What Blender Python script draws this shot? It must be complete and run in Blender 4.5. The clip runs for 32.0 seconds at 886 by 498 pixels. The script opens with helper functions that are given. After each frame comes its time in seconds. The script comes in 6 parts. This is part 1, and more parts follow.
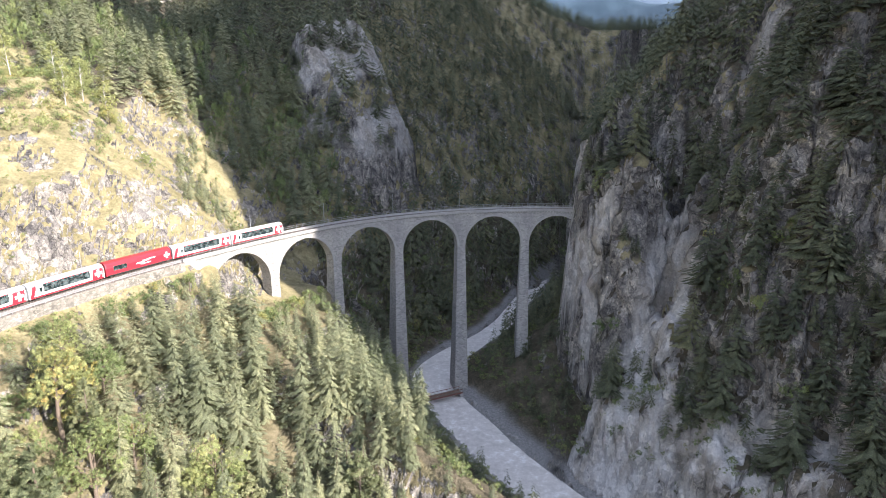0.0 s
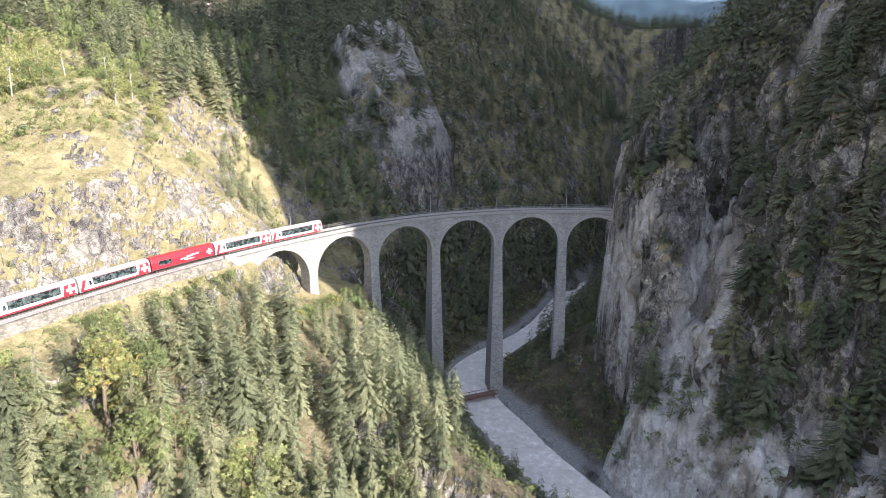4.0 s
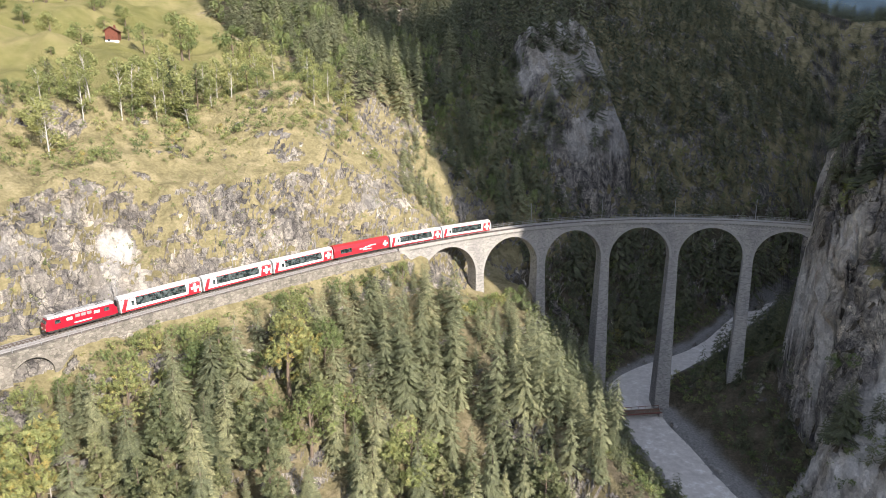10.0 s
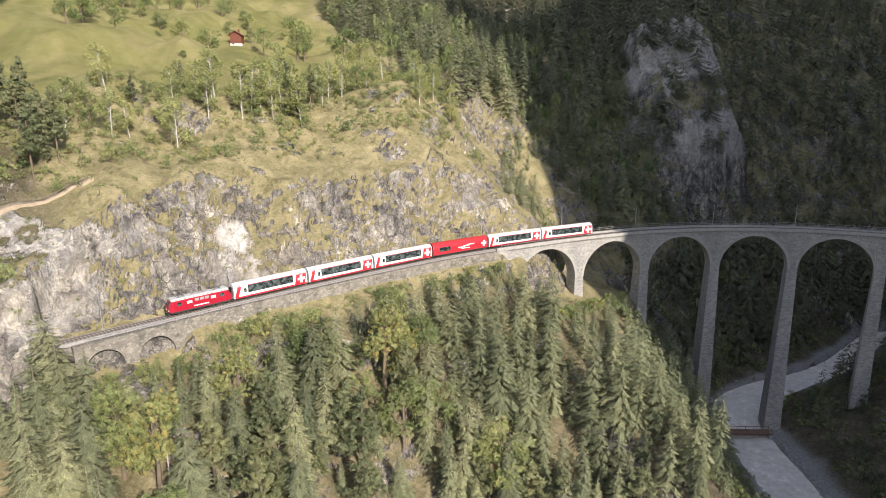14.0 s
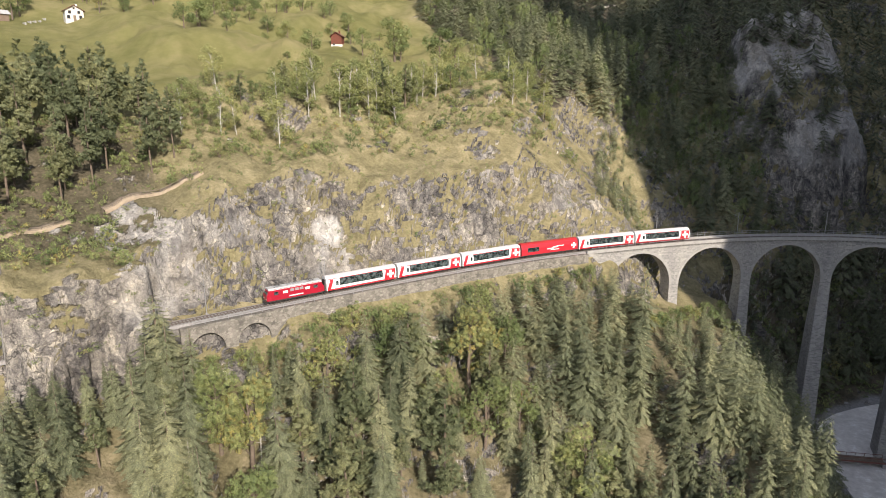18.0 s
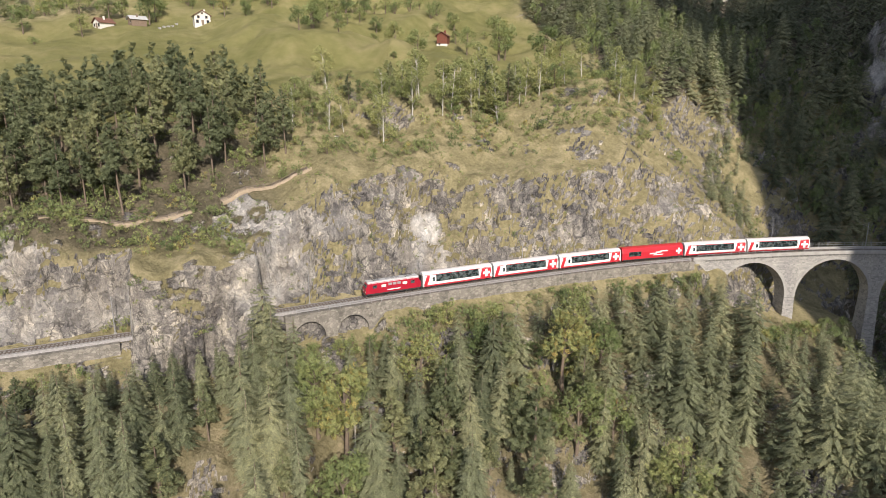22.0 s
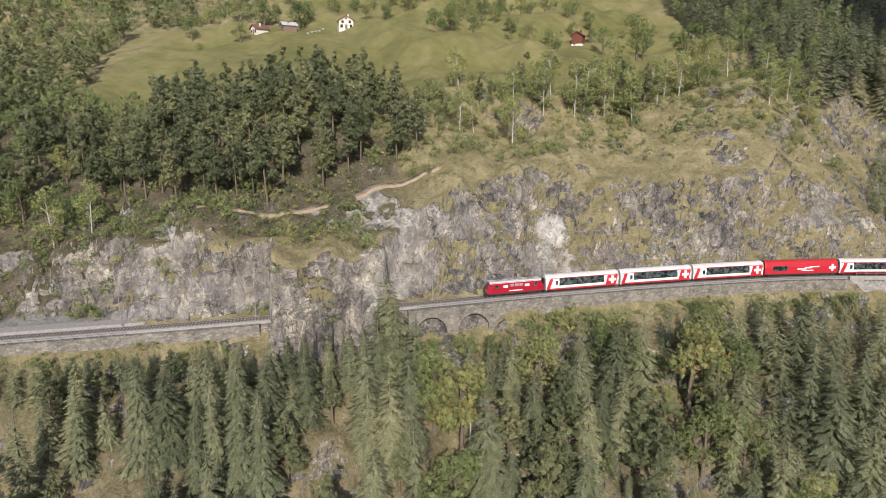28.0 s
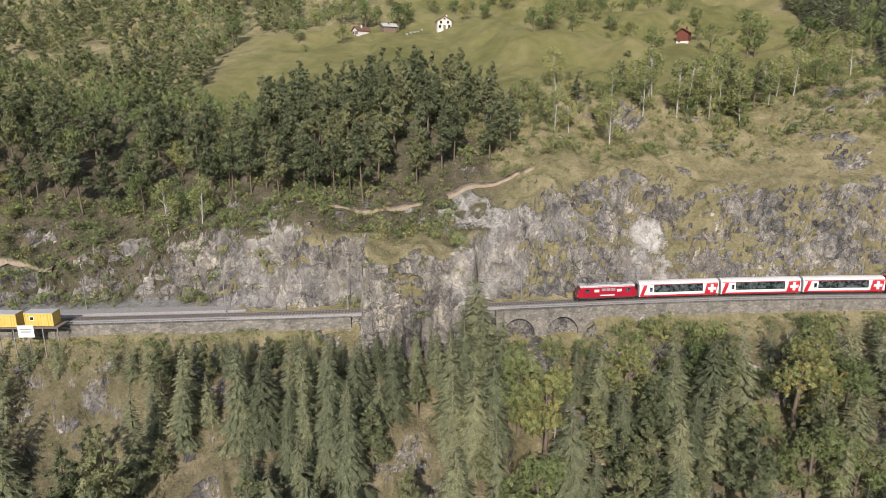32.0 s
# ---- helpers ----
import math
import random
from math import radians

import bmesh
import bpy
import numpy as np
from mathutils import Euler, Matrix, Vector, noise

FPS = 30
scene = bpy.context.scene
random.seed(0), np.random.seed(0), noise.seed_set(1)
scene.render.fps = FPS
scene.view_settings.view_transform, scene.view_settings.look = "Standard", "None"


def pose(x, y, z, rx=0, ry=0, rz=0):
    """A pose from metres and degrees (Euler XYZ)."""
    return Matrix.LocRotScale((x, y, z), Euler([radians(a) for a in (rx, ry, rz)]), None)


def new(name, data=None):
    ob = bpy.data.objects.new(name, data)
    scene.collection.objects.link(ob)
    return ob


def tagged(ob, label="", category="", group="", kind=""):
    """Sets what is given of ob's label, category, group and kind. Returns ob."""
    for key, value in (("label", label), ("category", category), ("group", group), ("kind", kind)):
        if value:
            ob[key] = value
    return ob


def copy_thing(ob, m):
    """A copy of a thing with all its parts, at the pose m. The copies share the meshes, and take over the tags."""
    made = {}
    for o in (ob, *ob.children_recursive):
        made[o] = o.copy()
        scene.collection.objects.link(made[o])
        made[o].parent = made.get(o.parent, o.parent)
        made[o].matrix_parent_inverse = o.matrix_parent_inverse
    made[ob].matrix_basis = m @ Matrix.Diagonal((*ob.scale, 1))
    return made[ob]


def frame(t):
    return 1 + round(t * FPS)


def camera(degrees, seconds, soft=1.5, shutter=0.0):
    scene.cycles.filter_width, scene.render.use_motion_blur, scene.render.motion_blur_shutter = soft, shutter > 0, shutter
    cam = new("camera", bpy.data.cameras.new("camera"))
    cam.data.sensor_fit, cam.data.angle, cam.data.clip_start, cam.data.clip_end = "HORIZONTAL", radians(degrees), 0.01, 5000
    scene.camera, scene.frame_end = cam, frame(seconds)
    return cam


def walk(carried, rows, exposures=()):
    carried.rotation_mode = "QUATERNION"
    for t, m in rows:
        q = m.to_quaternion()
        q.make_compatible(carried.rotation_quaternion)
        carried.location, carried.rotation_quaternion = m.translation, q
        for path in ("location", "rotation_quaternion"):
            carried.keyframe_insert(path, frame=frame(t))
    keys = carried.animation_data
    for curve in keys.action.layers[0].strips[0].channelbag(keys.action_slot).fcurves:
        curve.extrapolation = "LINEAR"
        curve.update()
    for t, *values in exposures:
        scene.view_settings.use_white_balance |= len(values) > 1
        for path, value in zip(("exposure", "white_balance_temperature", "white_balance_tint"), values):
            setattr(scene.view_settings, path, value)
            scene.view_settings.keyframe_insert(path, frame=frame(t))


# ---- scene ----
EYE = (0.0, 0.0, 102.0)
cam = camera(70.4, 32.0, 0.9)
# seconds, yaw, pitch: a hovering camera that pans to its left
ROWS = [
    (0.0, -0.00, -13.81),
    (0.5, 0.26, -13.82),
    (1.0, 0.58, -13.83),
    (1.5, 0.88, -13.83),
    (2.0, 1.23, -13.82),
    (2.5, 1.62, -13.82),
    (4.5, 4.51, -13.80),
    (5.0, 5.81, -13.79),
    (5.5, 7.16, -13.78),
    (6.0, 8.66, -13.77),
    (6.5, 10.06, -13.78),
    (7.0, 11.52, -13.77),
    (7.5, 12.97, -13.75),
    (8.0, 14.25, -13.73),
    (8.5, 15.41, -13.70),
    (9.0, 16.65, -13.69),
    (9.5, 17.81, -13.69),
    (10.0, 19.04, -13.69),
    (10.5, 20.12, -13.68),
    (11.0, 21.29, -13.68),
    (11.5, 22.43, -13.69),
    (12.0, 23.68, -13.69),
    (12.5, 24.82, -13.68),
    (13.0, 26.04, -13.69),
    (13.5, 27.14, -13.69),
    (14.0, 28.25, -13.70),
    (14.5, 29.24, -13.72),
    (16.5, 33.38, -13.76),
    (17.0, 34.44, -13.76),
    (17.5, 35.45, -13.77),
    (18.0, 36.51, -13.78),
    (18.5, 37.51, -13.79),
    (19.0, 38.68, -13.79),
    (19.5, 39.86, -13.80),
    (20.0, 41.14, -13.81),
    (20.5, 42.30, -13.83),
    (21.0, 43.55, -13.85),
    (21.5, 44.57, -13.87),
    (22.0, 45.59, -13.87),
    (22.5, 46.54, -13.87),
    (23.0, 47.57, -13.87),
    (23.5, 48.49, -13.88),
    (24.0, 49.48, -13.88),
    (24.5, 50.39, -13.87),
    (25.0, 51.37, -13.86),
    (25.5, 52.29, -13.85),
    (27.5, 56.14, -13.81),
    (28.0, 57.18, -13.80),
    (28.5, 58.17, -13.80),
    (29.0, 59.23, -13.81),
    (29.5, 60.20, -13.81),
    (30.0, 61.27, -13.81),
    (30.5, 62.26, -13.82),
    (31.0, 63.35, -13.82),
    (31.5, 64.42, -13.83),
    (32.0, 65.61, -13.83),
]
walk(cam, [(t, pose(*EYE, 90 + pitch, 0, yaw)) for t, yaw, pitch in ROWS],
     exposures=[(0.0, 1.45, 6250, 17), (6.0, 1.2, 6300, 16), (9.0, 0.88, 6500, 15), (13.0, 0.58, 6600, 15), (19.0, 0.3, 6700, 15), (25.0, 0.04, 6500, 15), (32.0, -0.1, 6400, 15)])

# ---- light ----
SUN_DIR = Vector((0.82, -0.48, 0.53)).normalized()
world = bpy.data.worlds.new("sky")
scene.world = world
world.use_nodes = True
wn = world.node_tree
sky = wn.nodes.new("ShaderNodeTexSky")
sky.sky_type = "NISHITA"
sky.sun_disc = False
sky.sun_elevation = math.asin(SUN_DIR.z)
sky.sun_rotation = math.atan2(SUN_DIR.x, SUN_DIR.y)
sky.altitude = 1000
veil = wn.nodes.new("ShaderNodeHueSaturation")  # thin high cloud pales the blue
veil.inputs["Saturation"].default_value = 0.56
wn.links.new(sky.outputs[0], veil.inputs["Color"])
wn.links.new(veil.outputs[0], wn.nodes["Background"].inputs[0])
wn.nodes["Background"].inputs[1].default_value = 0.185
sun_data = bpy.data.lights.new("sun", "SUN")
sun_data.energy, sun_data.angle, sun_data.color = 5.0, radians(0.6), (1.0, 0.93, 0.81)
sun = new("sun", sun_data)
sun.matrix_world = Matrix.Translation((60, -60, 300)) @ (-SUN_DIR).to_track_quat("-Z", "Y").to_matrix().to_4x4()


# ---- noise on arrays ----
def lattice(ix, iy, seed):
    n = (ix.astype(np.int64) * 374761393 + iy.astype(np.int64) * 668265263 + seed * 1442695041) & 0xFFFFFFFF
    n = ((n ^ (n >> 13)) * 1274126177) & 0xFFFFFFFF
    return ((n ^ (n >> 16)) & 0xFFFF) / 65535.0


def vnoise(x, y, seed=0):
    """Value noise, -1 to 1."""
    x, y = np.asarray(x, float), np.asarray(y, float)
    fx, fy = np.floor(x), np.floor(y)
    tx, ty = x - fx, y - fy
    tx, ty = tx * tx * (3 - 2 * tx), ty * ty * (3 - 2 * ty)
    a, b = lattice(fx, fy, seed), lattice(fx + 1, fy, seed)
    c, d = lattice(fx, fy + 1, seed), lattice(fx + 1, fy + 1, seed)
    return 2 * ((a * (1 - tx) + b * tx) * (1 - ty) + (c * (1 - tx) + d * tx) * ty) - 1


def fbm(x, y, scale, octaves=4, seed=0, gain=0.5):
    v, amp, tot = 0.0, 1.0, 0.0
    for k in range(octaves):
        v = v + amp * vnoise(x / scale * 2 ** k + 17.3 * k, y / scale * 2 ** k - 9.1 * k, seed + k)
        tot += amp
        amp *= gain
    return v / tot


def ridged(x, y, scale, octaves=4, seed=0):
    v, amp, tot = 0.0, 1.0, 0.0
    for k in range(octaves):
        v = v + amp * (1 - 2 * np.abs(vnoise(x / scale * 2 ** k + 5.7 * k, y / scale * 2 ** k + 3.3 * k, seed + k)))
        tot += amp
        amp *= 0.5
    return v / tot


def smooth(a, b, x):
    t = np.clip((np.asarray(x, float) - a) / (b - a), 0, 1)
    return t * t * (3 - 2 * t)


# ---- lines of the plan ----
def spline(points, step):
    """A dense Catmull-Rom line through points of the plan, at an even step."""
    p = [np.array(q, float) for q in points]
    p = [2 * p[0] - p[1]] + p + [2 * p[-1] - p[-2]]
    out = []
    for i in range(1, len(p) - 2):
        for t in np.linspace(0, 1, 24, endpoint=False):
            out.append(0.5 * (2 * p[i] + (p[i + 1] - p[i - 1]) * t + (2 * p[i - 1] - 5 * p[i] + 4 * p[i + 1] - p[i + 2]) * t ** 2
                              + (3 * p[i] - p[i - 1] - 3 * p[i + 1] + p[i + 2]) * t ** 3))
    out.append(p[-2])
    out = np.array(out)
    s = np.r_[0, np.cumsum(np.hypot(*np.diff(out, axis=0).T))]
    n = int(s[-1] / step)
    k = np.linspace(0, s[-1], n + 1)
    return np.c_[np.interp(k, s, out[:, 0]), np.interp(k, s, out[:, 1])], k


def nearest(line, arc, x, y):
    """Arc length and signed distance (right of the line's way: plus) of points to a line."""
    x, y = np.asarray(x, float), np.asarray(y, float)
    best = np.full(x.shape, 1e18)
    s_at, side = np.zeros(x.shape), np.zeros(x.shape)
    for i in range(len(line) - 1):
        a, b = line[i], line[i + 1]
        d = b - a
        n2 = d @ d
        t = np.clip(((x - a[0]) * d[0] + (y - a[1]) * d[1]) / n2, 0, 1)
        px, py = x - a[0] - t * d[0], y - a[1] - t * d[1]
        q = px * px + py * py
        m = q < best
        best = np.where(m, q, best)
        s_at = np.where(m, arc[i] + t * (arc[i + 1] - arc[i]), s_at)
        side = np.where(m, np.sign(px * d[1] - py * d[0]), side)
    return s_at, side * np.sqrt(best)


TRACK, TRACK_S = spline([(70, 190), (60, 199), (45, 206.2), (28, 209.5), (6, 208), (-15, 201), (-33, 189.8), (-47, 176), (-60, 159.5), (-74, 138.5),
                         (-87, 111.5), (-99.5, 80.5), (-116, 35), (-127, 8), (-144, -32), (-170, -95), (-200, -170)], 2.0)
S0 = float(nearest(TRACK, TRACK_S, np.array([45.0]), np.array([206.2]))[0][0])


def rail_z(s):
    """Height of the rails: they fall by two in a hundred from the rock face on."""
    return 65.0 - 0.02 * (np.asarray(s, float) - S0)


def track_at(s, off=0.0):
    """Point and heading of the line; off: metres to the hill's side."""
    x, y = np.interp(s, TRACK_S, TRACK[:, 0]), np.interp(s, TRACK_S, TRACK[:, 1])
    x2, y2 = np.interp(s + 0.5, TRACK_S, TRACK[:, 0]), np.interp(s + 0.5, TRACK_S, TRACK[:, 1])
    x1, y1 = np.interp(s - 0.5, TRACK_S, TRACK[:, 0]), np.interp(s - 0.5, TRACK_S, TRACK[:, 1])
    h = math.atan2(y2 - y1, x2 - x1)
    return x + off * math.sin(h), y - off * math.cos(h), h


S_ABUT = S0 + 131.0          # where the viaduct ends and the bench begins
S_TUN_A, S_TUN_B = S0 + 238.0, S0 + 261.0  # the rock nose that the line bores through
RIVER, RIVER_S = spline([(120, 420), (85, 385), (56, 344), (27, 271), (4, 236), (-4, 215), (0, 197), (8, 181), (15, 166), (26, 147), (50, 108), (68, 50), (74, -40), (72, -200)], 4.0)
BROW, BROW_S = spline([(-62, 157), (-60, 170), (-62, 185), (-66, 215), (-66, 260), (-58, 300), (-35, 345), (0, 400), (40, 460), (90, 540), (160, 640)], 4.0)
FOOT, FOOT_S = spline([(190, 560), (140, 450), (100, 385), (72, 340), (52, 275), (40, 232), (35, 206), (36, 187), (36, 168), (35, 151), (47, 124), (70, 80), (86, 40), (92, -30), (96, -220)], 4.0)


def hill(x, y):
    """The hillside with the bench of the line, left of the gorge."""
    s, u = nearest(TRACK, TRACK_S, x, y)
    away = smooth(4, 9, np.abs(u))
    rough = 2.2 * fbm(x, y, 16, 3, 3) + 1.9 * ridged(x, y, 7, 4, 5)
    u = u + rough * away * (1 - 0.85 * smooth(48, 72, u))
    zt = rail_z(s)
    yard = smooth(S0 + 286, S0 + 300, s)
    tall = 1 - smooth(S0 + 205, S0 + 240, s)
    c1 = (12 + 10 * tall) * (1 + 0.38 * fbm(x, y, 26, 3, 8))       # height of the rock face
    w1 = (7 + 8 * tall) * (1 + 0.45 * fbm(x, y, 19, 3, 9))
    # the rock nose over the tunnel stands forward of the line
    sn = s + 0.9 * fbm(x, y, 3.0, 2, 73)
    lap = 7.0 * smooth(3.2, 9, u)
    nose = smooth(S_TUN_A - 0.9 - lap, S_TUN_A + 0.7, sn) * (1 - smooth(S_TUN_B - 1.2, S_TUN_B + 0.2 + lap, sn))
    b0 = 3.8 + 9 * yard - (10.4 + 1.6 * fbm(x, y, 6, 2, 75)) * nose * (1 - smooth(-3, 17, u))
    w1 = w1 * (1 - 0.5 * nose)
    a = np.clip(u - b0, 0, None)
    ledge = 2.0 * fbm(x, y, 5, 3, 71) * smooth(0, 4, a) * (1 - smooth(w1 + 4, w1 + 14, a))
    brow = 46 + 6 * fbm(x, y, 60, 2, 12)
    z_up = np.where(a < w1, c1 * (a / w1), c1 + 0.52 * (a - w1))
    lim = c1 + 0.52 * (brow - w1)
    far = np.clip(a - brow, 0, None)
    z_up = np.where(a > brow, lim + 0.235 * far + 0.0004 * far ** 2 + 0.9 * fbm(x, y, 60, 2, 14) * smooth(0, 20, far), z_up) + ledge
    z_up = z_up + 0.25 * np.clip(far - 185 - 0.3 * (y - 50), 0, 140)
    low = np.clip(-u - 1.75, 0, None)
    z_dn = -0.1 - 1.1 * smooth(0, 0.9, low) - 0.78 * low - 4.0 * smooth(0, 10, low) * (0.5 + 0.5 * fbm(x, y, 25, 2, 33)) + 0.8 * fbm(x, y, 5, 3, 34) * smooth(0, 5, low)
    deep = smooth(S0 + 213, S0 + 217, s) * (1 - smooth(S0 + 233, S0 + 236, s)) * smooth(0.2, 1.2, low)
    z_dn = z_dn - 2.7 * deep + (0.5 + 0.8 * fbm(s, s * 0 + 7, 6, 3, 77)) * smooth(0.8, 1.6, low) * (1 - deep)
    z = zt - 0.62 + np.where(u > b0, z_up, np.where(u < -1.75, z_dn, 0))
    z = np.where((nose > 0) & (u <= b0), zt - 0.62 + z_dn - 1.5 * nose, z)
    return z, s, u


def far_side(x, y):
    """The wooded gorge wall behind the viaduct, left bank."""
    xx, yy = x + 7 * fbm(x, y, 40, 3, 21), y + 7 * fbm(x, y, 40, 3, 22)
    s, w = nearest(BROW, BROW_S, xx, yy)
    w = -w + 2.2 * ridged(x, y, 11, 3, 25)  # plus: into the hill
    crag = 1 - smooth(20, 31, np.hypot(x + 44, (y - 318) * 0.8) + 7 * fbm(x, y, 14, 4, 26))
    z = 62 + 0.28 * np.clip(y - 200, -100, 120) + 0.06 * np.clip(y - 320, 0, 400) + np.where(w > 0, 1.0 * w, 1.25 * w) + (27 + 3 * ridged(x, y, 12, 4, 28)) * crag
    return z + 4 * ridged(x, y, 30, 3, 24), crag


def massif(x, y):
    """The rock wall to the right of the gorge; its unseen heights are shaped to block the sun."""
    xx, yy = x + 4.5 * fbm(x, y, 22, 3, 41), y + 4.5 * fbm(x, y, 22, 3, 42)
    s, w = nearest(FOOT, FOOT_S, xx, yy)
    w = -w + (5.0 * ridged(s + 4 * fbm(x, y, 9, 2, 45), s * 0 + 3, 16, 4, 46) + 2.2 * ridged(x, y, 7, 4, 47)) * smooth(3, 9, -w)
    deg = np.degrees(np.arctan2(x, y))
    cliff = np.interp(w, [-40, 0, 7, 10.5, 15, 20, 30, 52, 74, 150, 300, 700], [-45, 0, 7, 36, 72, 90, 101, 122, 144, 290, 460, 560])
    slope = np.interp(w, [-40, 0, 3, 15, 23, 35, 52, 74, 120, 160, 300, 700], [-45, 0, 6, 25, 30, 56, 98, 130, 196, 280, 460, 560])
    k = (1 - smooth(14.5, 20.5, deg + 2.5 * fbm(x, y, 14, 3, 43))) * smooth(158, 176, y + 5 * fbm(x, y, 14, 3, 52))
    k = np.maximum(k, smooth(188, 222, y + 6 * fbm(x, y, 14, 3, 53)))
    # the last term raises unseen ground right of the view to shade the gorge
    z = cliff * k + slope * (1 - k) + 2.0 * np.clip(w - 25, 0, 90) * smooth(38, 52, deg)
    # a bare pillar standing out of the wood
    z = z + 11 * (1 - smooth(4, 9, np.hypot((x - 99) * 0.9, y - 190) + 2.5 * fbm(x, y, 6, 2, 50)))
    # cap on the unseen part, sets where the sun's shadow edge falls
    z = np.minimum(z, 62 + 400 * smooth(54, 129, y))
    ledge = 3.5 * vnoise(x / 8, y / 8, 48)
    return z + (6 * ridged(x, y, 17, 4, 44) + ledge) * smooth(5, 12, w) + 1.2 * fbm(x, y, 5, 3, 49)


def ground(x, y):
    x, y = np.asarray(x, float), np.asarray(y, float)
    zl, s, u = hill(x, y)
    sb, wb = nearest(BROW, BROW_S, x, y)
    zb, crag = far_side(x, y)
    sr, wr = nearest(RIVER, RIVER_S, x, y)
    k = 1 - smooth(S_ABUT - 10, S_ABUT + 8, s)
    # the spur that carries the first piers, and the bank below it
    spur = 62 - 13 * smooth(0, 10, wb) - 0.30 * np.clip(wb, 0, 30) - 1.5 * np.clip(wb - 27, 0, None) - 0.75 * np.clip(150 - y, 0, None)
    spur = spur - 0.9 * np.clip(y - 192, 0, None) + 1.5 * fbm(x, y, 8, 3, 55)
    bank = np.minimum(2 + 0.88 * (wr - 10), 50) + 2.0 * fbm(x, y, 12, 3, 56)
    bank = np.where(wr > 0, bank, -8) - 1.1 * np.clip(y - 199, 0, None)
    front = np.maximum(np.maximum(spur, bank), -8)
    back_hill = np.minimum(zb, np.maximum(zl, 40) + 30 * crag + 0.13 * np.clip(y - 330, 0, 300))
    z = zl * (1 - k) + np.maximum(back_hill, front) * k
    zm = massif(x, y)
    # heights capped by bearing so that the skyline fits the camera's view
    deg, r = np.degrees(np.arctan2(x, y)), np.hypot(x, y)
    out = smooth(205, 240, r)
    zm = np.where(out > 0, np.minimum(zm, 92 + r * np.interp(deg, [10, 12, 13.5, 15, 17, 19, 22, 30], [0.0, 0.02, 0.06, 0.10, 0.14, 0.21, 0.4, 1.0]) + 300 * (1 - out)), zm)
    skyline_cap = 90 + r * np.interp(deg, [-12, 0, 6, 9, 13, 20], [0.4, 0.25, 0.165, 0.132, 0.108, 0.108])
    z = np.where((r > 300) & (deg > -12), np.minimum(z, skyline_cap), z)
    aw = np.abs(wr) * (1 + 0.55 * smooth(222, 262, y))
    bed = -1.4 + 2.6 * smooth(5.5, 9.0, aw) + np.where(wr < 0, 0.35 + 0.4 * smooth(170, 195, y) * (1 - smooth(225, 260, y)), 0.35) * np.clip(aw - 13, 0, 40) + 0.5 * fbm(x, y, 6, 3, 61) * smooth(5, 9, aw)
    z = np.maximum(np.maximum(z, zm), bed)
    return z, s, u, wr, zm, zl, zb


def pale_rock(x, y, z):
    """Pale pillars and washed chutes on the right-hand wall."""
    f, w = nearest(FOOT, FOOT_S, x, y)
    f = f + 3.5 * fbm(x, y, 13, 3, 202)
    deg = np.degrees(np.arctan2(x, y))
    pillars = smooth(0.02, 0.16, fbm(f, z * 0.34, 9, 5, 201, 0.6)) * (1 - smooth(64, 96, z + 12 * fbm(f, z, 15, 2, 203))) * smooth(163, 182, y)
    mound = (1 - smooth(21, 27, z + 7 * fbm(f, z, 9, 3, 204))) * (1 - smooth(21, 24, deg + 3 * fbm(f, z, 8, 2, 206))) * smooth(-0.45, -0.2, fbm(f, z, 6, 4, 207)) * (y < 172)
    gully = 1 - smooth(1.6, 3.2, np.abs(deg - 18.8 - 0.055 * (z - 20) + 2.6 * fbm(f * 0.6, z, 17, 4, 208)))
    gully = gully * (1 - smooth(54, 66, z + 8 * fbm(f, z, 9, 2, 209))) * (y < 185)
    wash = smooth(21, 24, deg) * (1 - smooth(22, 38, z + 18 * fbm(f, z, 12, 3, 205))) * smooth(-0.35, -0.12, fbm(f, z * 0.5, 9, 4, 210))
    crest = 0.4 * (np.hypot(x - 99, y - 190) < 11) * smooth(-0.1, 0.2, fbm(f, z * 0.4, 5, 3, 211))
    return np.maximum.reduce([0.85 * pillars, 0.95 * mound, 0.8 * gully, 0.9 * wash, crest])


def grid_mesh(name, x, y, z, closed=False):
    ny, nx = x.shape
    co = np.stack([x, y, z], -1).reshape(-1, 3)
    i = np.arange(nx * ny).reshape(ny, nx)
    q = np.stack([i[:-1, :-1], i[:-1, 1:], i[1:, 1:], i[1:, :-1]], -1).reshape(-1, 4)
    me = bpy.data.meshes.new(name)
    me.vertices.add(len(co))
    me.vertices.foreach_set("co", co.ravel())
    me.loops.add(q.size)
    me.loops.foreach_set("vertex_index", q.ravel())
    me.polygons.add(len(q))
    me.polygons.foreach_set("loop_start", np.arange(0, q.size, 4))
    me.update(calc_edges=True)
    return me


def lattice3(ix, iy, iz, seed):
    n = (ix * 374761393 + iy * 668265263 + iz * 1274126177 + seed * 1442695041) & 0xFFFFFFFF
    n = ((n ^ (n >> 13)) * 1274126177) & 0xFFFFFFFF
    return ((n ^ (n >> 16)) & 0xFFFF) / 65535.0


def vnoise3(x, y, z, seed=0):
    """Value noise in space, -1 to 1."""
    f = [np.floor(c).astype(np.int64) for c in (x, y, z)]
    t = [c - k for c, k in zip((x, y, z), f)]
    t = [c * c * (3 - 2 * c) for c in t]
    out = 0.0
    for i in (0, 1):
        for j in (0, 1):
            for k in (0, 1):
                w = (t[0] if i else 1 - t[0]) * (t[1] if j else 1 - t[1]) * (t[2] if k else 1 - t[2])
                out = out + w * lattice3(f[0] + i, f[1] + j, f[2] + k, seed)
    return 2 * out - 1


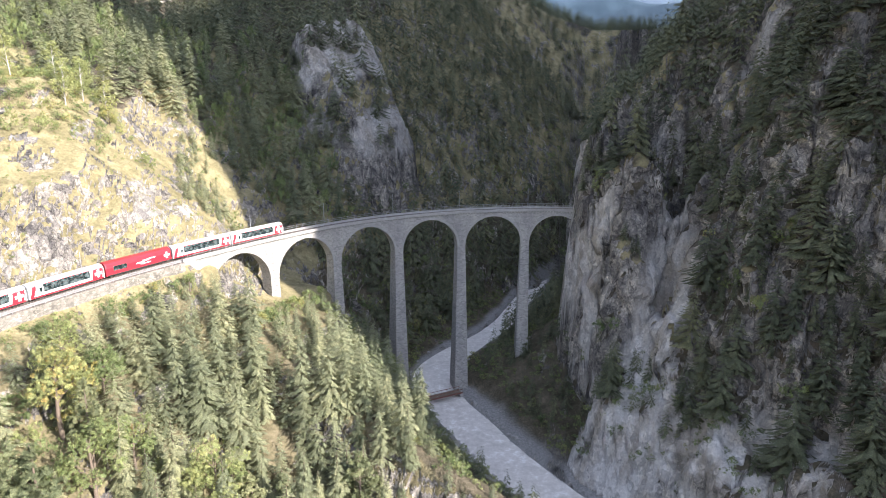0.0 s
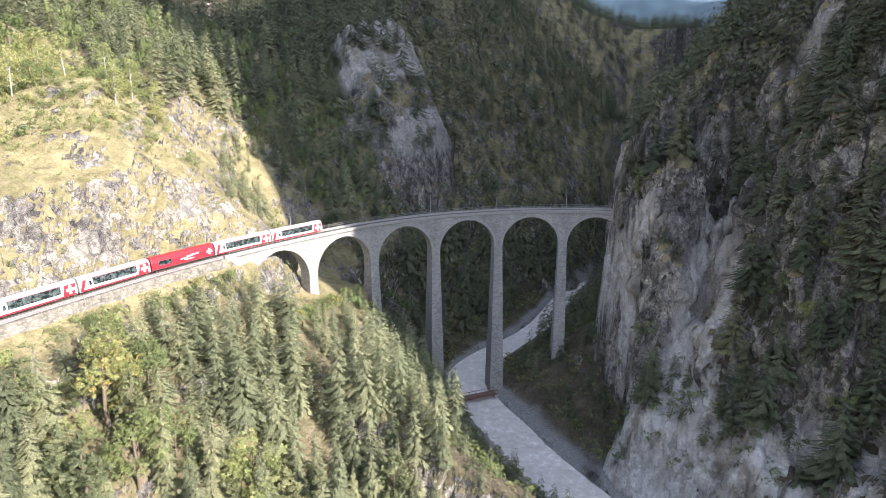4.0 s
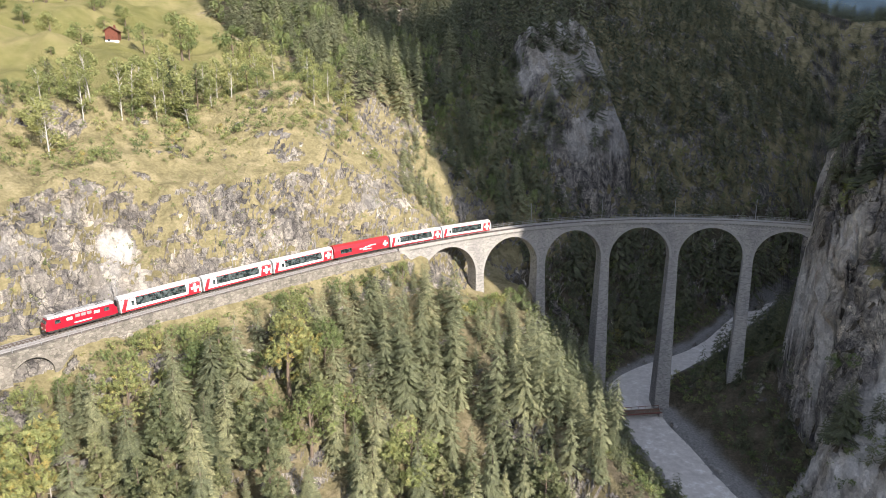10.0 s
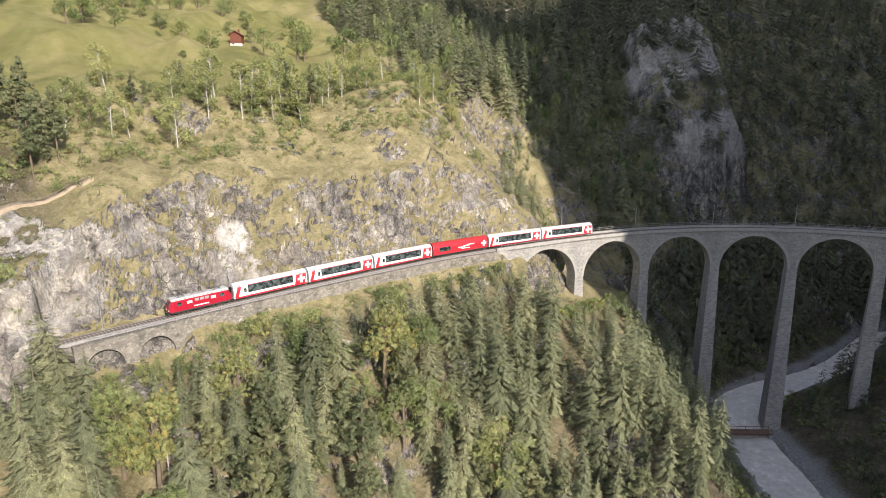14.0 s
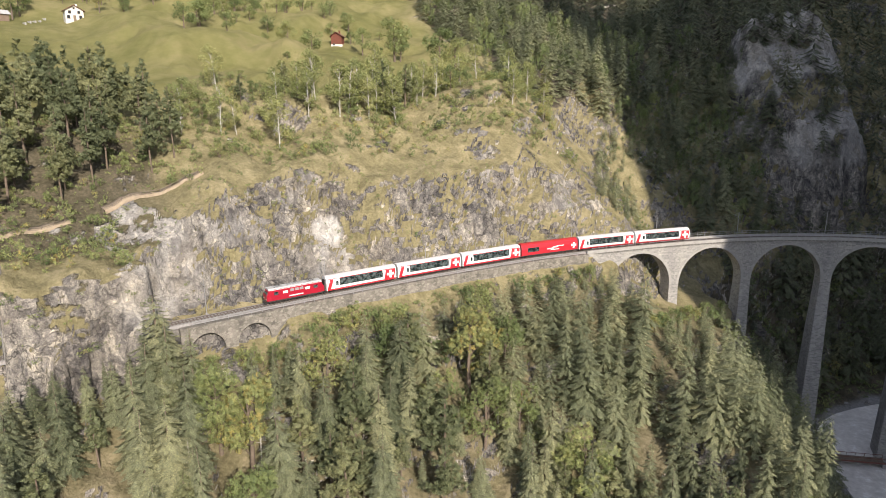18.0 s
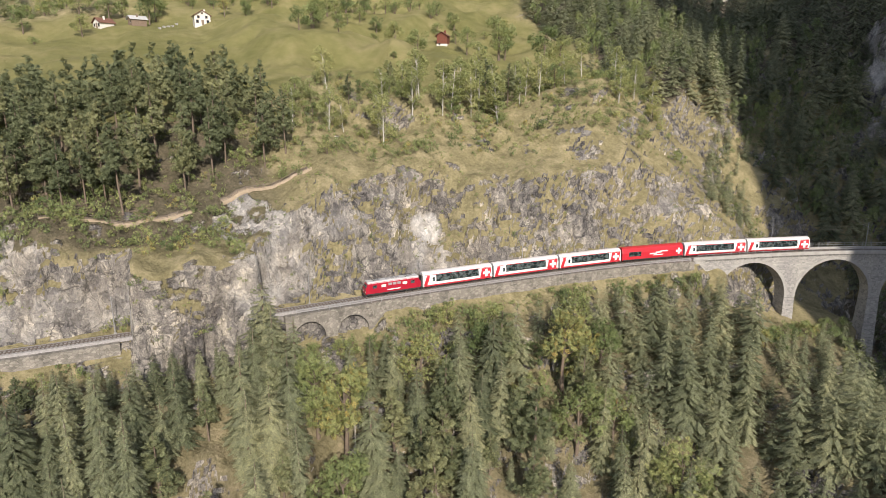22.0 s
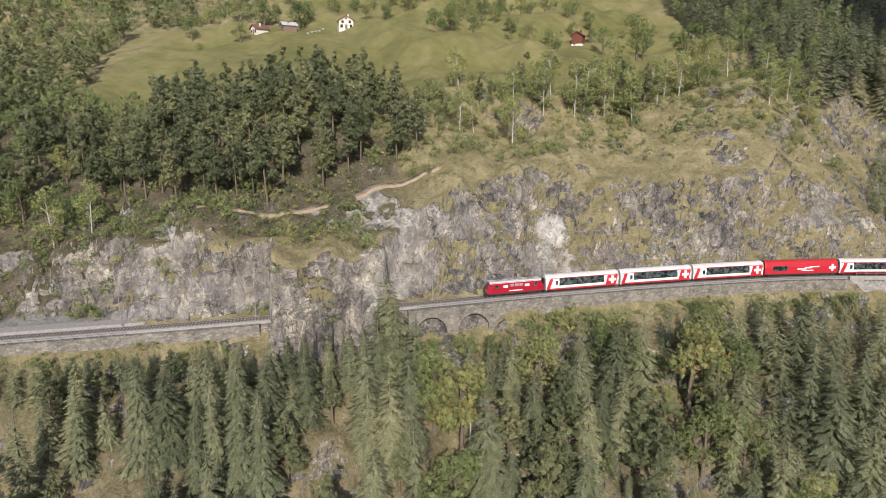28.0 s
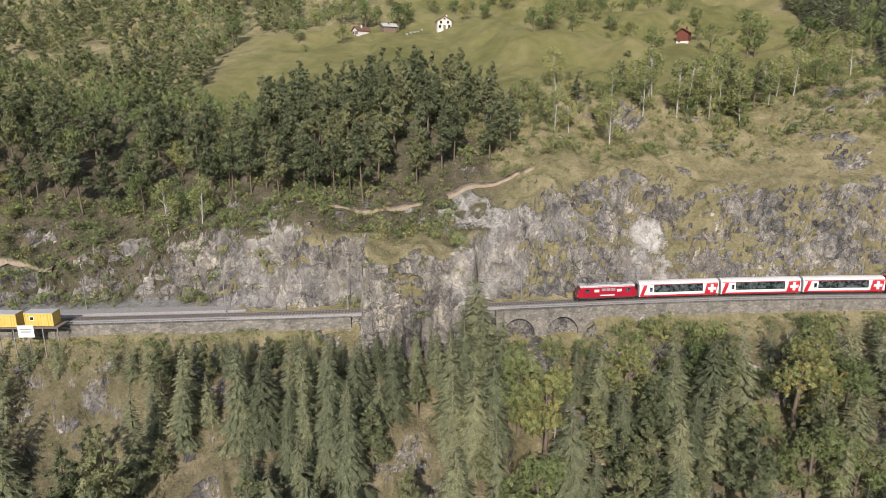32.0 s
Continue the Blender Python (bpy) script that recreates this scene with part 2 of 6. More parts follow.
def blocks3(x, y, z, seed=0):
    """A random height for each block of cracked rock, and the distance to its rim."""
    f = [np.floor(c).astype(np.int64) for c in (x, y, z)]
    d1, d2, val = np.full(x.shape, 9.0), np.full(x.shape, 9.0), np.zeros(x.shape)
    for i in (-1, 0, 1):
        for j in (-1, 0, 1):
            for k in (-1, 0, 1):
                c = (f[0] + i, f[1] + j, f[2] + k)
                d = sum((c[m] + 0.15 + 0.7 * lattice3(*c, seed + m) - p) ** 2 for m, p in enumerate((x, y, z)))
                near = d < d1
                d2 = np.where(near, d1, np.minimum(d2, d))
                val = np.where(near, lattice3(*c, seed + 7), val)
                d1 = np.where(near, d, d1)
    return 2 * val - 1, np.sqrt(d2) - np.sqrt(d1)


az = np.radians(np.r_[np.linspace(-112, -106, 10), np.linspace(-105, 42, 780), np.linspace(43, 248, 60)])
rr = np.r_[0.05, np.linspace(6, 70, 16), np.arange(72, 300, 0.92), np.geomspace(301, 900, 90), np.geomspace(930, 4800, 40)]
AZ, RR = np.meshgrid(az, rr)
GX, GY = RR * np.sin(AZ), RR * np.cos(AZ)
COARSE = list(ground(GX, GY))
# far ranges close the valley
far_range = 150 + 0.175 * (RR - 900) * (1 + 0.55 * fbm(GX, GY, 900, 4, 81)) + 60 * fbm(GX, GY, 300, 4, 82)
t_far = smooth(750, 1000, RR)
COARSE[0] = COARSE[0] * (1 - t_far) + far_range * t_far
COARSE[0] = np.where(RR < 60, np.minimum(COARSE[0], 55), COARSE[0])


def even_rows(n_rows):
    """Rows spaced evenly along the slope, so that cliffs get as many as flat ground; half as many columns again."""
    az2 = np.radians(np.r_[np.linspace(-112, -106, 10), np.linspace(-105, 42, 1010), np.linspace(43, 248, 60)])
    at = np.interp(az2, az, np.arange(len(az)))
    c0 = np.clip(at.astype(int), 0, len(az) - 2)
    ft = (at - c0)[None, :]
    z = COARSE[0]
    w = (np.abs(np.diff(z, axis=0)) + 0.42 * np.diff(rr)[:, None]) / np.maximum(rr[1:], 75)[:, None]
    cum = np.vstack([np.zeros((1, len(az))), np.cumsum(w, axis=0)])
    cum = cum / cum[-1:]
    cum = 0.94 * cum + 0.06 * np.linspace(0, 1, len(rr))[:, None]
    k = np.arange(-6, 7)
    smoothed = sum(cum[:, np.clip(np.arange(len(az)) + j, 0, len(az) - 1)] for j in k) / len(k)
    smoothed = smoothed[:, c0] * (1 - ft) + smoothed[:, c0 + 1] * ft
    even = np.linspace(0, 1, n_rows)
    pos = np.stack([np.interp(even, smoothed[:, j], np.arange(len(rr))) for j in range(len(az2))], 1)
    r0 = np.clip(pos.astype(int), 0, len(rr) - 2)
    fr = pos - r0
    R = rr[r0] * (1 - fr) + rr[r0 + 1] * fr
    A = np.broadcast_to(az2, R.shape)
    cc = np.broadcast_to(c0, R.shape)

    def take(a):
        lo = a[r0, cc] * (1 - ft) + a[r0, cc + 1] * ft
        hi = a[r0 + 1, cc] * (1 - ft) + a[r0 + 1, cc + 1] * ft
        return lo * (1 - fr) + hi * fr

    return A, R, [take(a) for a in COARSE]


AZ, RR, (GZ, GS, GU, GW, GM, GL, GB) = even_rows(450)
GX, GY = RR * np.sin(AZ), RR * np.cos(AZ)
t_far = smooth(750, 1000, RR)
SREL = GS - S0
DEG = np.degrees(AZ)


def grid_normals(x, y, z):
    p = np.stack([x, y, z], -1)
    n = np.cross(np.gradient(p, axis=1), np.gradient(p, axis=0))
    n /= np.linalg.norm(n, axis=-1)[..., None] + 1e-9
    return n * np.sign(n[..., 2:] + 1e-9)


# crags, blocks and cracks of the bare rock, pushed out of the slope
NRM = grid_normals(GX, GY, GZ)
for _ in range(2):
    NRM = (NRM + np.roll(NRM, 1, 0) + np.roll(NRM, -1, 0) + np.roll(NRM, 1, 1) + np.roll(NRM, -1, 1)) / 5
crag_amount = smooth(0.22, 0.5, 1 - NRM[..., 2]) * smooth(4.4, 8.5, np.abs(GU) + 30 * (SREL < 120)) * smooth(3, 8, GZ) * (1 - smooth(420, 560, RR)) * smooth(60, 80, RR)
crag_amount = crag_amount * smooth(6, 11, np.hypot(GX - 46, GY - 206))
pick = crag_amount > 0.01
px, py, pz = GX[pick], GY[pick], GZ[pick]
wx, wy, wz = 1.6 * vnoise3(px / 5, py / 5, pz / 5, 301), 1.6 * vnoise3(px / 5, py / 5, pz / 5, 302), 1.6 * vnoise3(px / 5, py / 5, pz / 5, 303)
big_block, rim = blocks3((px + wx) / 6.5, (py + wy) / 6.5, (pz + wz) / 9.0, 310)
small_block, rim2 = blocks3((px + wx) / 2.1, (py + wy) / 2.1, (pz + wz) / 2.6, 320)
ribs = sum((1 - 2 * np.abs(vnoise3(px / q, py / q, pz / (2.2 * q), 330 + k))) * w for k, (q, w) in enumerate(((13, 1.0), (6.1, 0.55), (2.9, 0.3))))
on_wall = smooth(-1, 1, GM[pick] - GL[pick]) * smooth(-0.8, 0.4, GM[pick] - GZ[pick])
push = (0.9 + 0.9 * on_wall) * (0.62 * big_block - 0.9 * (1 - smooth(0, 0.13, rim))) + 0.34 * small_block - 0.3 * (1 - smooth(0, 0.16, rim2)) + (0.55 + 1.5 * on_wall) * ribs
push = push * crag_amount[pick]
hor = NRM[pick]
GX[pick] += push * hor[:, 0]
GY[pick] += push * hor[:, 1]
GZ[pick] += push * hor[:, 2] * 0.6
ground_me = grid_mesh("ground", GX, GY, GZ)


def meadow_mask(x, y, s, u):
    """One where the mown meadow lies."""
    deg, r = np.degrees(np.arctan2(x, y)), np.hypot(x, y)
    m = smooth(52, 66, u + 8 * fbm(x, y, 20, 3, 91)) * (1 - smooth(-34, -31, deg + 0.05 * (r - 240) + 2 * fbm(x, y, 30, 2, 92)))
    m = m * smooth(-88, -83, deg + 5 * fbm(x, y, 30, 3, 93) + 0.03 * np.clip(240 - r, -60, 60)) * (1 - smooth(188, 200, u + 12 * fbm(x, y, 40, 3, 94)) * (1 - smooth(-74, -68, deg)))
    return m * (s > 40)


g_meadow = meadow_mask(GX, GY, SREL, GU)
g_gravel = (1 - smooth(11, 15, np.abs(GW) + 2 * fbm(GX, GY, 7, 2, 95) + 5 * smooth(202, 212, GY))) * (GZ < 7)
yard_in = smooth(288, 300, SREL) * smooth(2.5, 4, GU) * (1 - smooth(11, 13, GU + 1.5 * fbm(GX, GY, 5, 2, 97)))
g_gravel = np.maximum(g_gravel, yard_in)
g_forest = (0.45 + 0.3 * fbm(GX, GY, 12, 3, 90)) * (1 - smooth(-9, -4, GU)) * (SREL > 90)
g_forest = np.maximum(g_forest, 0.85 * (1 - g_meadow) * smooth(225, 240, SREL + 8 * fbm(GX, GY, 9, 2, 98)) * smooth(8, 13, GU) * (1 - smooth(95, 120, GU)))
g_forest = np.maximum(g_forest, ((GB > GL - 1) & (SREL < 120)) * 1.0)
g_forest = np.maximum(g_forest, (GM > GZ - 0.5) * 1.0)
g_forest = np.maximum(g_forest, 0.9 * (GW < 60) * (GZ < 40) * (SREL < 125) * (np.abs(GW) < 60))
# pale fresh rock: a scar above the line, and the washed foot of the right-hand wall
blob = np.hypot((SREL - 198.3) / 4.4, (GU - 13.0) / 2.9) + 0.5 * fbm(GX + GZ, GY - GZ, 4.5, 4, 99)
scar = 1 - smooth(0.8, 1.08, blob)
scar = np.maximum(scar, 0.36 * (1 - smooth(0.6, 1.15, np.hypot((SREL - 200.5) / 5.5, (GU - 7.5) / 5.0) + 0.5 * fbm(GX, GZ, 4, 3, 89))))
buttress = (1 - smooth(0.75, 1.1, np.hypot((SREL - 235) / 9.5, (GZ - 70) / 11) + 0.5 * fbm(SREL, GZ, 7, 4, 87))) * smooth(-9, -6, GU) * (1 - smooth(22, 28, GU))
scar = np.maximum(scar, (0.42 + 0.4 * fbm(SREL, GZ, 5, 4, 86)) * buttress)
ledges = smooth(0.18, 0.34, fbm(SREL * 0.6, GZ * 1.6, 10, 4, 85)) * (GU > 4) * (GU < 34) * (SREL > 120)
scar = np.maximum(scar, 0.22 * ledges)
scar = np.maximum(scar, pale_rock(GX, GY, GZ) * (GM > GZ - 0.5))
# far crag: pale bare rock, with extra lightening that paints in faint light
on_crag = 1 - smooth(22, 33, np.hypot(GX + 44, (GY - 318) * 0.8))
scar = np.clip(np.maximum(scar, 0.6 * on_crag * smooth(-0.15, 0.15, fbm(GX, GZ, 9, 3, 88)) * (GZ > 74)), 0, 1)
zone = ground_me.color_attributes.new("zone", "FLOAT_COLOR", "POINT")
zone.data.foreach_set("color", np.stack([g_meadow, g_forest, g_gravel, scar], -1).astype(np.float32).ravel())
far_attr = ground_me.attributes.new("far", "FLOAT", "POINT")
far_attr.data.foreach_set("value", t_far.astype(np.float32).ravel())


# ---- materials ----
class Nodes:
    """Small helper to wire a node material."""

    def __init__(self, name, rough=0.85, metal=0.0, spec=0.3):
        self.m = bpy.data.materials.new(name)
        self.m.use_nodes = True
        self.t = self.m.node_tree
        self.p = self.t.nodes["Principled BSDF"]
        self.p.inputs["Roughness"].default_value = rough
        self.p.inputs["Metallic"].default_value = metal
        self.p.inputs["Specular IOR Level"].default_value = spec

    def add(self, kind, **vals):
        n = self.t.nodes.new(kind)
        for k, v in vals.items():
            if k in n.inputs:
                n.inputs[k].default_value = v
        return n

    def link(self, a, b):
        self.t.links.new(a, b)

    def pos(self, scale=(1, 1, 1)):
        g = self.add("ShaderNodeNewGeometry")
        mp = self.add("ShaderNodeMapping")
        mp.inputs["Scale"].default_value = scale
        self.link(g.outputs["Position"], mp.inputs["Vector"])
        return mp.outputs[0]

    def noise(self, scale, detail=4, vec=None, rough=0.6):
        n = self.add("ShaderNodeTexNoise", Scale=scale, Detail=detail, Roughness=rough)
        self.link(vec if vec is not None else self.pos(), n.inputs["Vector"])
        return n.outputs["Fac"]

    def ramp(self, fac, stops):
        r = self.add("ShaderNodeValToRGB")
        el = r.color_ramp.elements
        while len(el) < len(stops):
            el.new(0.5)
        for e, (p, c) in zip(el, stops):
            e.position, e.color = p, (*c, 1) if len(c) == 3 else c
        self.link(fac, r.inputs[0])
        return r.outputs[0]

    def mix(self, fac, a, b, mode="MIX"):
        n = self.t.nodes.new("ShaderNodeMix")
        n.data_type, n.blend_type = "RGBA", mode
        for sock, v in ((0, fac), (6, a), (7, b)):
            if isinstance(v, (int, float)):
                n.inputs[sock].default_value = v
            elif isinstance(v, tuple):
                n.inputs[sock].default_value = (*v, 1)
            else:
                self.link(v, n.inputs[sock])
        return n.outputs[2]

    def math(self, op, a, b=0.0, clamp=False):
        n = self.t.nodes.new("ShaderNodeMath")
        n.operation, n.use_clamp = op, clamp
        for i, v in enumerate((a, b)):
            if isinstance(v, (int, float)):
                n.inputs[i].default_value = v
            else:
                self.link(v, n.inputs[i])
        return n.outputs[0]

    def bump(self, height, dist, strength=1.0):
        b = self.add("ShaderNodeBump", Strength=strength, Distance=dist)
        self.link(height, b.inputs["Height"])
        self.link(b.outputs[0], self.p.inputs["Normal"])

    def colour(self, c):
        if isinstance(c, tuple):
            self.p.inputs["Base Color"].default_value = (*c, 1)
        else:
            self.link(c, self.p.inputs["Base Color"])
        return self.m


def plain(name, col, rough=0.6, metal=0.0, var=0.18, scale=1.2, spec=0.4):
    """A painted or plain surface with faint dirt and mottling."""
    n = Nodes(name, rough, metal, spec)
    a = n.noise(scale, 5)
    b = n.noise(scale * 9, 3)
    f = n.math("MULTIPLY_ADD", a, 0.7)
    f = n.math("ADD", n.math("MULTIPLY", a, 0.7), n.math("MULTIPLY", b, 0.3))
    lo, hi = tuple(c * (1 - var) for c in col), tuple(min(1, c * (1 + var)) for c in col)
    return n.colour(n.ramp(f, [(0.3, lo), (0.7, hi)]))


def ground_material():
    n = Nodes("hillside", 0.95, 0, 0.15)
    at = n.add("ShaderNodeAttribute")
    at.attribute_name = "zone"
    sep = n.add("ShaderNodeSeparateColor")
    n.link(at.outputs["Color"], sep.inputs[0])
    far = n.add("ShaderNodeAttribute")
    far.attribute_name = "far"
    geo = n.add("ShaderNodeNewGeometry")
    sx = n.add("ShaderNodeSeparateXYZ")
    n.link(geo.outputs["True Normal"], sx.inputs[0])
    steep = n.math("SUBTRACT", 1.0, sx.outputs[2])
    big, mid, fine = n.noise(0.035, 5), n.noise(0.22, 6), n.noise(1.6, 6, rough=0.7)
    streak = n.noise(0.42, 7, n.pos((1, 1, 0.6)), 0.72)
    # rock
    crack = n.add("ShaderNodeTexVoronoi", Scale=0.33)
    crack.feature = "DISTANCE_TO_EDGE"
    wob = n.add("ShaderNodeVectorMath")
    wob.operation = "ADD"
    nz = n.add("ShaderNodeTexNoise", Scale=0.35, Detail=4)
    n.link(n.pos(), nz.inputs["Vector"])
    sc = n.add("ShaderNodeVectorMath")
    sc.operation = "SCALE"
    sc.inputs[3].default_value = 5.0
    n.link(nz.outputs["Color"], sc.inputs[0])
    n.link(n.pos((1, 1, 0.55)), wob.inputs[0])
    n.link(sc.outputs[0], wob.inputs[1])
    n.link(wob.outputs[0], crack.inputs["Vector"])
    rock = n.ramp(streak, [(0.30, (0.10, 0.098, 0.098)), (0.43, (0.225, 0.218, 0.212)), (0.55, (0.33, 0.318, 0.30)), (0.70, (0.46, 0.44, 0.41))])
    rock = n.mix(n.ramp(crack.outputs["Distance"], [(0.0, (0.8, 0.8, 0.8)), (0.05, (0, 0, 0))]), rock, (0.06, 0.06, 0.06))
    rock = n.mix(n.math("MULTIPLY", n.ramp(big, [(0.5, (0, 0, 0)), (0.68, (1, 1, 1))]), 0.5), rock, (0.34, 0.31, 0.265))
    grit = n.noise(4.5, 4, rough=0.75)
    rock = n.mix(1.0, rock, n.ramp(grit, [(0.34, (0.7, 0.7, 0.71)), (0.62, (1.25, 1.23, 1.2))]), "MULTIPLY")
    cell = n.add("ShaderNodeTexVoronoi", Scale=0.75)
    n.link(wob.outputs[0], cell.inputs["Vector"])
    cs = n.add("ShaderNodeSeparateColor")
    n.link(cell.outputs["Color"], cs.inputs[0])
    rock = n.mix(1.0, rock, n.ramp(cs.outputs[0], [(0.0, (0.72, 0.72, 0.74)), (0.6, (1.0, 1.0, 0.98)), (1.0, (1.3, 1.28, 1.22))]), "MULTIPLY")
    cell2 = n.add("ShaderNodeTexVoronoi", Scale=2.4)
    n.link(wob.outputs[0], cell2.inputs["Vector"])
    cs2 = n.add("ShaderNodeSeparateColor")
    n.link(cell2.outputs["Color"], cs2.inputs[0])
    rock = n.mix(1.0, rock, n.ramp(cs2.outputs[1], [(0.0, (0.74, 0.74, 0.75)), (1.0, (1.22, 1.21, 1.18))]), "MULTIPLY")
    bed = n.add("ShaderNodeMapping")
    bed.inputs["Rotation"].default_value = (0.55, 0.5, 0.2)
    bed.inputs["Scale"].default_value = (0.22, 0.22, 1.5)
    n.link(wob.outputs[0], bed.inputs["Vector"])
    strata = n.noise(0.8, 4, bed.outputs[0], 0.65)
    rock = n.mix(1.0, rock, n.ramp(strata, [(0.38, (0.58, 0.58, 0.60)), (0.5, (1.0, 1.0, 1.0)), (0.63, (1.22, 1.2, 1.16))]), "MULTIPLY")
    blot = n.noise(0.11, 5, n.pos((1, 1, 0.35)), 0.65)
    rock = n.mix(1.0, rock, n.ramp(blot, [(0.36, (0.6, 0.6, 0.62)), (0.5, (0.97, 0.96, 0.95)), (0.62, (1.35, 1.32, 1.27))]), "MULTIPLY")
    pale = n.mix(1.0, n.ramp(fine, [(0.3, (0.60, 0.58, 0.545)), (0.7, (0.93, 0.90, 0.85))]), n.ramp(n.noise(0.13, 4, n.pos((1, 1, 0.4))), [(0.4, (0.72, 0.68, 0.62)), (0.55, (1.0, 1.0, 1.0))]), "MULTIPLY")
    rock = n.mix(at.outputs["Alpha"], rock, n.mix(0.55, pale, n.mix(1.0, pale, n.ramp(cs.outputs[0], [(0.0, (0.5, 0.5, 0.5)), (1.0, (1.25, 1.25, 1.25))]), "MULTIPLY")))
    # dry turf, wood floor, meadow
    turf = n.ramp(n.math("ADD", n.math("MULTIPLY", mid, 0.6), n.math("MULTIPLY", fine, 0.4)), [(0.34, (0.145, 0.128, 0.068)), (0.5, (0.275, 0.242, 0.132)), (0.66, (0.43, 0.365, 0.22))])
    floor = n.ramp(n.math("ADD", n.math("MULTIPLY", mid, 0.5), n.math("MULTIPLY", fine, 0.5)), [(0.36, (0.040, 0.038, 0.026)), (0.5, (0.095, 0.083, 0.060)), (0.66, (0.21, 0.17, 0.13))])
    mead = n.ramp(n.math("ADD", n.math("MULTIPLY", big, 0.6), n.math("MULTIPLY", mid, 0.4)), [(0.36, (0.145, 0.148, 0.052)), (0.5, (0.208, 0.198, 0.080)), (0.66, (0.285, 0.252, 0.122))])
    grav = n.ramp(fine, [(0.3, (0.18, 0.18, 0.175)), (0.7, (0.42, 0.41, 0.39))])
    soil = n.mix(sep.outputs[1], turf, floor)
    soil = n.mix(sep.outputs[0], soil, mead)
    soil = n.mix(sep.outputs[2], soil, grav)
    f = n.math("ADD", steep, n.math("MULTIPLY", n.math("SUBTRACT", mid, 0.5), 0.95))
    f = n.math("ADD", f, n.math("MULTIPLY", n.math("SUBTRACT", n.noise(0.085, 4), 0.5), 1.5))
    f = n.math("ADD", f, n.math("MULTIPLY", at.outputs["Alpha"], 0.9))
    rock_f = n.ramp(f, [(0.43, (0, 0, 0)), (0.50, (1, 1, 1))])
    rock_f = n.math("MULTIPLY", rock_f, n.math("SUBTRACT", 1.0, sep.outputs[0]), True)
    col = n.mix(rock_f, soil, rock)
    # far ranges: woods below in a blue that paints in the haze, snow on top
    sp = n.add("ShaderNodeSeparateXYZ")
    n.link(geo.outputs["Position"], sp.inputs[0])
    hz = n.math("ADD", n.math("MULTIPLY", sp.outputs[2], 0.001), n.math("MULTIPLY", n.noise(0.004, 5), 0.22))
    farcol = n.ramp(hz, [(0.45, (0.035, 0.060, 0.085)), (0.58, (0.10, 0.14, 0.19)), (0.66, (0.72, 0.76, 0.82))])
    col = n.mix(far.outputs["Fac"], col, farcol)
    h = n.math("ADD", n.math("MULTIPLY", streak, 0.45), n.math("ADD", n.math("MULTIPLY", fine, 0.35), n.math("MULTIPLY", strata, n.math("MULTIPLY", rock_f, 0.5))))
    h = n.math("ADD", h, n.math("MULTIPLY", n.math("ADD", cs.outputs[0], n.math("MULTIPLY", cs2.outputs[1], 0.5)), n.math("MULTIPLY", rock_f, 0.35)))
    n.bump(h, 1.6, 1.0)
    return n.colour(col)


def leaf_material(name, stops, by="object", ragged=0.45):
    """Foliage whose green changes from tree to tree and from spray to spray; sprays are ragged with gaps."""
    n = Nodes(name, 0.7, 0, 0.25)
    if by == "object":
        o = n.add("ShaderNodeObjectInfo")
        r = o.outputs["Random"]
    else:
        a = n.add("ShaderNodeAttribute")
        a.attribute_name = "tint"
        r = a.outputs["Fac"]
    g = n.add("ShaderNodeNewGeometry")
    f = n.math("ADD", n.math("MULTIPLY", r, 0.66), n.math("MULTIPLY", g.outputs["Random Per Island"], 0.34))
    c = n.ramp(f, stops)
    mod = n.ramp(n.noise(0.9, 3), [(0.3, (0.7, 0.7, 0.72)), (0.7, (1.2, 1.2, 1.14))])
    c = n.mix(1.0, c, mod, "MULTIPLY")
    needles = n.noise(4.5, 3, rough=0.7)
    c = n.mix(1.0, c, n.ramp(needles, [(0.36, (0.62, 0.62, 0.63)), (0.64, (1.42, 1.4, 1.32))]), "MULTIPLY")
    n.link(c, n.p.inputs["Base Color"])
    n.bump(needles, 0.2, 0.6)
    tr = n.add("ShaderNodeBsdfTranslucent")
    n.link(c, tr.inputs["Color"])
    mx = n.add("ShaderNodeMixShader")
    mx.inputs[0].default_value = 0.26
    n.link(n.p.outputs[0], mx.inputs[1])
    n.link(tr.outputs[0], mx.inputs[2])
    out = mx.outputs[0]
    if ragged:
        gaps = n.ramp(n.noise(6.5, 2, rough=0.7), [(ragged, (1, 1, 1)), (ragged + 0.02, (0, 0, 0))])
        hole = n.add("ShaderNodeBsdfTransparent")
        my = n.add("ShaderNodeMixShader")
        n.link(gaps, my.inputs[0])
        n.link(out, my.inputs[1])
        n.link(hole.outputs[0], my.inputs[2])
        out = my.outputs[0]
    n.link(out, n.t.nodes["Material Output"].inputs["Surface"])
    return n.m


SPRUCE = [(0.0, (0.110, 0.132, 0.080)), (0.5, (0.245, 0.268, 0.168)), (1.0, (0.39, 0.39, 0.235))]
PINE = [(0.0, (0.085, 0.108, 0.060)), (0.5, (0.165, 0.190, 0.105)), (1.0, (0.30, 0.305, 0.16))]
BROAD = [(0.0, (0.105, 0.150, 0.066)), (0.5, (0.215, 0.265, 0.112)), (0.85, (0.34, 0.355, 0.15)), (0.95, (0.42, 0.33, 0.11)), (1.0, (0.33, 0.18, 0.10))]
BIRCH = [(0.0, (0.20, 0.235, 0.10)), (0.6, (0.33, 0.36, 0.155)), (1.0, (0.43, 0.42, 0.19))]
FARW = [(0.0, (0.080, 0.098, 0.066)), (0.5, (0.165, 0.182, 0.112)), (1.0, (0.29, 0.285, 0.155))]
M_FAR = leaf_material("needles of the far wood", FARW, "tint", 0.42)
M_GROUND = ground_material()
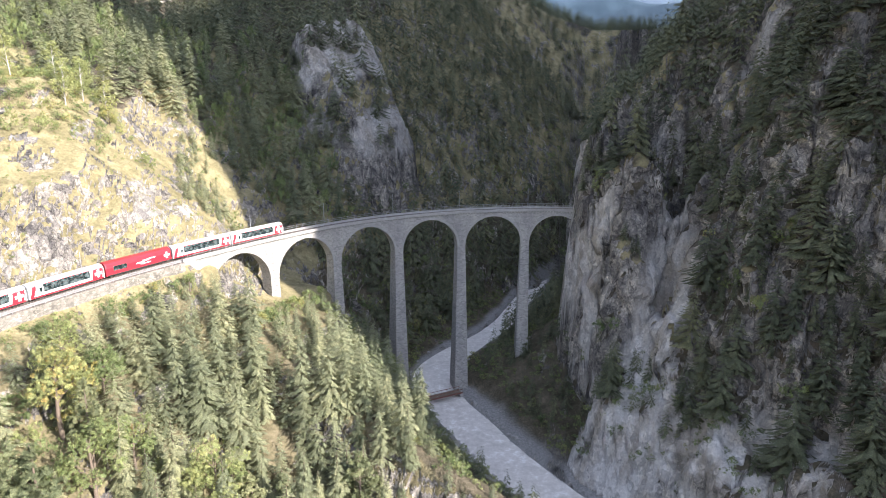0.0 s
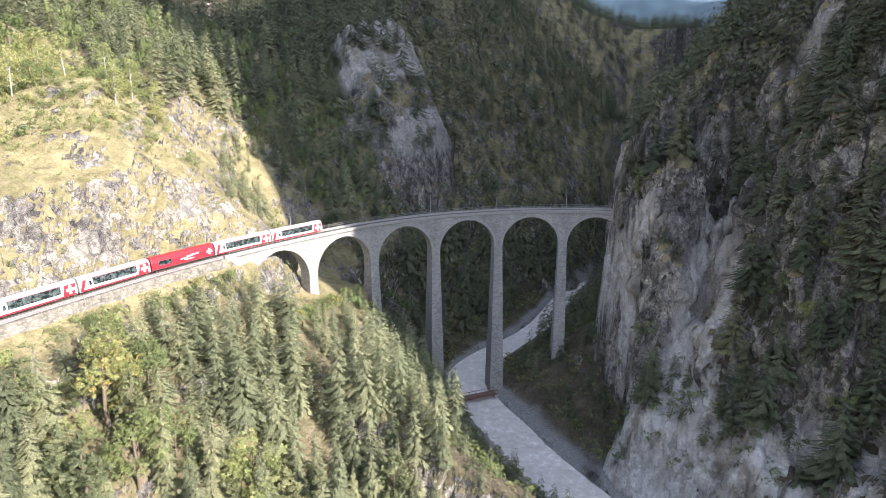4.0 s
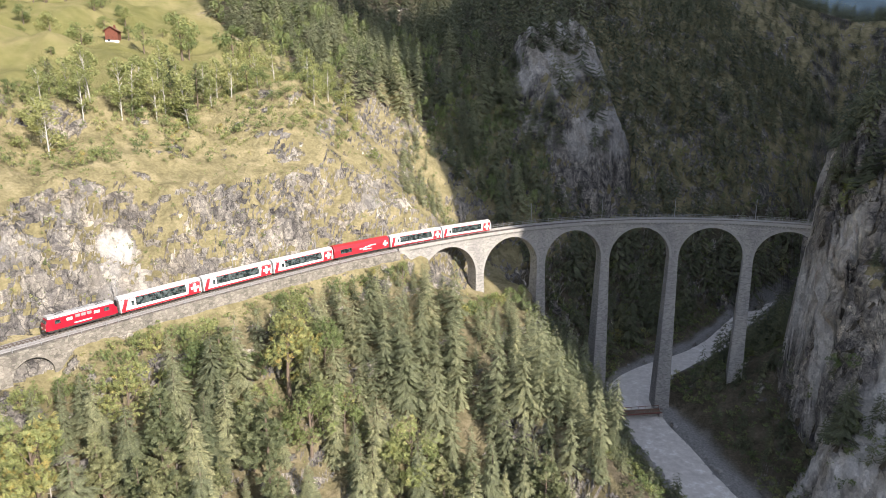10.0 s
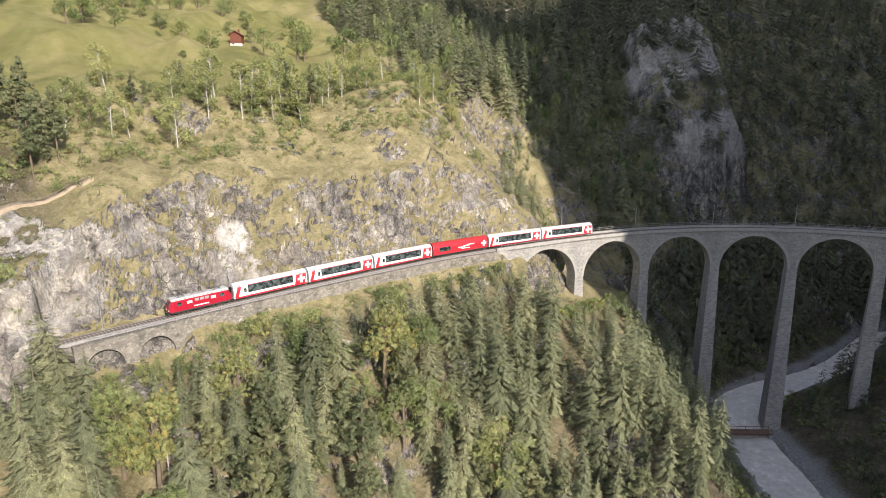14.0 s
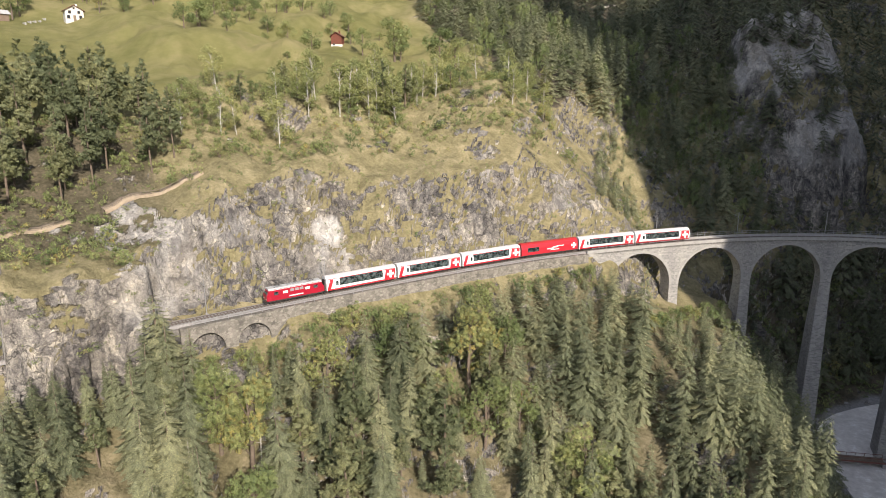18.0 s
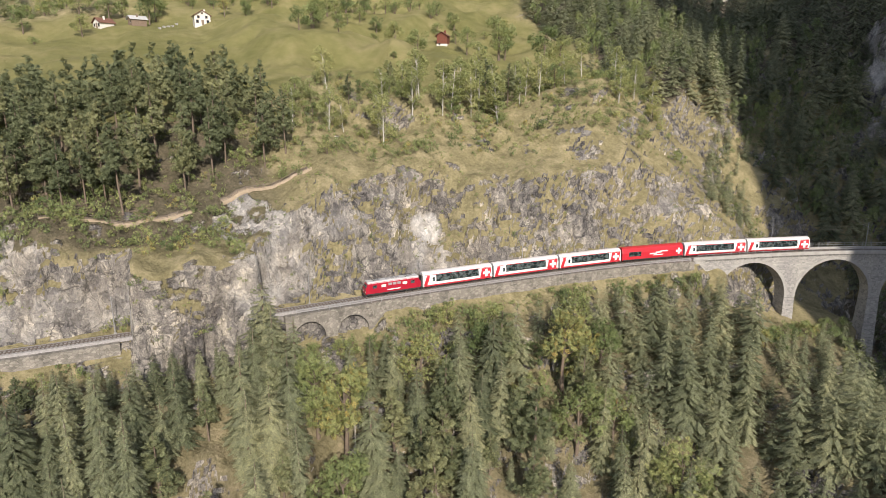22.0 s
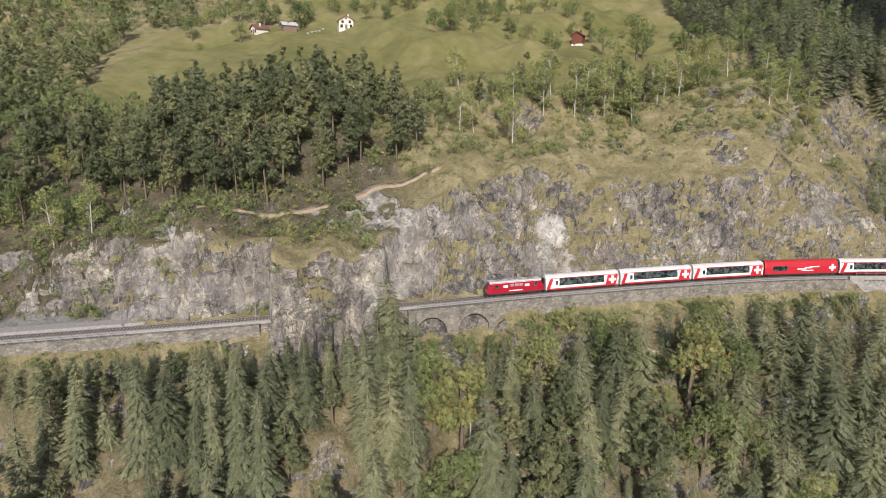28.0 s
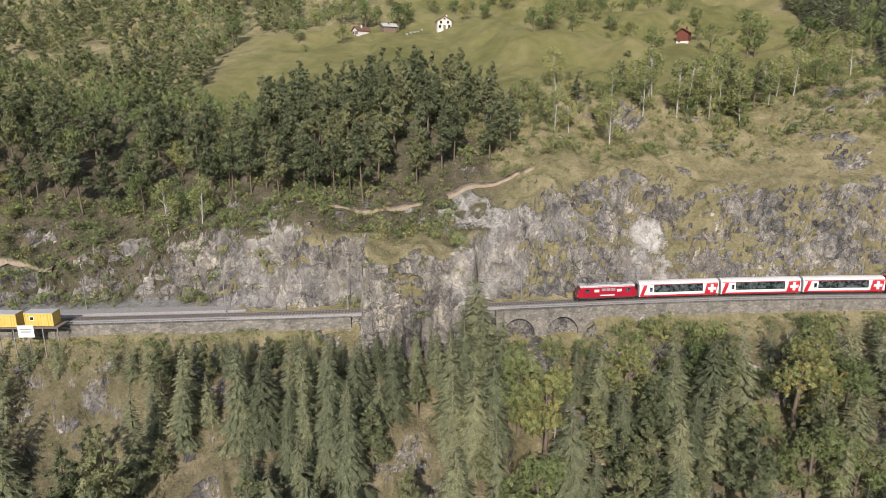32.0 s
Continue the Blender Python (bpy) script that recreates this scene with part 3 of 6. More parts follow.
M_SPRUCE, M_SPRUCE_S = leaf_material("spruce needles", SPRUCE), leaf_material("spruce needles of the wood", SPRUCE, "tint")
M_PINE = leaf_material("pine needles", PINE, "object", 0.45)
M_PINE_S = leaf_material("pine needles of the wood", PINE, "tint")
M_BROAD, M_BROAD_S = leaf_material("broad leaves", BROAD, "object", 0.48), leaf_material("broad leaves of the scrub", BROAD, "tint", 0.48)
M_BIRCH = leaf_material("birch leaves", BIRCH, "object", 0.45)
M_BARK = plain("grey bark", (0.16, 0.125, 0.095), 0.95, 0, 0.35, 3)
M_BIRCHBARK = plain("birch bark", (0.46, 0.44, 0.40), 0.85, 0, 0.35, 4)
M_DEADWOOD = plain("bleached wood", (0.45, 0.42, 0.38), 0.9, 0, 0.2, 4)


def masonry_material():
    n = Nodes("limestone masonry", 0.92, 0, 0.2)
    tc = n.add("ShaderNodeUVMap")
    b = n.add("ShaderNodeTexBrick", Scale=1.0)
    b.inputs["Color1"].default_value, b.inputs["Color2"].default_value = (0.47, 0.455, 0.42, 1), (0.19, 0.19, 0.19, 1)
    b.inputs["Mortar"].default_value = (0.40, 0.39, 0.37, 1)
    b.inputs["Mortar Size"].default_value = 0.035
    b.inputs["Brick Width"].default_value, b.inputs["Row Height"].default_value = 0.85, 0.42
    n.link(tc.outputs[0], b.inputs["Vector"])
    stain = n.ramp(n.noise(0.16, 5, n.pos((1, 1, 0.3))), [(0.35, (0.66, 0.66, 0.68)), (0.65, (1.12, 1.1, 1.06))])
    c = n.mix(1.0, b.outputs["Color"], stain, "MULTIPLY")
    grain = n.noise(3.5, 5)
    c = n.mix(0.35, c, n.ramp(grain, [(0.3, (0.22, 0.22, 0.22)), (0.7, (0.58, 0.56, 0.52))]))
    n.bump(n.math("ADD", n.math("MULTIPLY", b.outputs["Fac"], -0.6), n.math("MULTIPLY", grain, 0.6)), 0.08, 0.8)
    return n.colour(c)


M_STONE = masonry_material()
M_COPING = plain("coping stone", (0.35, 0.34, 0.32), 0.9, 0, 0.2, 0.8)
M_DARKSTONE = plain("weathered stone", (0.22, 0.215, 0.20), 0.95, 0, 0.3, 0.9)
M_BALLAST = plain("ballast", (0.30, 0.285, 0.27), 0.95, 0, 0.35, 2.5)
M_RAIL = plain("rail steel", (0.20, 0.17, 0.15), 0.45, 0.7, 0.2, 2)
M_SLEEPER = plain("sleeper", (0.13, 0.11, 0.095), 0.9, 0, 0.25, 2)
M_IRON = plain("galvanised iron", (0.40, 0.40, 0.40), 0.5, 0.6, 0.15, 2)


# ---- ground ----
ground_me.materials.append(M_GROUND)
tagged(new("ground", ground_me), "steep alpine gorge hillside of limestone rock, dry turf and meadow", "hillside", kind="structure")


def mesh_from(name, verts, faces, material, tint=None, smooth_on=False):
    me = bpy.data.meshes.new(name)
    verts = np.asarray(verts, np.float32)
    q = np.asarray(faces, np.int32)
    k = q.shape[1]
    me.vertices.add(len(verts))
    me.vertices.foreach_set("co", verts.ravel())
    me.loops.add(q.size)
    me.loops.foreach_set("vertex_index", q.ravel())
    me.polygons.add(len(q))
    me.polygons.foreach_set("loop_start", np.arange(0, q.size, k))
    if smooth_on:
        me.polygons.foreach_set("use_smooth", np.ones(len(q), bool))
    me.update(calc_edges=True)
    if tint is not None:
        a = me.attributes.new("tint", "FLOAT", "POINT")
        a.data.foreach_set("value", np.asarray(tint, np.float32))
    me.materials.append(material)
    return me


def kites(p0, d, side, length, width, drop):
    """Four-cornered sprays: from p0 along d, folded over the middle and drooping."""
    mid = p0 + d * (length * 0.55)[:, None]
    tip = p0 + d * length[:, None]
    up = np.array([0, 0, 1.0])
    a = mid + side * width[:, None] - up * (drop * 0.55 + width * 0.8)[:, None]
    b = mid - side * width[:, None] - up * (drop * 0.55 + width * 0.8)[:, None]
    tip = tip - up * drop[:, None]
    v = np.stack([p0, a, tip, b], 1).reshape(-1, 3)
    return v, np.arange(len(v)).reshape(-1, 4)


def conifer(seed, whorls=15, per=7, twigs=2, bare=0.06, radius=0.17, top_power=0.85, droop=0.42, wild=0.0):
    """Crown of a conifer one metre tall, as sprays in whorls."""
    g = np.random.default_rng(seed)
    P, D, S, L, W, DR = [], [], [], [], [], []
    for i in range(whorls):
        f = (i + 0.3 * g.random()) / whorls
        z = bare + (0.985 - bare) * f
        reach = radius * (1 - f) ** top_power * (0.75 + 0.4 * g.random()) + 0.012
        n = per if f < 0.8 else max(4, per - 3)
        for j in range(n):
            th = 2 * math.pi * (j + 0.8 * g.random()) / n + i * 1.1
            length = reach * (0.68 - 0.4 * wild + (0.55 + 0.7 * wild) * g.random())
            dv = np.array([math.cos(th), math.sin(th), 0.12 - 0.1 * f + wild * 0.9 * (g.random() - 0.35)])
            sd = np.array([-math.sin(th), math.cos(th), 0])
            zz = z + (g.random() - 0.5) * (0.03 + 0.05 * wild)
            P.append((0, 0, zz)), D.append(dv), S.append(sd), L.append(length), W.append(length * 0.15), DR.append(length * droop)
            for k in range(twigs):
                a = th + (0.55 if k % 2 else -0.55) * (0.7 + 0.6 * g.random())
                at = 0.35 + 0.25 * g.random()
                q = np.array([0, 0, zz]) + dv * length * at - np.array([0, 0, length * droop * 0.5 * at])
                P.append(q), D.append(np.array([math.cos(a), math.sin(a), 0.02])), S.append(np.array([-math.sin(a), math.cos(a), 0]))
                L.append(length * 0.55), W.append(length * 0.12), DR.append(length * droop * 0.6)
    return kites(np.array(P, float), np.array(D), np.array(S), np.array(L), np.array(W), np.array(DR))


def leafy(seed, blobs, leaves, size):
    """Crown of leaf sprays thrown round several centres; blobs: (x, y, z, radius)."""
    g = np.random.default_rng(seed)
    b = np.array(blobs, float)
    k = g.choice(len(b), leaves, p=b[:, 3] ** 2 / (b[:, 3] ** 2).sum())
    d = g.normal(size=(leaves, 3))
    d /= np.linalg.norm(d, axis=1)[:, None]
    rad = b[k, 3] * (0.55 + 0.5 * g.random(leaves))
    p = b[k, :3] + d * rad[:, None] * np.array([1, 1, 0.85])
    a = np.cross(d, g.normal(size=(leaves, 3)))
    a /= np.linalg.norm(a, axis=1)[:, None] + 1e-9
    nrm = d + 0.7 * g.normal(size=(leaves, 3))
    nrm /= np.linalg.norm(nrm, axis=1)[:, None]
    a = np.cross(nrm, a)
    a /= np.linalg.norm(a, axis=1)[:, None] + 1e-9
    c = np.cross(nrm, a)
    s = (size * (0.6 + 0.8 * g.random(leaves)))[:, None]
    v = np.stack([p - a * s, p - c * s * 0.6, p + a * s, p + c * s * 0.6], 1).reshape(-1, 3)
    return v, np.arange(len(v)).reshape(-1, 4)


def stem(points, radii, sides=6):
    """A tapered, bent stem."""
    vs, fs = [], []
    for (x, y, z), r in zip(points, radii):
        for j in range(sides):
            t = 2 * math.pi * j / sides
            vs.append((x + r * math.cos(t), y + r * math.sin(t), z))
    for i in range(len(points) - 1):
        for j in range(sides):
            k = (j + 1) % sides
            fs.append((i * sides + j, i * sides + k, (i + 1) * sides + k, (i + 1) * sides + j))
    return vs, fs


def stems(list_of):
    vs, fs = [], []
    for points, radii, sides in list_of:
        v, f = stem(points, radii, sides)
        fs += [tuple(i + len(vs) for i in q) for q in f]
        vs += v
    return vs, fs


def tree_thing(name, trunk_me, crown_me, label, category, group):
    root = tagged(new(name), label, category, group)
    for nm, me in (("trunk", trunk_me), ("crown", crown_me)):
        o = new(nm, me)
        o.parent = root
    return root


def pine_clumps(seed, n, bare):
    """Foliage clumps of a pine one metre tall, on a bare lower stem."""
    g = random.Random(seed)
    out = []
    for j in range(n):
        q = (j + g.random()) / n
        z = bare + (0.95 - bare) * q
        t = g.uniform(0, 6.3)
        d = 0.17 * (1 - q) ** 0.8 * g.uniform(0.35, 1.15)
        out.append((d * math.cos(t), d * math.sin(t), z, (0.055 + 0.03 * g.random()) * (1.2 - 0.85 * q)))
    return out


def protos():
    out = {"spruce": [], "pine": [], "birch": [], "broad": [], "shrub": []}
    for k in range(5):
        h = 1.0
        v, f = conifer(100 + k, 32, 9, 2, 0.05 + 0.03 * (k % 3), 0.130 + 0.016 * k, 0.8, 0.62, 0.3)
        tv, tf = stem([(0, 0, -0.05), (0.004, 0, 0.4), (0, 0.003, 0.97)], [0.016, 0.011, 0.002])
        out["spruce"].append((mesh_from("spruce_trunk", tv, tf, M_BARK), mesh_from("spruce_crown", v, f, M_SPRUCE)))
    for k in range(4):
        bl = pine_clumps(200 + k, 26, 0.30 + 0.06 * (k % 3))
        v, f = leafy(210 + k, bl, 760, 0.030)
        limbs = [([(0, 0, -0.05), (0.006 * k, 0.004, 0.45), (0.003, 0, 0.97)], [0.015, 0.011, 0.003], 6)]
        limbs += [([(0, 0, z - 0.03), (x, y, z)], [0.005, 0.002], 4) for x, y, z, r in bl[:14]]
        tv, tf = stems(limbs)
        out["pine"].append((mesh_from("pine_trunk", tv, tf, M_BARK), mesh_from("pine_crown", v, f, M_PINE)))
    for k in range(4):
        g = random.Random(300 + k)
        bl, st = [], []
        lean = (g.uniform(-0.05, 0.05), g.uniform(-0.05, 0.05))
        st.append(([(0, 0, -0.05), (lean[0] * 0.5, lean[1] * 0.5, 0.45), (lean[0], lean[1], 0.93)], [0.0105, 0.0075, 0.002], 6))
        for j in range(16):
            z = 0.24 + 0.70 * j / 15
            t = g.uniform(0, 6.3)
            d = 0.19 * (1 - abs(z - 0.5) * 1.5) * g.uniform(0.5, 1.1)
            bx, by = lean[0] * z + d * math.cos(t), lean[1] * z + d * math.sin(t)
            st.append(([(lean[0] * z * 0.9, lean[1] * z * 0.9, z - 0.12), (bx, by, z + 0.02)], [0.006, 0.002], 4))
            bl.append((bx, by, z + 0.02, 0.06 + 0.045 * g.random()))
        v, f = leafy(310 + k, bl, 1300, 0.020)
        tv, tf = stems(st)
        out["birch"].append((mesh_from("birch_trunk", tv, tf, M_BIRCHBARK), mesh_from("birch_crown", v, f, M_BIRCH)))
    for k in range(4):
        g = random.Random(400 + k)
        bl, st = [], [([(0, 0, -0.05), (0.02, 0.0, 0.3), (0.0, 0.02, 0.75)], [0.028, 0.02, 0.006], 6)]
        for j in range(14):
            z = 0.28 + 0.6 * g.random()
            t = g.uniform(0, 6.3)
            d = 0.30 * math.sin(math.pi * min(1, max(0.15, (z - 0.12) / 0.85))) * g.uniform(0.4, 1)
            bl.append((d * math.cos(t), d * math.sin(t), z, 0.10 + 0.06 * g.random()))
            st.append(([(0.01, 0.01, z - 0.16), (d * math.cos(t), d * math.sin(t), z)], [0.009, 0.003], 4))
        v, f = leafy(410 + k, bl, 950, 0.034)
        tv, tf = stems(st)
        out["broad"].append((mesh_from("broadleaf_trunk", tv, tf, M_BARK), mesh_from("broadleaf_crown", v, f, M_BROAD)))
    for k in range(4):
        g = random.Random(500 + k)
        bl, st = [], []
        for j in range(8):
            t, d = g.uniform(0, 6.3), g.uniform(0.05, 0.42)
            z = g.uniform(0.25, 0.8) * (1 - 0.5 * d)
            bl.append((d * math.cos(t), d * math.sin(t), z, 0.20 + 0.1 * g.random()))
            st.append(([(0, 0, -0.06), (d * math.cos(t) * 0.8, d * math.sin(t) * 0.8, z)], [0.022, 0.006], 4))
        v, f = leafy(510 + k, bl, 420, 0.048)
        tv, tf = stems(st)
        out["shrub"].append((mesh_from("shrub_stems", tv, tf, M_BARK), mesh_from("shrub_foliage", v, f, M_BROAD)))
    return out


TREES = protos()
LABEL = {"spruce": ("dark green spruce standing on the steep hillside", "conifer", "hillside conifers"),
         "pine": ("tall dark pine with a bare lower trunk", "conifer", "pine wood"),
         "birch": ("slender birch with white trunk and thin foliage", "tree", "birches on the terrace"),
         "broad": ("broad-leaved tree turning yellow in autumn", "tree", "autumn trees"),
         "shrub": ("low rounded green and yellow shrub on turf", "shrub", "shrubs")}
first_of = {}
g_tree = np.random.default_rng(7)


def plant(kind, x, y, z, h, wide=1.0, label=""):
    """One tree as a thing with trunk and crown; shares its meshes with the rest of its kind."""
    k = int(g_tree.integers(len(TREES[kind])))
    m = Matrix.LocRotScale((x, y, z), Euler((g_tree.normal() * 0.02, g_tree.normal() * 0.02, g_tree.random() * 6.28)), (h * wide, h * wide, h))
    name = {"spruce": "spruce_tree", "pine": "pine_tree", "birch": "birch_tree", "broad": "broadleaf_tree", "shrub": "shrub"}[kind]
    root = tagged(new(name), label or LABEL[kind][0], *LABEL[kind][1:])
    root.matrix_basis = m
    for nm, me in zip(("trunk", "crown") if kind != "shrub" else ("stem", "foliage"), TREES[kind][k]):
        o = new(nm, me)
        o.parent = root
    return root


def bare_near(x, y, z, r):
    """Bare pale rock at a place or a few metres behind it, seen from the camera."""
    out = pale_rock(x, y, z)
    for d in (3.0, 6.0):
        x2, y2 = x * (1 + d / r), y * (1 + d / r)
        out = np.maximum(out, pale_rock(x2, y2, ground(x2, y2)[0]))
    return out


def slope_at(x, y):
    e = 0.8
    return np.hypot(ground(x + e, y)[0] - ground(x - e, y)[0], ground(x, y + e)[0] - ground(x, y - e)[0]) / (2 * e)


def scatter(n, deg0, deg1, r0, r1, seed):
    g = np.random.default_rng(seed)
    a = np.radians(g.uniform(deg0, deg1, n))
    r = np.sqrt(g.uniform(r0 ** 2, r1 ** 2, n))
    x, y = r * np.sin(a), r * np.cos(a)
    z, s, u, wr, zm, zl, zb = ground(x, y)
    return g, x, y, z, s - S0, u, wr, zm, zl, zb, slope_at(x, y), np.degrees(a), r


def thin(x, y, gap, keep):
    """Drops points nearer than gap to an earlier one."""
    cell, out = {}, []
    for i in np.where(keep)[0]:
        cx, cy = int(x[i] // gap[i]), int(y[i] // gap[i])
        ok = True
        for ax in (-1, 0, 1):
            for ay in (-1, 0, 1):
                for j in cell.get((cx + ax, cy + ay), ()):
                    if (x[i] - x[j]) ** 2 + (y[i] - y[j]) ** 2 < gap[i] ** 2:
                        ok = False
        if ok:
            cell.setdefault((cx, cy), []).append(i)
            out.append(i)
    return np.array(out, int)


class Stuff:
    """Many crowns or sprays gathered into one mesh."""

    def __init__(self):
        self.v, self.f, self.t, self.n = [], [], [], 0

    def put(self, v, f, x, y, z, h, wide, turn, tint):
        c, s = math.cos(turn), math.sin(turn)
        w = np.empty_like(v)
        w[:, 0] = (v[:, 0] * c - v[:, 1] * s) * h * wide + x
        w[:, 1] = (v[:, 0] * s + v[:, 1] * c) * h * wide + y
        w[:, 2] = v[:, 2] * h + z
        self.v.append(w.astype(np.float32)), self.f.append(f + self.n)
        self.t.append(np.full(len(v), tint, np.float32))
        self.n += len(v)

    def make(self, name, material, label, category):
        if self.v:
            me = mesh_from(name, np.concatenate(self.v), np.concatenate(self.f), material, np.concatenate(self.t))
            tagged(new(name, me), label, category, kind="stuff")


MID = [conifer(600 + k, 11, 6, 1, 0.04, 0.15 + 0.02 * k, 0.8, 0.8, 0.35) for k in range(4)]
FINE = [conifer(610 + k, 21, 8, 1, 0.05, 0.135 + 0.02 * k, 0.8, 0.62, 0.3) for k in range(4)]
LOW = [conifer(620 + k, 9, 6, 0, 0.03, 0.18 + 0.02 * k, 0.8, 0.8, 0.3) for k in range(4)]
LOWPINE = [leafy(645 + k, pine_clumps(650 + k, 18, 0.28), 260, 0.046) for k in range(3)]
SHRUB = [leafy(660 + k, [(0.3 * math.cos(j * 2.1 + k), 0.3 * math.sin(j * 2.1 + k), 0.26 + 0.2 * (j % 3), 0.27) for j in range(6)], 74, 0.105) for k in range(4)]
TUFT = [leafy(680 + k, [(0, 0, 0.15, 0.4), (0.3, 0.1, 0.1, 0.3)], 9, 0.22) for k in range(3)]
slope_wood, far_wood, pine_wood, scrub = Stuff(), Stuff(), Stuff(), Stuff()

# -- the wooded slope below the line
g, x, y, z, s, u, wr, zm, zl, zb, sl, deg, r = scatter(14000, -108, -2, 74, 215, 11)
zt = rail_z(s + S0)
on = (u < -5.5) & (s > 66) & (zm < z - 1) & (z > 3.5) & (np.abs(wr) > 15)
# tree tops stay under the camera's sightline to the track and piers
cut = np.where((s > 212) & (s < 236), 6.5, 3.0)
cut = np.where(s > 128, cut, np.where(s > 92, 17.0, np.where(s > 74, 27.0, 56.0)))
sight_room = zt - cut + 0.26 * np.abs(u) - z
h = np.minimum(6.0 + 14.5 * g.random(len(x)) ** 0.8, sight_room)
gapn = fbm(x, y, 17, 3, 101)
on &= (gapn > np.where(s > 238, -0.02, -0.17)) & (h > 2.2)
idx = thin(x, y, np.where(h > 6, 3.3, 2.2), on)
near = sorted([i for i in idx if h[i] > 6], key=lambda i: r[i])
near_set = set(near[:260])
broad_n = 0
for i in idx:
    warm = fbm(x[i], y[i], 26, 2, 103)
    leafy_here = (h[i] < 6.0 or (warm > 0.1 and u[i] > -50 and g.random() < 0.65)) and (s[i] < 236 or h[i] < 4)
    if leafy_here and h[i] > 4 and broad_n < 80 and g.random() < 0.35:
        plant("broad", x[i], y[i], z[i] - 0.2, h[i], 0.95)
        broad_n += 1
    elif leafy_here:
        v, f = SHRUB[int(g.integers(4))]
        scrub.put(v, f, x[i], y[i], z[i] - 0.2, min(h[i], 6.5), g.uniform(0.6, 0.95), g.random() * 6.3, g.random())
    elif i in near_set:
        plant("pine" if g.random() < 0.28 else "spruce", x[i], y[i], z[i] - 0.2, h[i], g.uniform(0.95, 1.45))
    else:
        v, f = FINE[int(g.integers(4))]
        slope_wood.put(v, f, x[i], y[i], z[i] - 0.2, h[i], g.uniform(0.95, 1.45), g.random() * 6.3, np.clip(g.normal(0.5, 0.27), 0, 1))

# -- the pine wood above the line, and trees beyond the meadow
g, x, y, z, s, u, wr, zm, zl, zb, sl, deg, r = scatter(9000, -112, -30, 125, 420, 12)
md = meadow_mask(x, y, s, u)
front = np.interp(s, [224, 236, 262, 300, 330, 380], [36, 30, 21, 26, 30, 30])
back = np.interp(s, [224, 236, 262, 300, 330, 380], [44, 66, 76, 84, 110, 150])
on = (s > 224) & (u > front) & (u < back)
idx = thin(x, y, np.full(len(x), 3.4), on)
order = sorted(idx, key=lambda i: u[i])
for c, i in enumerate(order):
    left = s[i] > 296
    if left and u[i] > 58:
        v, f = SHRUB[int(g.integers(4))]
        scrub.put(v, f, x[i], y[i], z[i] - 0.2, g.uniform(4, 10), g.uniform(0.5, 0.75), g.random() * 6.3, g.uniform(0.05, 0.6))
    elif left and g.random() < 0.5:
        if c < 150 and g.random() < 0.5:
            plant("broad", x[i], y[i], z[i] - 0.2, g.uniform(7, 12), 0.9)
        else:
            v, f = SHRUB[int(g.integers(4))]
            scrub.put(v, f, x[i], y[i], z[i] - 0.2, g.uniform(4, 8), 0.8, g.random() * 6.3, 0.55 * g.random())
    elif c < 130:
        plant("pine", x[i], y[i], z[i] - 0.2, g.uniform(13, 18.5), g.uniform(0.9, 1.2))
    else:
        v, f = LOWPINE[int(g.integers(3))]
        pine_wood.put(v, f, x[i], y[i], z[i] - 0.2, g.uniform(13, 18), g.uniform(0.9, 1.2), g.random() * 6.3, np.clip(g.normal(0.4, 0.2), 0, 1))
# upper slopes, autumn mixed wood with clearings
on = (md < 0.25) & (u > 90) & (deg < -40) & (fbm(x, y, 40, 3, 111) > -0.12) & ~((s > 224) & (u < back))
idx = thin(x, y, np.full(len(x), 4.2), on)
for i in idx:
    if g.random() < 0.6:
        v, f = SHRUB[int(g.integers(4))]
        scrub.put(v, f, x[i], y[i], z[i] - 0.2, g.uniform(3, 9), g.uniform(0.6, 0.9), g.random() * 6.3, np.clip(g.normal(0.4, 0.25), 0, 1))
    else:
        v, f = LOW[int(g.integers(4))]
        slope_wood.put(v, f, x[i], y[i], z[i] - 0.2, g.uniform(7, 13), 1.2, g.random() * 6.3, 0.4 + 0.5 * g.random())

# the mixed wood that closes the meadow, and bushes over the yard
g, x, y, z, s, u, wr, zm, zl, zb, sl, deg, r = scatter(7000, -112, -78, 150, 400, 23)
md = meadow_mask(x, y, s, u)
for i in thin(x, y, np.full(len(x), 4.4), (md < 0.15) & (u > 62) & (fbm(x, y, 26, 3, 146) > -0.2)):
    if g.random() < 0.5:
        v, f = LOWPINE[int(g.integers(3))]
        pine_wood.put(v, f, x[i], y[i], z[i] - 0.2, g.uniform(9, 15), g.uniform(1.0, 1.4), g.random() * 6.3, np.clip(g.normal(0.85, 0.15), 0, 1))
    else:
        v, f = SHRUB[int(g.integers(4))]
        scrub.put(v, f, x[i], y[i], z[i] - 0.2, g.uniform(5, 9), g.uniform(0.55, 0.8), g.random() * 6.3, np.clip(g.normal(0.6, 0.2), 0, 1))
g, x, y, z, s, u, wr, zm, zl, zb, sl, deg, r = scatter(6000, -112, -66, 110, 230, 24)
for i in thin(x, y, np.full(len(x), 2.3), (s > 264) & (u > np.where(s > 285, 15, 13)) & (u < 34) & (sl < 1.5) & (fbm(x, y, 9, 2, 147) > -0.25)):
    v, f = SHRUB[int(g.integers(4))]
    scrub.put(v, f, x[i], y[i], z[i] - 0.2, g.uniform(1.5, 4.5), g.uniform(0.8, 1.15), g.random() * 6.3, np.clip(g.normal(0.35, 0.25), 0, 1))

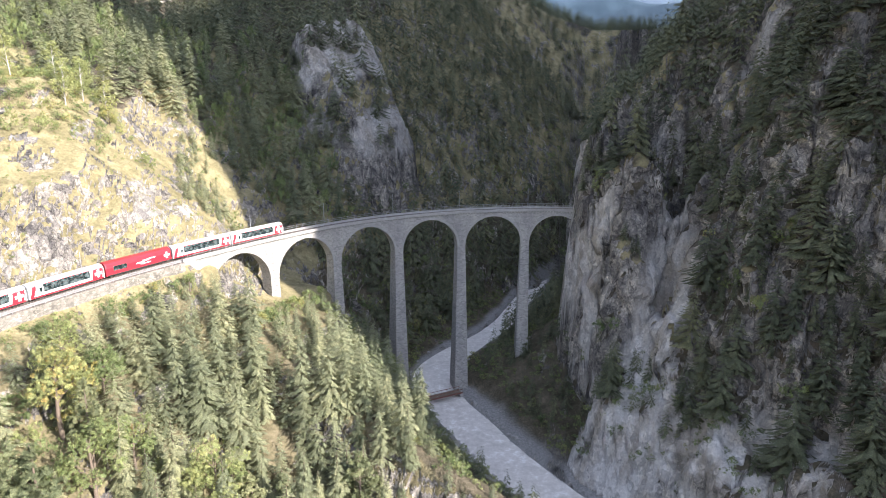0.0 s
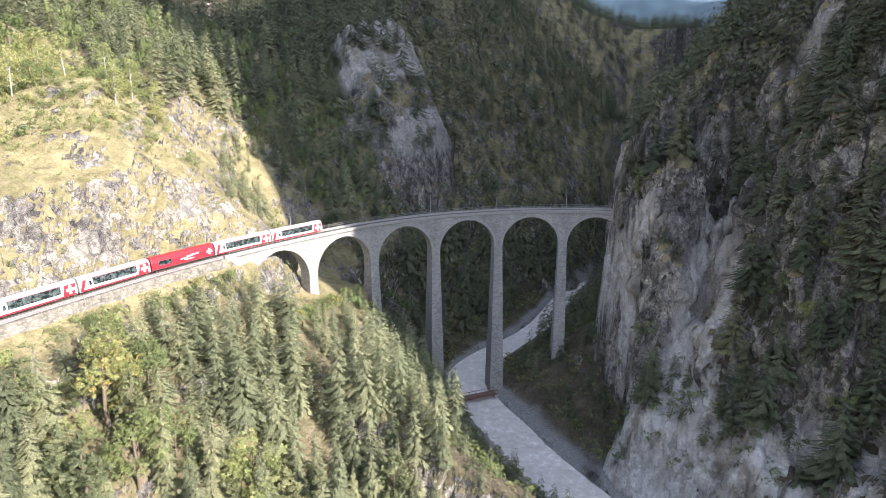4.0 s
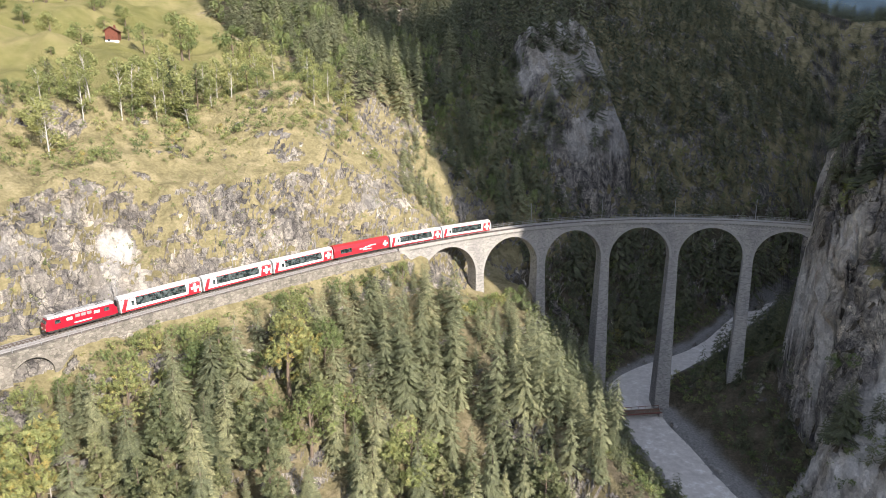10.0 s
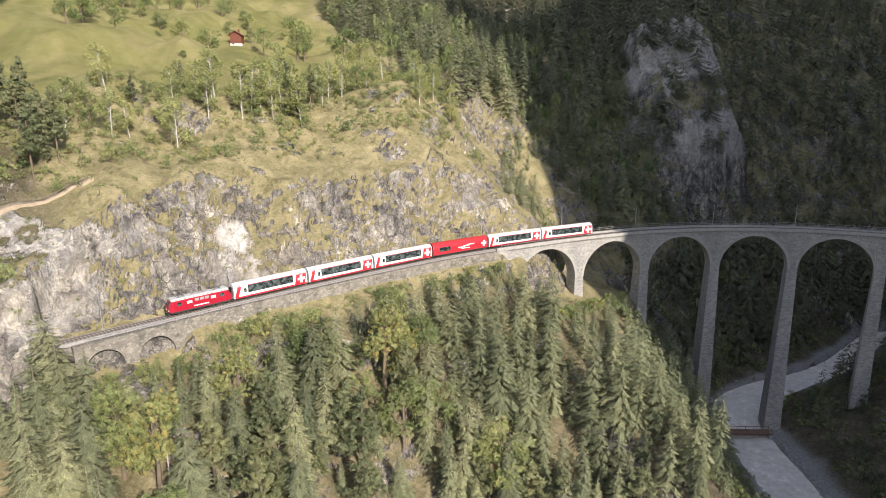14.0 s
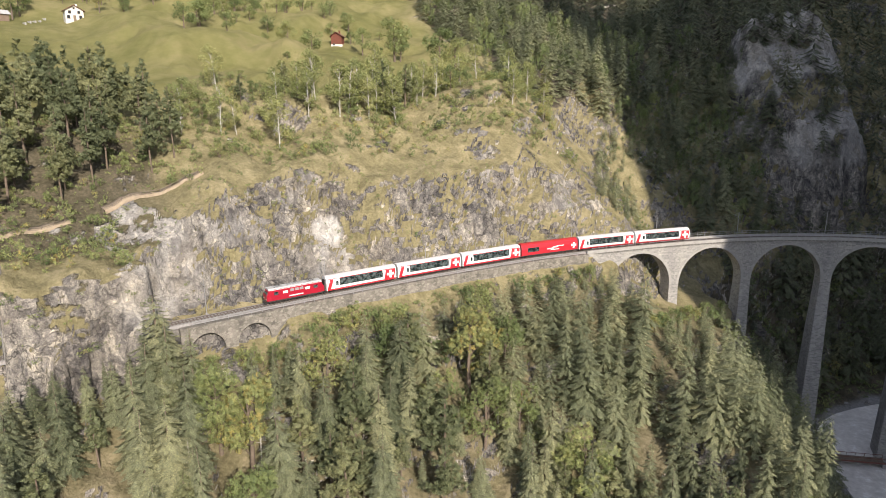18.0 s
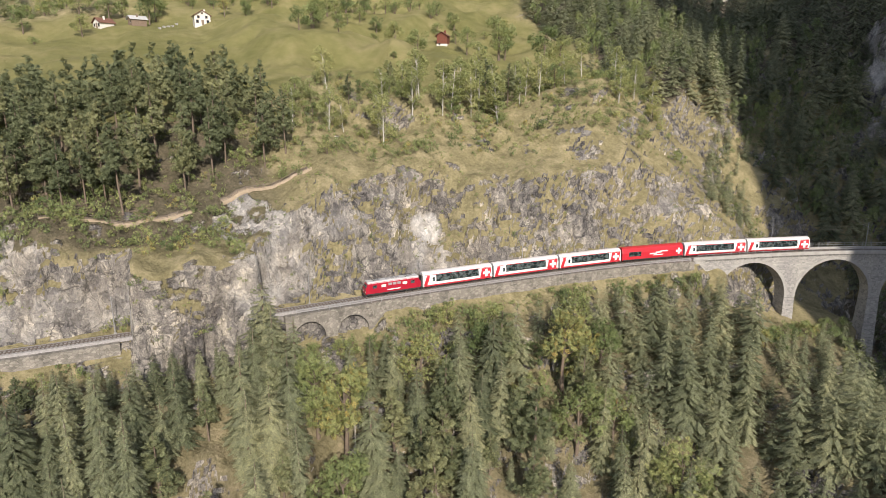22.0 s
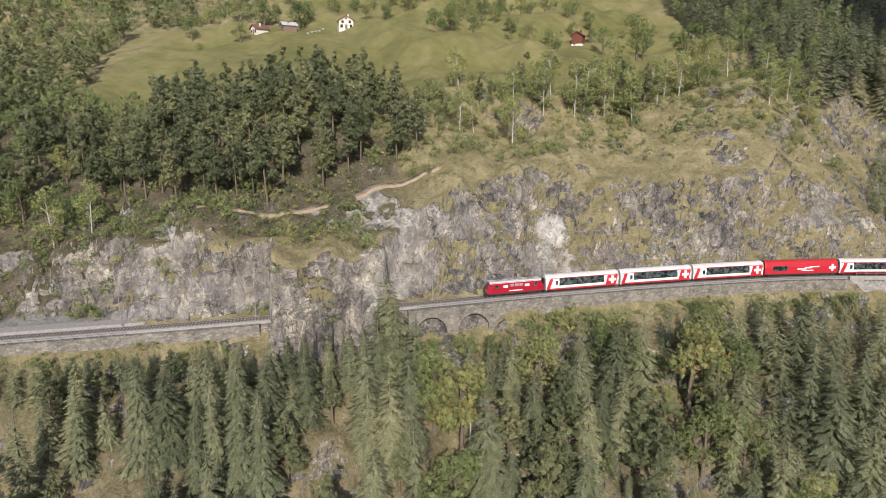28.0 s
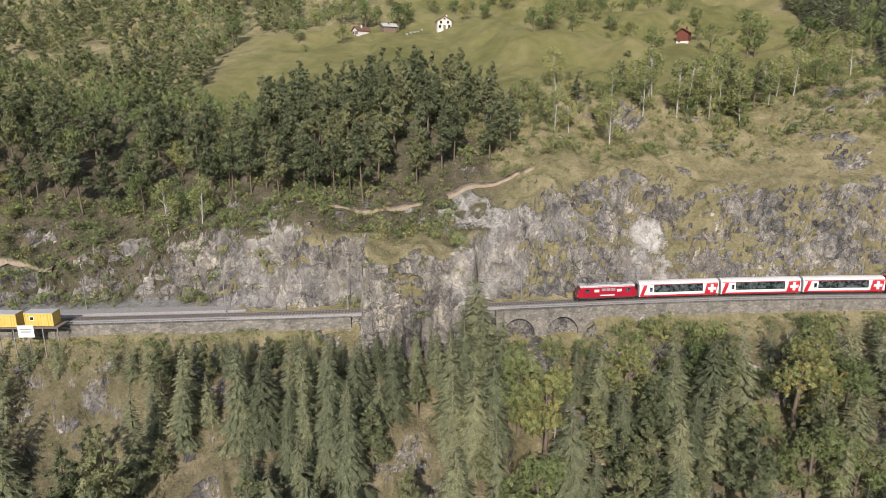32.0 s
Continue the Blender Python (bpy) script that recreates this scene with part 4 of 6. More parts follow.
# -- scrub on the terrace over the rock face and on its ledges
g, x, y, z, s, u, wr, zm, zl, zb, sl, deg, r = scatter(17000, -108, -20, 120, 300, 13)
md = meadow_mask(x, y, s, u)
belt = smooth(24, 34, u) * (1 - smooth(56, 68, u))
p = np.where(u > 20, 1.0 * belt + 0.26, 0.18 + 0.85 * smooth(236, 250, s) * smooth(8, 11, u)) * (u > 4.5) * (s > 120) * (md < 0.4)
on = (g.random(len(x)) < p) & (fbm(x, y, 9, 2, 121) > -0.35)
on &= ~((s > 262) & (u > 34))
on |= (s > 236) & (s < 266) & (u > 1) & (u < 24) & (sl < 1.3) & (g.random(len(x)) < 0.7)
idx = thin(x, y, np.full(len(x), 1.9), on)
shr = 0
for i in idx:
    hh = g.uniform(1.6, 4.4) if u[i] > 27 or s[i] > 240 else g.uniform(0.7, 1.7)
    if u[i] > 26 and shr < 90 and g.random() < 0.25:
        plant("shrub", x[i], y[i], z[i] - 0.15, hh, g.uniform(0.9, 1.4))
        shr += 1
    else:
        v, f = SHRUB[int(g.integers(4))]
        scrub.put(v, f, x[i], y[i], z[i] - 0.15, hh, g.uniform(0.65, 1.05), g.random() * 6.3, np.clip(g.normal(0.62, 0.24), 0, 1))

# -- the wood behind and above the viaduct, and on the right-hand wall
g, x, y, z, s, u, wr, zm, zl, zb, sl, deg, r = scatter(36000, -42, 42, 120, 560, 14)
md = meadow_mask(x, y, s, u)
right = zm > z - 0.6
wood_left = ~right & (deg > -33 - 0.05 * (r - 240)) & (s < 150) & ((u > 40) | ((zb > zl - 1) & (u > 4)) | (y > 225)) & (z > 5)
wood_left &= ~((s > 82) & (u < 64) & ((y < 235) | (deg < -15)))
ok_l = wood_left & (md < 0.3) & (sl < np.where(z < 84, 4.5, 2.6)) & ((np.hypot(x + 44, y - 318) > 30) | (sl < 0.9) | (z < 82))
bare = bare_near(x, y, z, r) > 0.3
ok_r = right & ~bare & (z > 7) & ((sl < 2.0) | (z > 96) | (g.random(len(x)) < 0.3))
ok_r &= ~((np.abs(x - 47) < 9) & (np.abs(y - 205) < 12) & (z < 74))
h = g.uniform(11, 22, len(x)) * np.where((sl > 1.6) & (z < 76) & (y > 168), 0.55, 1.0)
hill_wood = ok_l & (y < 300) & (deg < -9)
h = np.where(hill_wood, g.uniform(11, 22, len(x)), h)
idx = thin(x, y, np.where(hill_wood, 4.6, np.where(r < 330, 3.7, 4.5)), ok_l | ok_r)
for i in idx:
    if g.random() < (0.4 if sl[i] > 1.6 and y[i] > 168 else 0.12) and z[i] < 76:
        v, f = SHRUB[int(g.integers(4))]
        scrub.put(v, f, x[i], y[i], z[i] - 0.3, h[i] * 0.45, 0.8, g.random() * 6.3, g.random())
        continue
    if hill_wood[i]:
        if g.random() < 0.3:
            v, f = SHRUB[int(g.integers(4))]
            scrub.put(v, f, x[i], y[i], z[i] - 0.3, h[i] * 0.7, 0.55, g.random() * 6.3, 0.75 * g.random())
        else:
            v, f = FINE[int(g.integers(4))]
            slope_wood.put(v, f, x[i], y[i], z[i] - 0.4, h[i], g.uniform(0.9, 1.4), g.random() * 6.3, np.clip(g.normal(0.5, 0.25), 0, 1))
        continue
    v, f = (LOW if r[i] > 305 else MID if r[i] > 205 else FINE)[int(g.integers(4))]
    far_wood.put(v, f, x[i], y[i], z[i] - 0.5, h[i], g.uniform(1.0, 1.5), g.random() * 6.3, np.clip(g.normal(0.42, 0.24), 0, 1))

# trees clinging to the ledges of the right-hand wall
g = np.random.default_rng(18)
x, y = g.uniform(30, 125, 22000), g.uniform(85, 245, 22000)
z, s, u, wr, zm, zl, zb = ground(x, y)
deg = np.degrees(np.arctan2(x, y))
clump = fbm(x, y + z * 0.4, 13, 3, 142)
on = (zm > z - 0.6) & (bare_near(x, y, z, np.hypot(x, y)) < 0.3) & (z > 10) & (z < 96) & (clump > np.where(deg > 24, -0.25, 0.05))
for i in thin(x, y, np.full(len(x), 2.9), on):
    v, f = FINE[int(g.integers(4))]
    far_wood.put(v, f, x[i], y[i], z[i] - 0.6, g.uniform(4, 9.5), g.uniform(0.9, 1.4), g.random() * 6.3, np.clip(g.normal(0.32, 0.2), 0, 1))

# bushes and small conifers on the hill's end over the abutment
g, x, y, z, s, u, wr, zm, zl, zb, sl, deg, r = scatter(9000, -23, -8, 190, 330, 22)
on = ~(zm > z - 0.6) & (u > 6) & (s < 140) & (z > 60) & (fbm(x, y, 10, 3, 145) > -0.12) & (np.hypot(x + 44, y - 318) > 24)
for i in thin(x, y, np.full(len(x), 2.7), on):
    if g.random() < 0.55:
        v, f = SHRUB[int(g.integers(4))]
        scrub.put(v, f, x[i], y[i], z[i] - 0.2, g.uniform(1.5, 4.5), g.uniform(0.7, 1.0), g.random() * 6.3, 0.7 * g.random())
    else:
        v, f = FINE[int(g.integers(4))]
        slope_wood.put(v, f, x[i], y[i], z[i] - 0.3, g.uniform(4, 11), g.uniform(0.9, 1.4), g.random() * 6.3, np.clip(g.normal(0.45, 0.25), 0, 1))

# the belt of birches and other leafy trees along the upper edge of the terrace
g, x, y, z, s, u, wr, zm, zl, zb, sl, deg, r = scatter(6000, -70, -20, 150, 260, 19)
on = (s > 118) & (s < 222) & (u > 40) & (u < 66 - 0.10 * np.abs(s - 170)) & (fbm(x, y, 11, 2, 143) > -0.2)
for c, i in enumerate(thin(x, y, np.full(len(x), 3.6), on)):
    k = g.random()
    if k < 0.36:
        plant("birch", x[i], y[i], z[i] - 0.2, g.uniform(8, 13.5), 1.25)
    elif k < 0.56:
        plant("broad", x[i], y[i], z[i] - 0.2, g.uniform(4.5, 8.5), 1.05)
    elif k < 0.64:
        plant("pine", x[i], y[i], z[i] - 0.2, g.uniform(8, 13), 1.1)
    else:
        plant("shrub", x[i], y[i], z[i] - 0.2, g.uniform(2, 4), 1.2)

# orchard trees and hedges along the top of the meadow
g, x, y, z, s, u, wr, zm, zl, zb, sl, deg, r = scatter(3000, -78, -44, 290, 350, 21)
on = (fbm(x, y, 22, 2, 144) > 0.1) & (np.hypot(x + 271.6, y - 123.9) > 14) & (np.hypot(x + 287, y - 92) > 14)
on &= ~((r < 318) & (np.abs(deg + 65.5) < 6.5))
for i in thin(x, y, np.full(len(x), 8.5), on):
    plant("broad" if g.random() < 0.75 else "shrub", x[i], y[i], z[i] - 0.2, g.uniform(4, 10), 1.15)

# low bushes at the foot of the retaining wall
g, x, y, z, s, u, wr, zm, zl, zb, sl, deg, r = scatter(9000, -108, -15, 110, 200, 20)
on = (u < -3.9) & (u > -8) & (s > 132) & (g.random(len(x)) < 0.75)
for i in thin(x, y, np.full(len(x), 1.5), on):
    v, f = SHRUB[int(g.integers(4))]
    scrub.put(v, f, x[i], y[i], z[i] - 0.15, g.uniform(0.7, 2.3), g.uniform(0.9, 1.4), g.random() * 6.3, g.random() ** 0.8)

# woods high up at the valley's head
g, x, y, z, s, u, wr, zm, zl, zb, sl, deg, r = scatter(3500, -16, 20, 545, 900, 17)
for i in thin(x, y, np.full(len(x), 7.0), sl < 5):
    v, f = LOW[int(g.integers(4))]
    far_wood.put(v, f, x[i], y[i], z[i] - 0.5, g.uniform(12, 20), 1.4, g.random() * 6.3, np.clip(g.normal(0.3, 0.15), 0, 1))

# -- bushes along the river
g, x, y, z, s, u, wr, zm, zl, zb, sl, deg, r = scatter(9000, -14, 30, 100, 330, 15)
on = (np.abs(wr) > np.where(y > 208, 9.0, 13.0)) & (np.abs(wr) < 40) & (z < 34) & (z > 0.9)
on &= ~((wr < 0) & (np.abs(wr) < 15.5) & (y > 168) & (y < 215))
idx = thin(x, y, np.full(len(x), 2.1), on)
for i in idx:
    if np.abs(wr[i]) > 17 and g.random() < 0.4:
        v, f = MID[int(g.integers(4))]
        far_wood.put(v, f, x[i], y[i], z[i] - 0.3, g.uniform(5, 10), 1.3, g.random() * 6.3, np.clip(g.normal(0.4, 0.2), 0, 1))
        continue
    v, f = SHRUB[int(g.integers(4))]
    scrub.put(v, f, x[i], y[i], z[i] - 0.2, g.uniform(1.5, 4.2), g.uniform(0.8, 1.2), g.random() * 6.3, np.clip(g.normal(0.42, 0.27), 0, 1))

# -- tufts and low growth on rock and turf
tufts = Stuff()
g, x, y, z, s, u, wr, zm, zl, zb, sl, deg, r = scatter(12000, -108, -12, 110, 210, 16)
on = (((u > 4.5) & (u < 60)) | (u < -4)) & (s > 100) & (zm < z - 1) & (fbm(x, y, 6, 2, 131) > -0.1) & (z > 4)
for i in np.where(on)[0]:
    v, f = TUFT[int(g.integers(3))]
    tufts.put(v, f, x[i], y[i], z[i] - 0.1, g.uniform(0.5, 1.3), g.uniform(0.8, 1.4), g.random() * 6.3, np.clip(g.normal(0.55, 0.2), 0, 0.9))

slope_wood.make("hillside_wood", M_SPRUCE_S, "dense spruce wood on the steep slope below the railway", "forest")
far_wood.make("gorge_wood", M_FAR, "dark conifer forest on the gorge walls", "forest")
pine_wood.make("pine_wood", M_PINE_S, "dense stand of dark pines above the rock face", "forest")
scrub.make("scrub", M_BROAD_S, "green and yellow scrub on ledges and slopes", "scrub")
tufts.make("tufts", M_BROAD_S, "tufts of dry grass and low growth on rock", "grass")


# ---- helpers for built things ----
def link_bm(name, bm, material, parent=None, label="", bevel=0.0):
    if bevel:
        bmesh.ops.bevel(bm, geom=list(bm.edges), offset=bevel, segments=1, affect="EDGES", clamp_overlap=True)
    bmesh.ops.recalc_face_normals(bm, faces=bm.faces)
    me = bpy.data.meshes.new(name)
    bm.to_mesh(me)
    bm.free()
    me.materials.append(material)
    ob = new(name, me)
    if parent is not None:
        ob.parent = parent
    if label:
        ob["label"] = label
    return ob


part = link_bm


def shared(name, me, parent, m, label=""):
    ob = new(name, me)
    ob.parent = parent
    ob.matrix_basis = m
    if label:
        ob["label"] = label
    return ob


def add_box(bm, x0, x1, y0, y1, z0, z1):
    v = [bm.verts.new(p) for p in ((x0, y0, z0), (x1, y0, z0), (x1, y1, z0), (x0, y1, z0), (x0, y0, z1), (x1, y0, z1), (x1, y1, z1), (x0, y1, z1))]
    for q in ((0, 3, 2, 1), (4, 5, 6, 7), (0, 1, 5, 4), (1, 2, 6, 5), (2, 3, 7, 6), (3, 0, 4, 7)):
        bm.faces.new([v[i] for i in q])
    return v


def box_bm(x0, x1, y0, y1, z0, z1):
    bm = bmesh.new()
    add_box(bm, x0, x1, y0, y1, z0, z1)
    return bm


def add_tube(bm, a, b, r0, r1=None, sides=8):
    a, b = Vector(a), Vector(b)
    r1 = r0 if r1 is None else r1
    q = (b - a).to_track_quat("Z", "Y")
    ra = [bm.verts.new(a + q @ Vector((r0 * math.cos(6.2832 * i / sides), r0 * math.sin(6.2832 * i / sides), 0))) for i in range(sides)]
    rb = [bm.verts.new(b + q @ Vector((r1 * math.cos(6.2832 * i / sides), r1 * math.sin(6.2832 * i / sides), 0))) for i in range(sides)]
    for i in range(sides):
        j = (i + 1) % sides
        bm.faces.new((ra[i], ra[j], rb[j], rb[i]))
    bm.faces.new(ra[::-1]), bm.faces.new(rb)


def tube_bm(a, b, r0, r1=None, sides=8):
    bm = bmesh.new()
    add_tube(bm, a, b, r0, r1, sides)
    return bm


def extrude_bm(outline, y0, y1):
    """A prism: outline of (x, z) carried from y0 to y1."""
    bm = bmesh.new()
    a = [bm.verts.new((x, y0, z)) for x, z in outline]
    b = [bm.verts.new((x, y1, z)) for x, z in outline]
    n = len(outline)
    for i in range(n):
        j = (i + 1) % n
        bm.faces.new((a[i], a[j], b[j], b[i]))
    bm.faces.new(a[::-1]), bm.faces.new(b)
    return bm


def line_point(s, off, z):
    x, y, h = track_at(s, off)
    return x, y, float(rail_z(s)) + z


def sweep(bm, s0, s1, profile, step=2.0):
    """Carries a profile of (offset, height over the rails) along the line."""
    n = max(1, int(round((s1 - s0) / step)))
    rings = [[bm.verts.new(line_point(s0 + (s1 - s0) * i / n, o, z)) for o, z in profile] for i in range(n + 1)]
    k = len(profile)
    for a, b in zip(rings, rings[1:]):
        for i in range(k):
            j = (i + 1) % k
            bm.faces.new((a[i], a[j], b[j], b[i]))
    bm.faces.new(rings[0][::-1]), bm.faces.new(rings[-1])


def rect(o0, o1, z0, z1):
    return [(o0, z0), (o1, z0), (o1, z1), (o0, z1)]


def line_pose(s, off=0.0, z=0.0):
    """Local x along the line (towards the far end), y to the hill's side reversed, z up."""
    x, y, h = track_at(s, off)
    return pose(x, y, float(rail_z(s)) + z, 0, 0, math.degrees(h))


def uv_wall(ob):
    """Lays metre-sized courses on a wall: along it and up."""
    me = ob.data
    uv = me.uv_layers.new(name="courses")
    for p in me.polygons:
        n = p.normal
        for li in p.loop_indices:
            c = me.vertices[me.loops[li].vertex_index].co
            if abs(n.z) > 0.75:
                uv.data[li].uv = (c.x, c.y)
            else:
                t = Vector((-n.y, n.x, 0))
                t.normalize()
                uv.data[li].uv = (c.x * t.x + c.y * t.y, c.z)
    return ob


# ---- viaduct ----
PITCH, RADIUS = 22.2, 9.7
PIERS = [S0 + 17.5 + PITCH * k for k in range(5)]
SPRING = -11.75
viaduct = tagged(new("viaduct"), "curved limestone railway viaduct of tall tapered piers and round arches", "bridge")


def spandrel(a, b, c, name="arch"):
    """Masonry from a to b with a round opening about c."""
    ss = sorted(set([a, b] + [c + RADIUS * math.cos(math.pi * i / 30) for i in range(31) if a < c + RADIUS * math.cos(math.pi * i / 30) < b]))
    bm = bmesh.new()
    rows = []
    for q in ss:
        d = abs(q - c)
        low = SPRING + math.sqrt(max(0.0, RADIUS ** 2 - d ** 2)) if d < RADIUS else SPRING
        rows.append([bm.verts.new(line_point(q, o, z)) for o, z in ((-2.05, -0.62), (-2.12, low), (2.12, low), (2.05, -0.62))])
    for p, q in zip(rows, rows[1:]):
        for i in range(4):
            j = (i + 1) % 4
            bm.faces.new((p[i], p[j], q[j], q[i]))
    bm.faces.new(rows[0][::-1]), bm.faces.new(rows[-1])
    return uv_wall(part(name, bm, M_STONE, viaduct))


def ring(c, a, b):
    """The rim of dressed stones round an arch, standing a little proud of the wall."""
    stones = []
    n = 34
    for i in range(n):
        t0, t1 = math.pi * (i + 0.03) / n, math.pi * (i + 0.97) / n
        s0 = c + RADIUS * math.cos(0.5 * (t0 + t1))
        if not (a - 0.2 < s0 < b + 0.2):
            continue
        bm = bmesh.new()
        vs = []
        for o in (-2.20, -2.00):
            for t, r in ((t0, RADIUS - 0.02), (t1, RADIUS - 0.02), (t1, RADIUS + 0.72), (t0, RADIUS + 0.72)):
                vs.append(bm.verts.new(line_point(c + r * math.cos(t), o, SPRING + r * math.sin(t))))
        for q in ((0, 1, 2, 3), (7, 6, 5, 4), (0, 4, 5, 1), (1, 5, 6, 2), (2, 6, 7, 3), (3, 7, 4, 0)):
            bm.faces.new([vs[j] for j in q])
        part("voussoir", bm, M_COPING, viaduct)


centres = [PIERS[0] - PITCH / 2] + [p + PITCH / 2 for p in PIERS]
for k, c in enumerate(centres):
    a = S0 + 0.5 if k == 0 else c - PITCH / 2
    b = S_ABUT + 2.5 if k == 5 else c + PITCH / 2
    spandrel(a, b, c)
    ring(c, a, b)
for k, p in enumerate(PIERS):
    gx, gy, _h = track_at(p)
    foot = float(np.min(ground(np.array([gx - 3, gx, gx + 3]), np.array([gy - 3, gy, gy + 3]))[0])) - 2.0 - float(rail_z(p))
    bm = bmesh.new()
    rows = []
    zs = np.linspace(SPRING + 0.02, foot, 7)
    for z in zs:
        d = SPRING - z
        w, o = 1.40 + 0.021 * d, 2.12 + 0.034 * d
        rows.append([bm.verts.new(line_point(p + ds, off, z)) for ds, off in ((-w, -o), (w, -o), (w, o), (-w, o))])
    for u0, u1 in zip(rows, rows[1:]):
        for i in range(4):
            j = (i + 1) % 4
            bm.faces.new((u0[i], u0[j], u1[j], u1[i]))
    bm.faces.new(rows[0]), bm.faces.new(rows[-1][::-1])
    uv_wall(part("pier", bm, M_STONE, viaduct))
    for side in (-1, 1):
        bm = bmesh.new()
        sweep(bm, p + side * 1.42 - 0.28, p + side * 1.42 + 0.28, rect(-2.28, -1.7, SPRING + 3.6, SPRING + 4.0), 0.3)
        part("corbel", bm, M_COPING, viaduct)
bm = bmesh.new()
sweep(bm, S0 - 4, S_ABUT + 3, rect(-2.0, 2.0, -0.95, -0.58), 1.5)
part("deck", bm, M_COPING, viaduct)
for o in (-2.2, 2.2):
    bm = bmesh.new()
    sweep(bm, S0 - 4, S_ABUT + 3, rect(o - 0.24, o + 0.24, -0.6, 0.22), 1.5)
    part("parapet", bm, M_COPING, viaduct, "pale coping of the parapet")
dentil = bmesh.new()
add_box(dentil, -0.24, 0.24, -0.18, 0.18, -0.26, 0.0)
dentil_me = bpy.data.meshes.new("corbel_stone")
dentil.to_mesh(dentil_me)
dentil.free()
dentil_me.materials.append(M_DARKSTONE)
for i in range(int((S_ABUT - S0) / 0.95)):
    shared("corbel_stone", dentil_me, viaduct, line_pose(S0 + 1 + 0.95 * i, -2.26, -0.605))
post = bmesh.new()
add_box(post, -0.04, 0.04, -0.04, 0.04, 0, 1.1)
post_me = bpy.data.meshes.new("railing_post")
post.to_mesh(post_me)
post.free()
post_me.materials.append(M_IRON)


def railing(s0, s1, off, base, parent_label, step=2.2):
    r = tagged(new("railing"), parent_label, "railing", "railings along the line")
    for i in range(int((s1 - s0) / step) + 1):
        shared("post", post_me, r, line_pose(s0 + step * i, off, base))
    for h in (0.55, 1.06):
        b = bmesh.new()
        sweep(b, s0, s0 + step * int((s1 - s0) / step), rect(off - 0.035, off + 0.035, base + h - 0.035, base + h + 0.035), 2.2)
        part("rail_bar", b, M_IRON, r)
    return r


railing(S0 + 0.6, S_ABUT + 2, 2.25, 0.2, "grey iron railing on the outer edge of the viaduct")
railing(S0 + 0.6, S_ABUT + 2, -2.25, 0.2, "grey iron railing on the inner edge of the viaduct")
railing(S_ABUT + 4, S_TUN_A - 4, -2.75, -0.7, "grey iron railing along the retaining wall")
railing(S_TUN_B + 26, S_TUN_B + 74, -2.75, -0.7, "grey iron railing beside the line before the yard")

# ---- track ----
track = tagged(new("railway_track"), "single narrow-gauge railway track on grey ballast", "railway", kind="structure")
for a, b in ((S0 - 14, S0 + 352),):
    bm = bmesh.new()
    sweep(bm, a, b, [(-2.1, -0.6), (2.1, -0.6), (1.45, -0.17), (-1.45, -0.17)], 2.0)
    part("ballast", bm, M_BALLAST, track)
    for o in (-0.53, 0.53):
        bm = bmesh.new()
        sweep(bm, a, b, rect(o - 0.05, o + 0.05, -0.12, 0.0), 2.0)
        part("rail", bm, M_RAIL, track)
bm = bmesh.new()
for i in range(560):
    s = S0 - 12 + 0.65 * i
    m = line_pose(s)
    vs = add_box(bm, -0.12, 0.12, -0.95, 0.95, -0.2, -0.11)
    for v in vs:
        v.co = m @ v.co
tagged(part("sleepers", bm, M_SLEEPER, track), kind="stuff")
bm = bmesh.new()
sweep(bm, S0 + 285, S0 + 350, [(2.6, -0.6), (6.8, -0.6), (6.2, -0.2), (3.2, -0.2)], 2.0)
part("siding_ballast", bm, M_BALLAST, track)

# ---- retaining wall below the line, with two relieving arches ----
rwall = tagged(new("retaining_wall"), "rough stone retaining wall below the track with two low arches", "wall", kind="structure")
A1, A2 = S0 + 220.6, S0 + 229.6


def wall_bay(a, b, c=None, rad=3.3, depth=5.6):
    bm = bmesh.new()
    if c is None:
        n = max(1, int((b - a) / 2))
        for o0, o1 in ((-3.35, -1.9),):
            rows = []
            for i in range(n + 1):
                q = a + (b - a) * i / n
                d = 2.2 + 0.9 * float(fbm(np.array([q]), np.array([3.0]), 11, 2, 140)[0])
                rows.append([bm.verts.new(line_point(q, o, z)) for o, z in ((-3.0, -0.5), (-3.55, -d - 4.4), (-1.9, -d - 4.4), (-1.9, -0.5))])
            for p, q in zip(rows, rows[1:]):
                for i in range(4):
                    bm.faces.new((p[i], p[(i + 1) % 4], q[(i + 1) % 4], q[i]))
            bm.faces.new(rows[0][::-1]), bm.faces.new(rows[-1])
    else:
        rows = []
        ss = sorted(set([a, b] + [c + rad * math.cos(math.pi * i / 16) for i in range(17)]))
        for q in ss:
            d = abs(q - c)
            low = -depth + math.sqrt(max(0.0, rad ** 2 - d ** 2)) * 1.05 if d < rad - 0.01 else -depth - 2.5
            rows.append([bm.verts.new(line_point(q, o, z)) for o, z in ((-3.3, -0.5), (-3.6, low), (-1.0, low), (-1.0, -0.5))])
        for p, q in zip(rows, rows[1:]):
            for i in range(4):
                bm.faces.new((p[i], p[(i + 1) % 4], q[(i + 1) % 4], q[i]))
        bm.faces.new(rows[0][::-1]), bm.faces.new(rows[-1])
    return uv_wall(part("wall_bay", bm, M_WALL, rwall))


